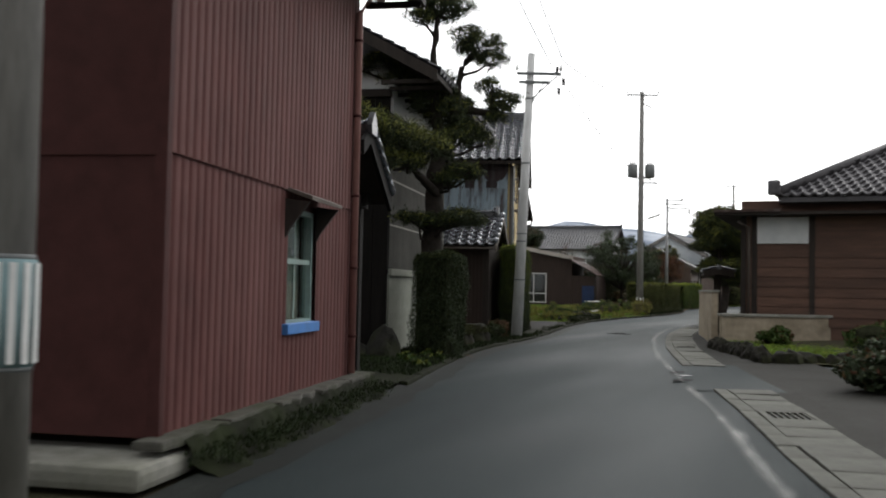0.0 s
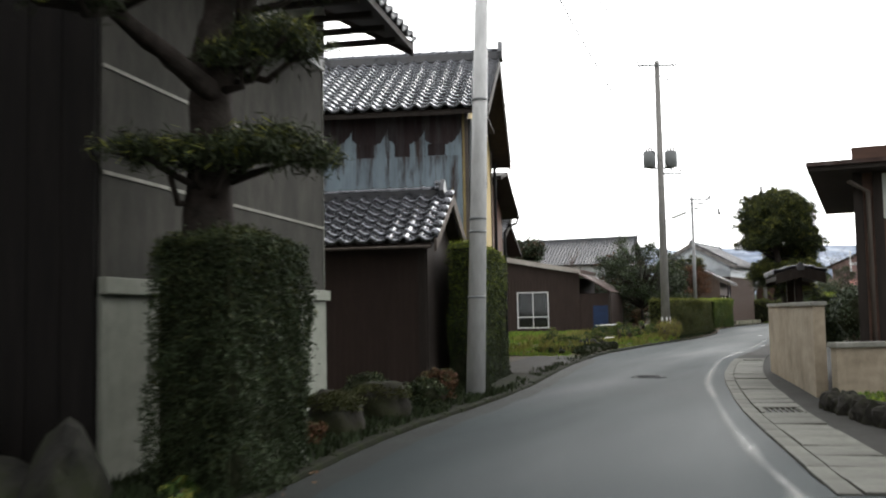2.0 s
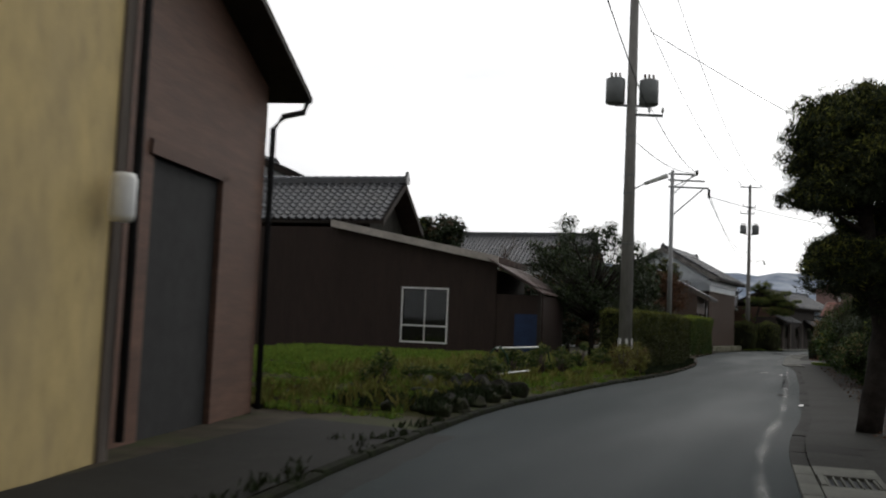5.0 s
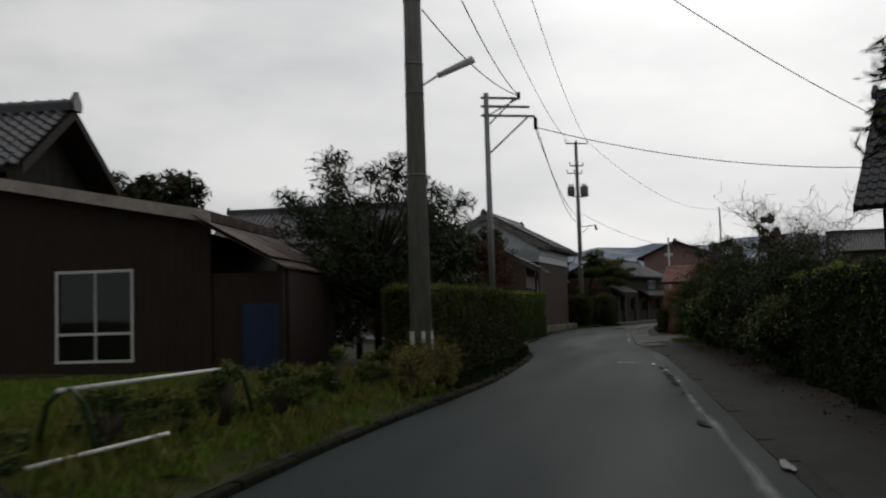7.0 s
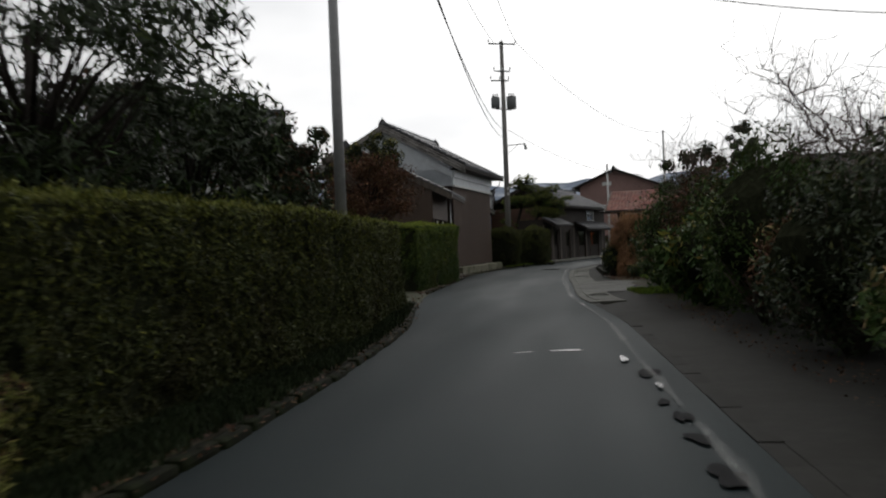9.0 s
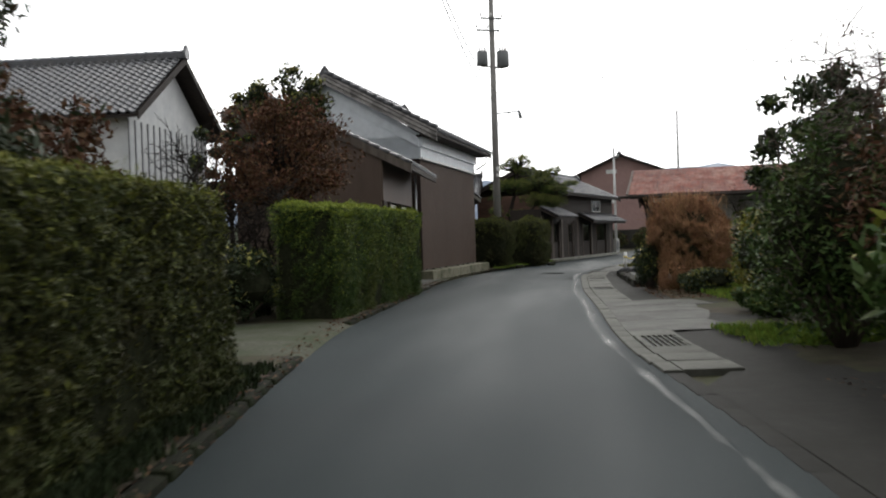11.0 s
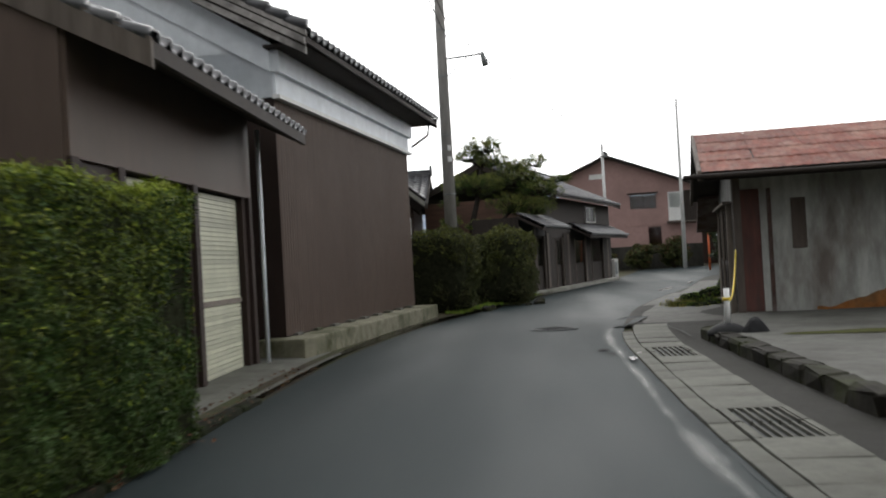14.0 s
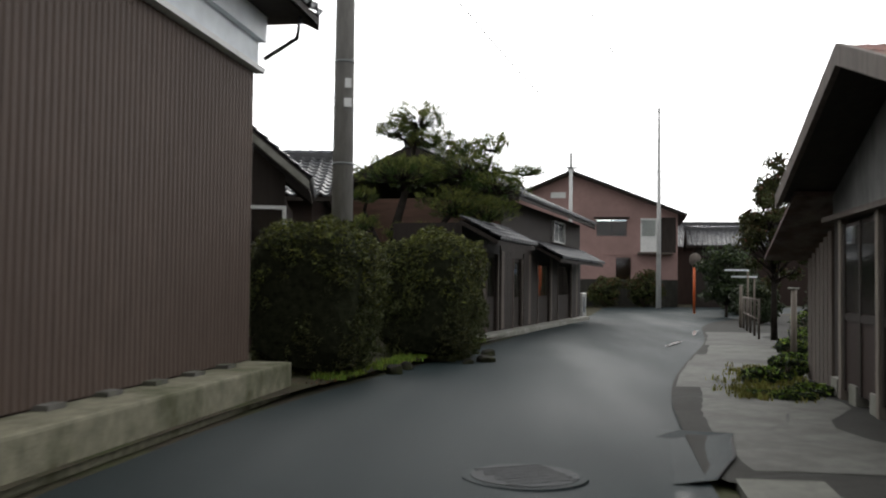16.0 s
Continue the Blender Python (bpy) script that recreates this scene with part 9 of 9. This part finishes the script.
for i in range(5):
    p = right(92.5 + 1.7 * i, 3.3 + 0.3 * (i % 2))
    bush("garden_shrub", p[0], p[1], (0.8, 0.8), 1.5 + 0.25 * (i % 3), "dark leafy shrub behind the pipe fence", 410 + i, DARK_LEAF, OLIVE_LEAF, 6000, 0.05, 0.02, 34, aspect=0.4, fresh=0.3, group="fence shrubs")
q = np.array([[32.6 + 2.6 * k + rng.normal() * 0.22, 87.2 + 3.2 * k + rng.normal() * 0.22, 0.03] for k in rng.uniform(0, 1, 190)])
tufts("shed_grass", q, YEL_GRASS, "bright weeds at the corner of the pavement", 20, 0.07, 10, 0.01)
for x, y, h in ((36.1, 90.6, 1.25), (44.3, 101.9, 1.3)):
    stake = thing("stake", x, y, 0, 0, "weathered pale post beside the pavement", "post", "pavement posts")
    tube("shaft", [(0, 0, 0), (0.01, 0, h)], [0.05, 0.045], WOOD_POST, stake, seg=8)
    part("cap", B(-0.06, -0.06, h, 0.07, 0.06, h + 0.03, 0.008), PALE_CONC, stake)
for z, dx in ((1.55, 0.0), (1.75, 0.25)):
    shelf = thing("canopy_edge", 44.6 - dx, 102.1, z, -30, "narrow white metal canopy edge", "canopy", "canopy edges")
    part("edge", B(-0.38, -0.08, 0, 0.38, 0.08, 0.05, 0.01), WHITE_METAL, shelf)
    tube("post", [(0.3, 0, -z), (0.3, 0, 0)], 0.03, WOOD_POST, shelf)
fence = along("pipe_fence", (40.5, 96.6), (44.3, 101.8), "grey pipe fence beside the pavement", "fence")
for k in range(5):
    tube("post", [(k * 1.5, 0, 0), (k * 1.5, 0, 1.0)], 0.03, GREY_WOOD, fence)
tube("rail", [(0, 0, 0.95), (6.0, 0, 0.95)], 0.025, GREY_WOOD, fence)
tube("rail", [(0, 0, 0.5), (6.0, 0, 0.5)], 0.025, GREY_WOOD, fence)


# leaf litter, moss and stray grass along the edges
litter = thing("leaf_litter", 0, 0, 0, 0, "brown fallen leaves along the kerb and garden", "leaf litter", "", "stuff")
q = [[*left(rng.uniform(50, 81), rng.uniform(-0.1, 0.35)), 0.08] for _ in range(1500)] + [[*right(rng.uniform(71, 79), rng.uniform(1.2, 2.6)), 0.07] for _ in range(2600)] + [[*left(rng.uniform(89.5, 98), rng.uniform(0.0, 0.6)), 0.07] for _ in range(500)] + [[*right(rng.uniform(36, 62), rng.uniform(1.2, 1.9)), 0.05] for _ in range(1500)]
leaf_mesh("fallen_leaves", np.array(q), np.tile((0, 0, 1.0), (len(q), 1)), 0.022, BROWN_LEAF, litter, rng, 0.5, 0.75)
q = [[*right(rng.uniform(64, 66), rng.uniform(1.3, 3.5)), 0.06] for _ in range(500)] + [[*right(rng.uniform(69.5, 74), rng.uniform(2.2, 4.2)), 0.1] for _ in range(700)] + [[*left(rng.uniform(66, 69.5), rng.uniform(2.6, 4.6)), 0.04] for _ in range(500)] + [[*left(rng.uniform(90, 97), rng.uniform(0.05, 0.5)), 0.06] for _ in range(220)]
tufts("stray_grass", np.array(q), GRASS, "short stray grass at the verges", 17, 0.07, 9, 0.01)


# ---- distance: woods and snowy hills ----
def ridge_line(name, dist, az0, az1, base, amp, seed, material, label, steps=160, rough=1.0):
    rng = np.random.default_rng(seed)
    ph = rng.uniform(0, 6.28, 8)
    rows = []
    for i in range(steps + 1):
        az = radians(az0 + (az1 - az0) * i / steps)
        h = base + amp * sum(math.sin(az * f * rough + ph[k]) / (k + 1.2) for k, f in enumerate((5, 11, 17, 29, 47, 83, 131, 211)))
        x, y = dist * math.sin(az), dist * math.cos(az)
        rows.append([(x, y, -5), (x * 1.1, y * 1.1, h * 0.5 + amp * 0.2 * math.sin(i * 1.3)), (x * 1.25, y * 1.25, max(5, h))])
    ob = strip(name, rows, material, label, "hills", "structure", smooth=True)
    return ob


ridge_line("hills", 2400, -70, 110, 178, 26, 3, MOUNTAIN, "distant hills tinted blue for haze, with patches of snow")
ridge_line("far_woods", 420, -80, 120, 9, 3.0, 4, WOODS, "low line of far woods", 260, 3.0)
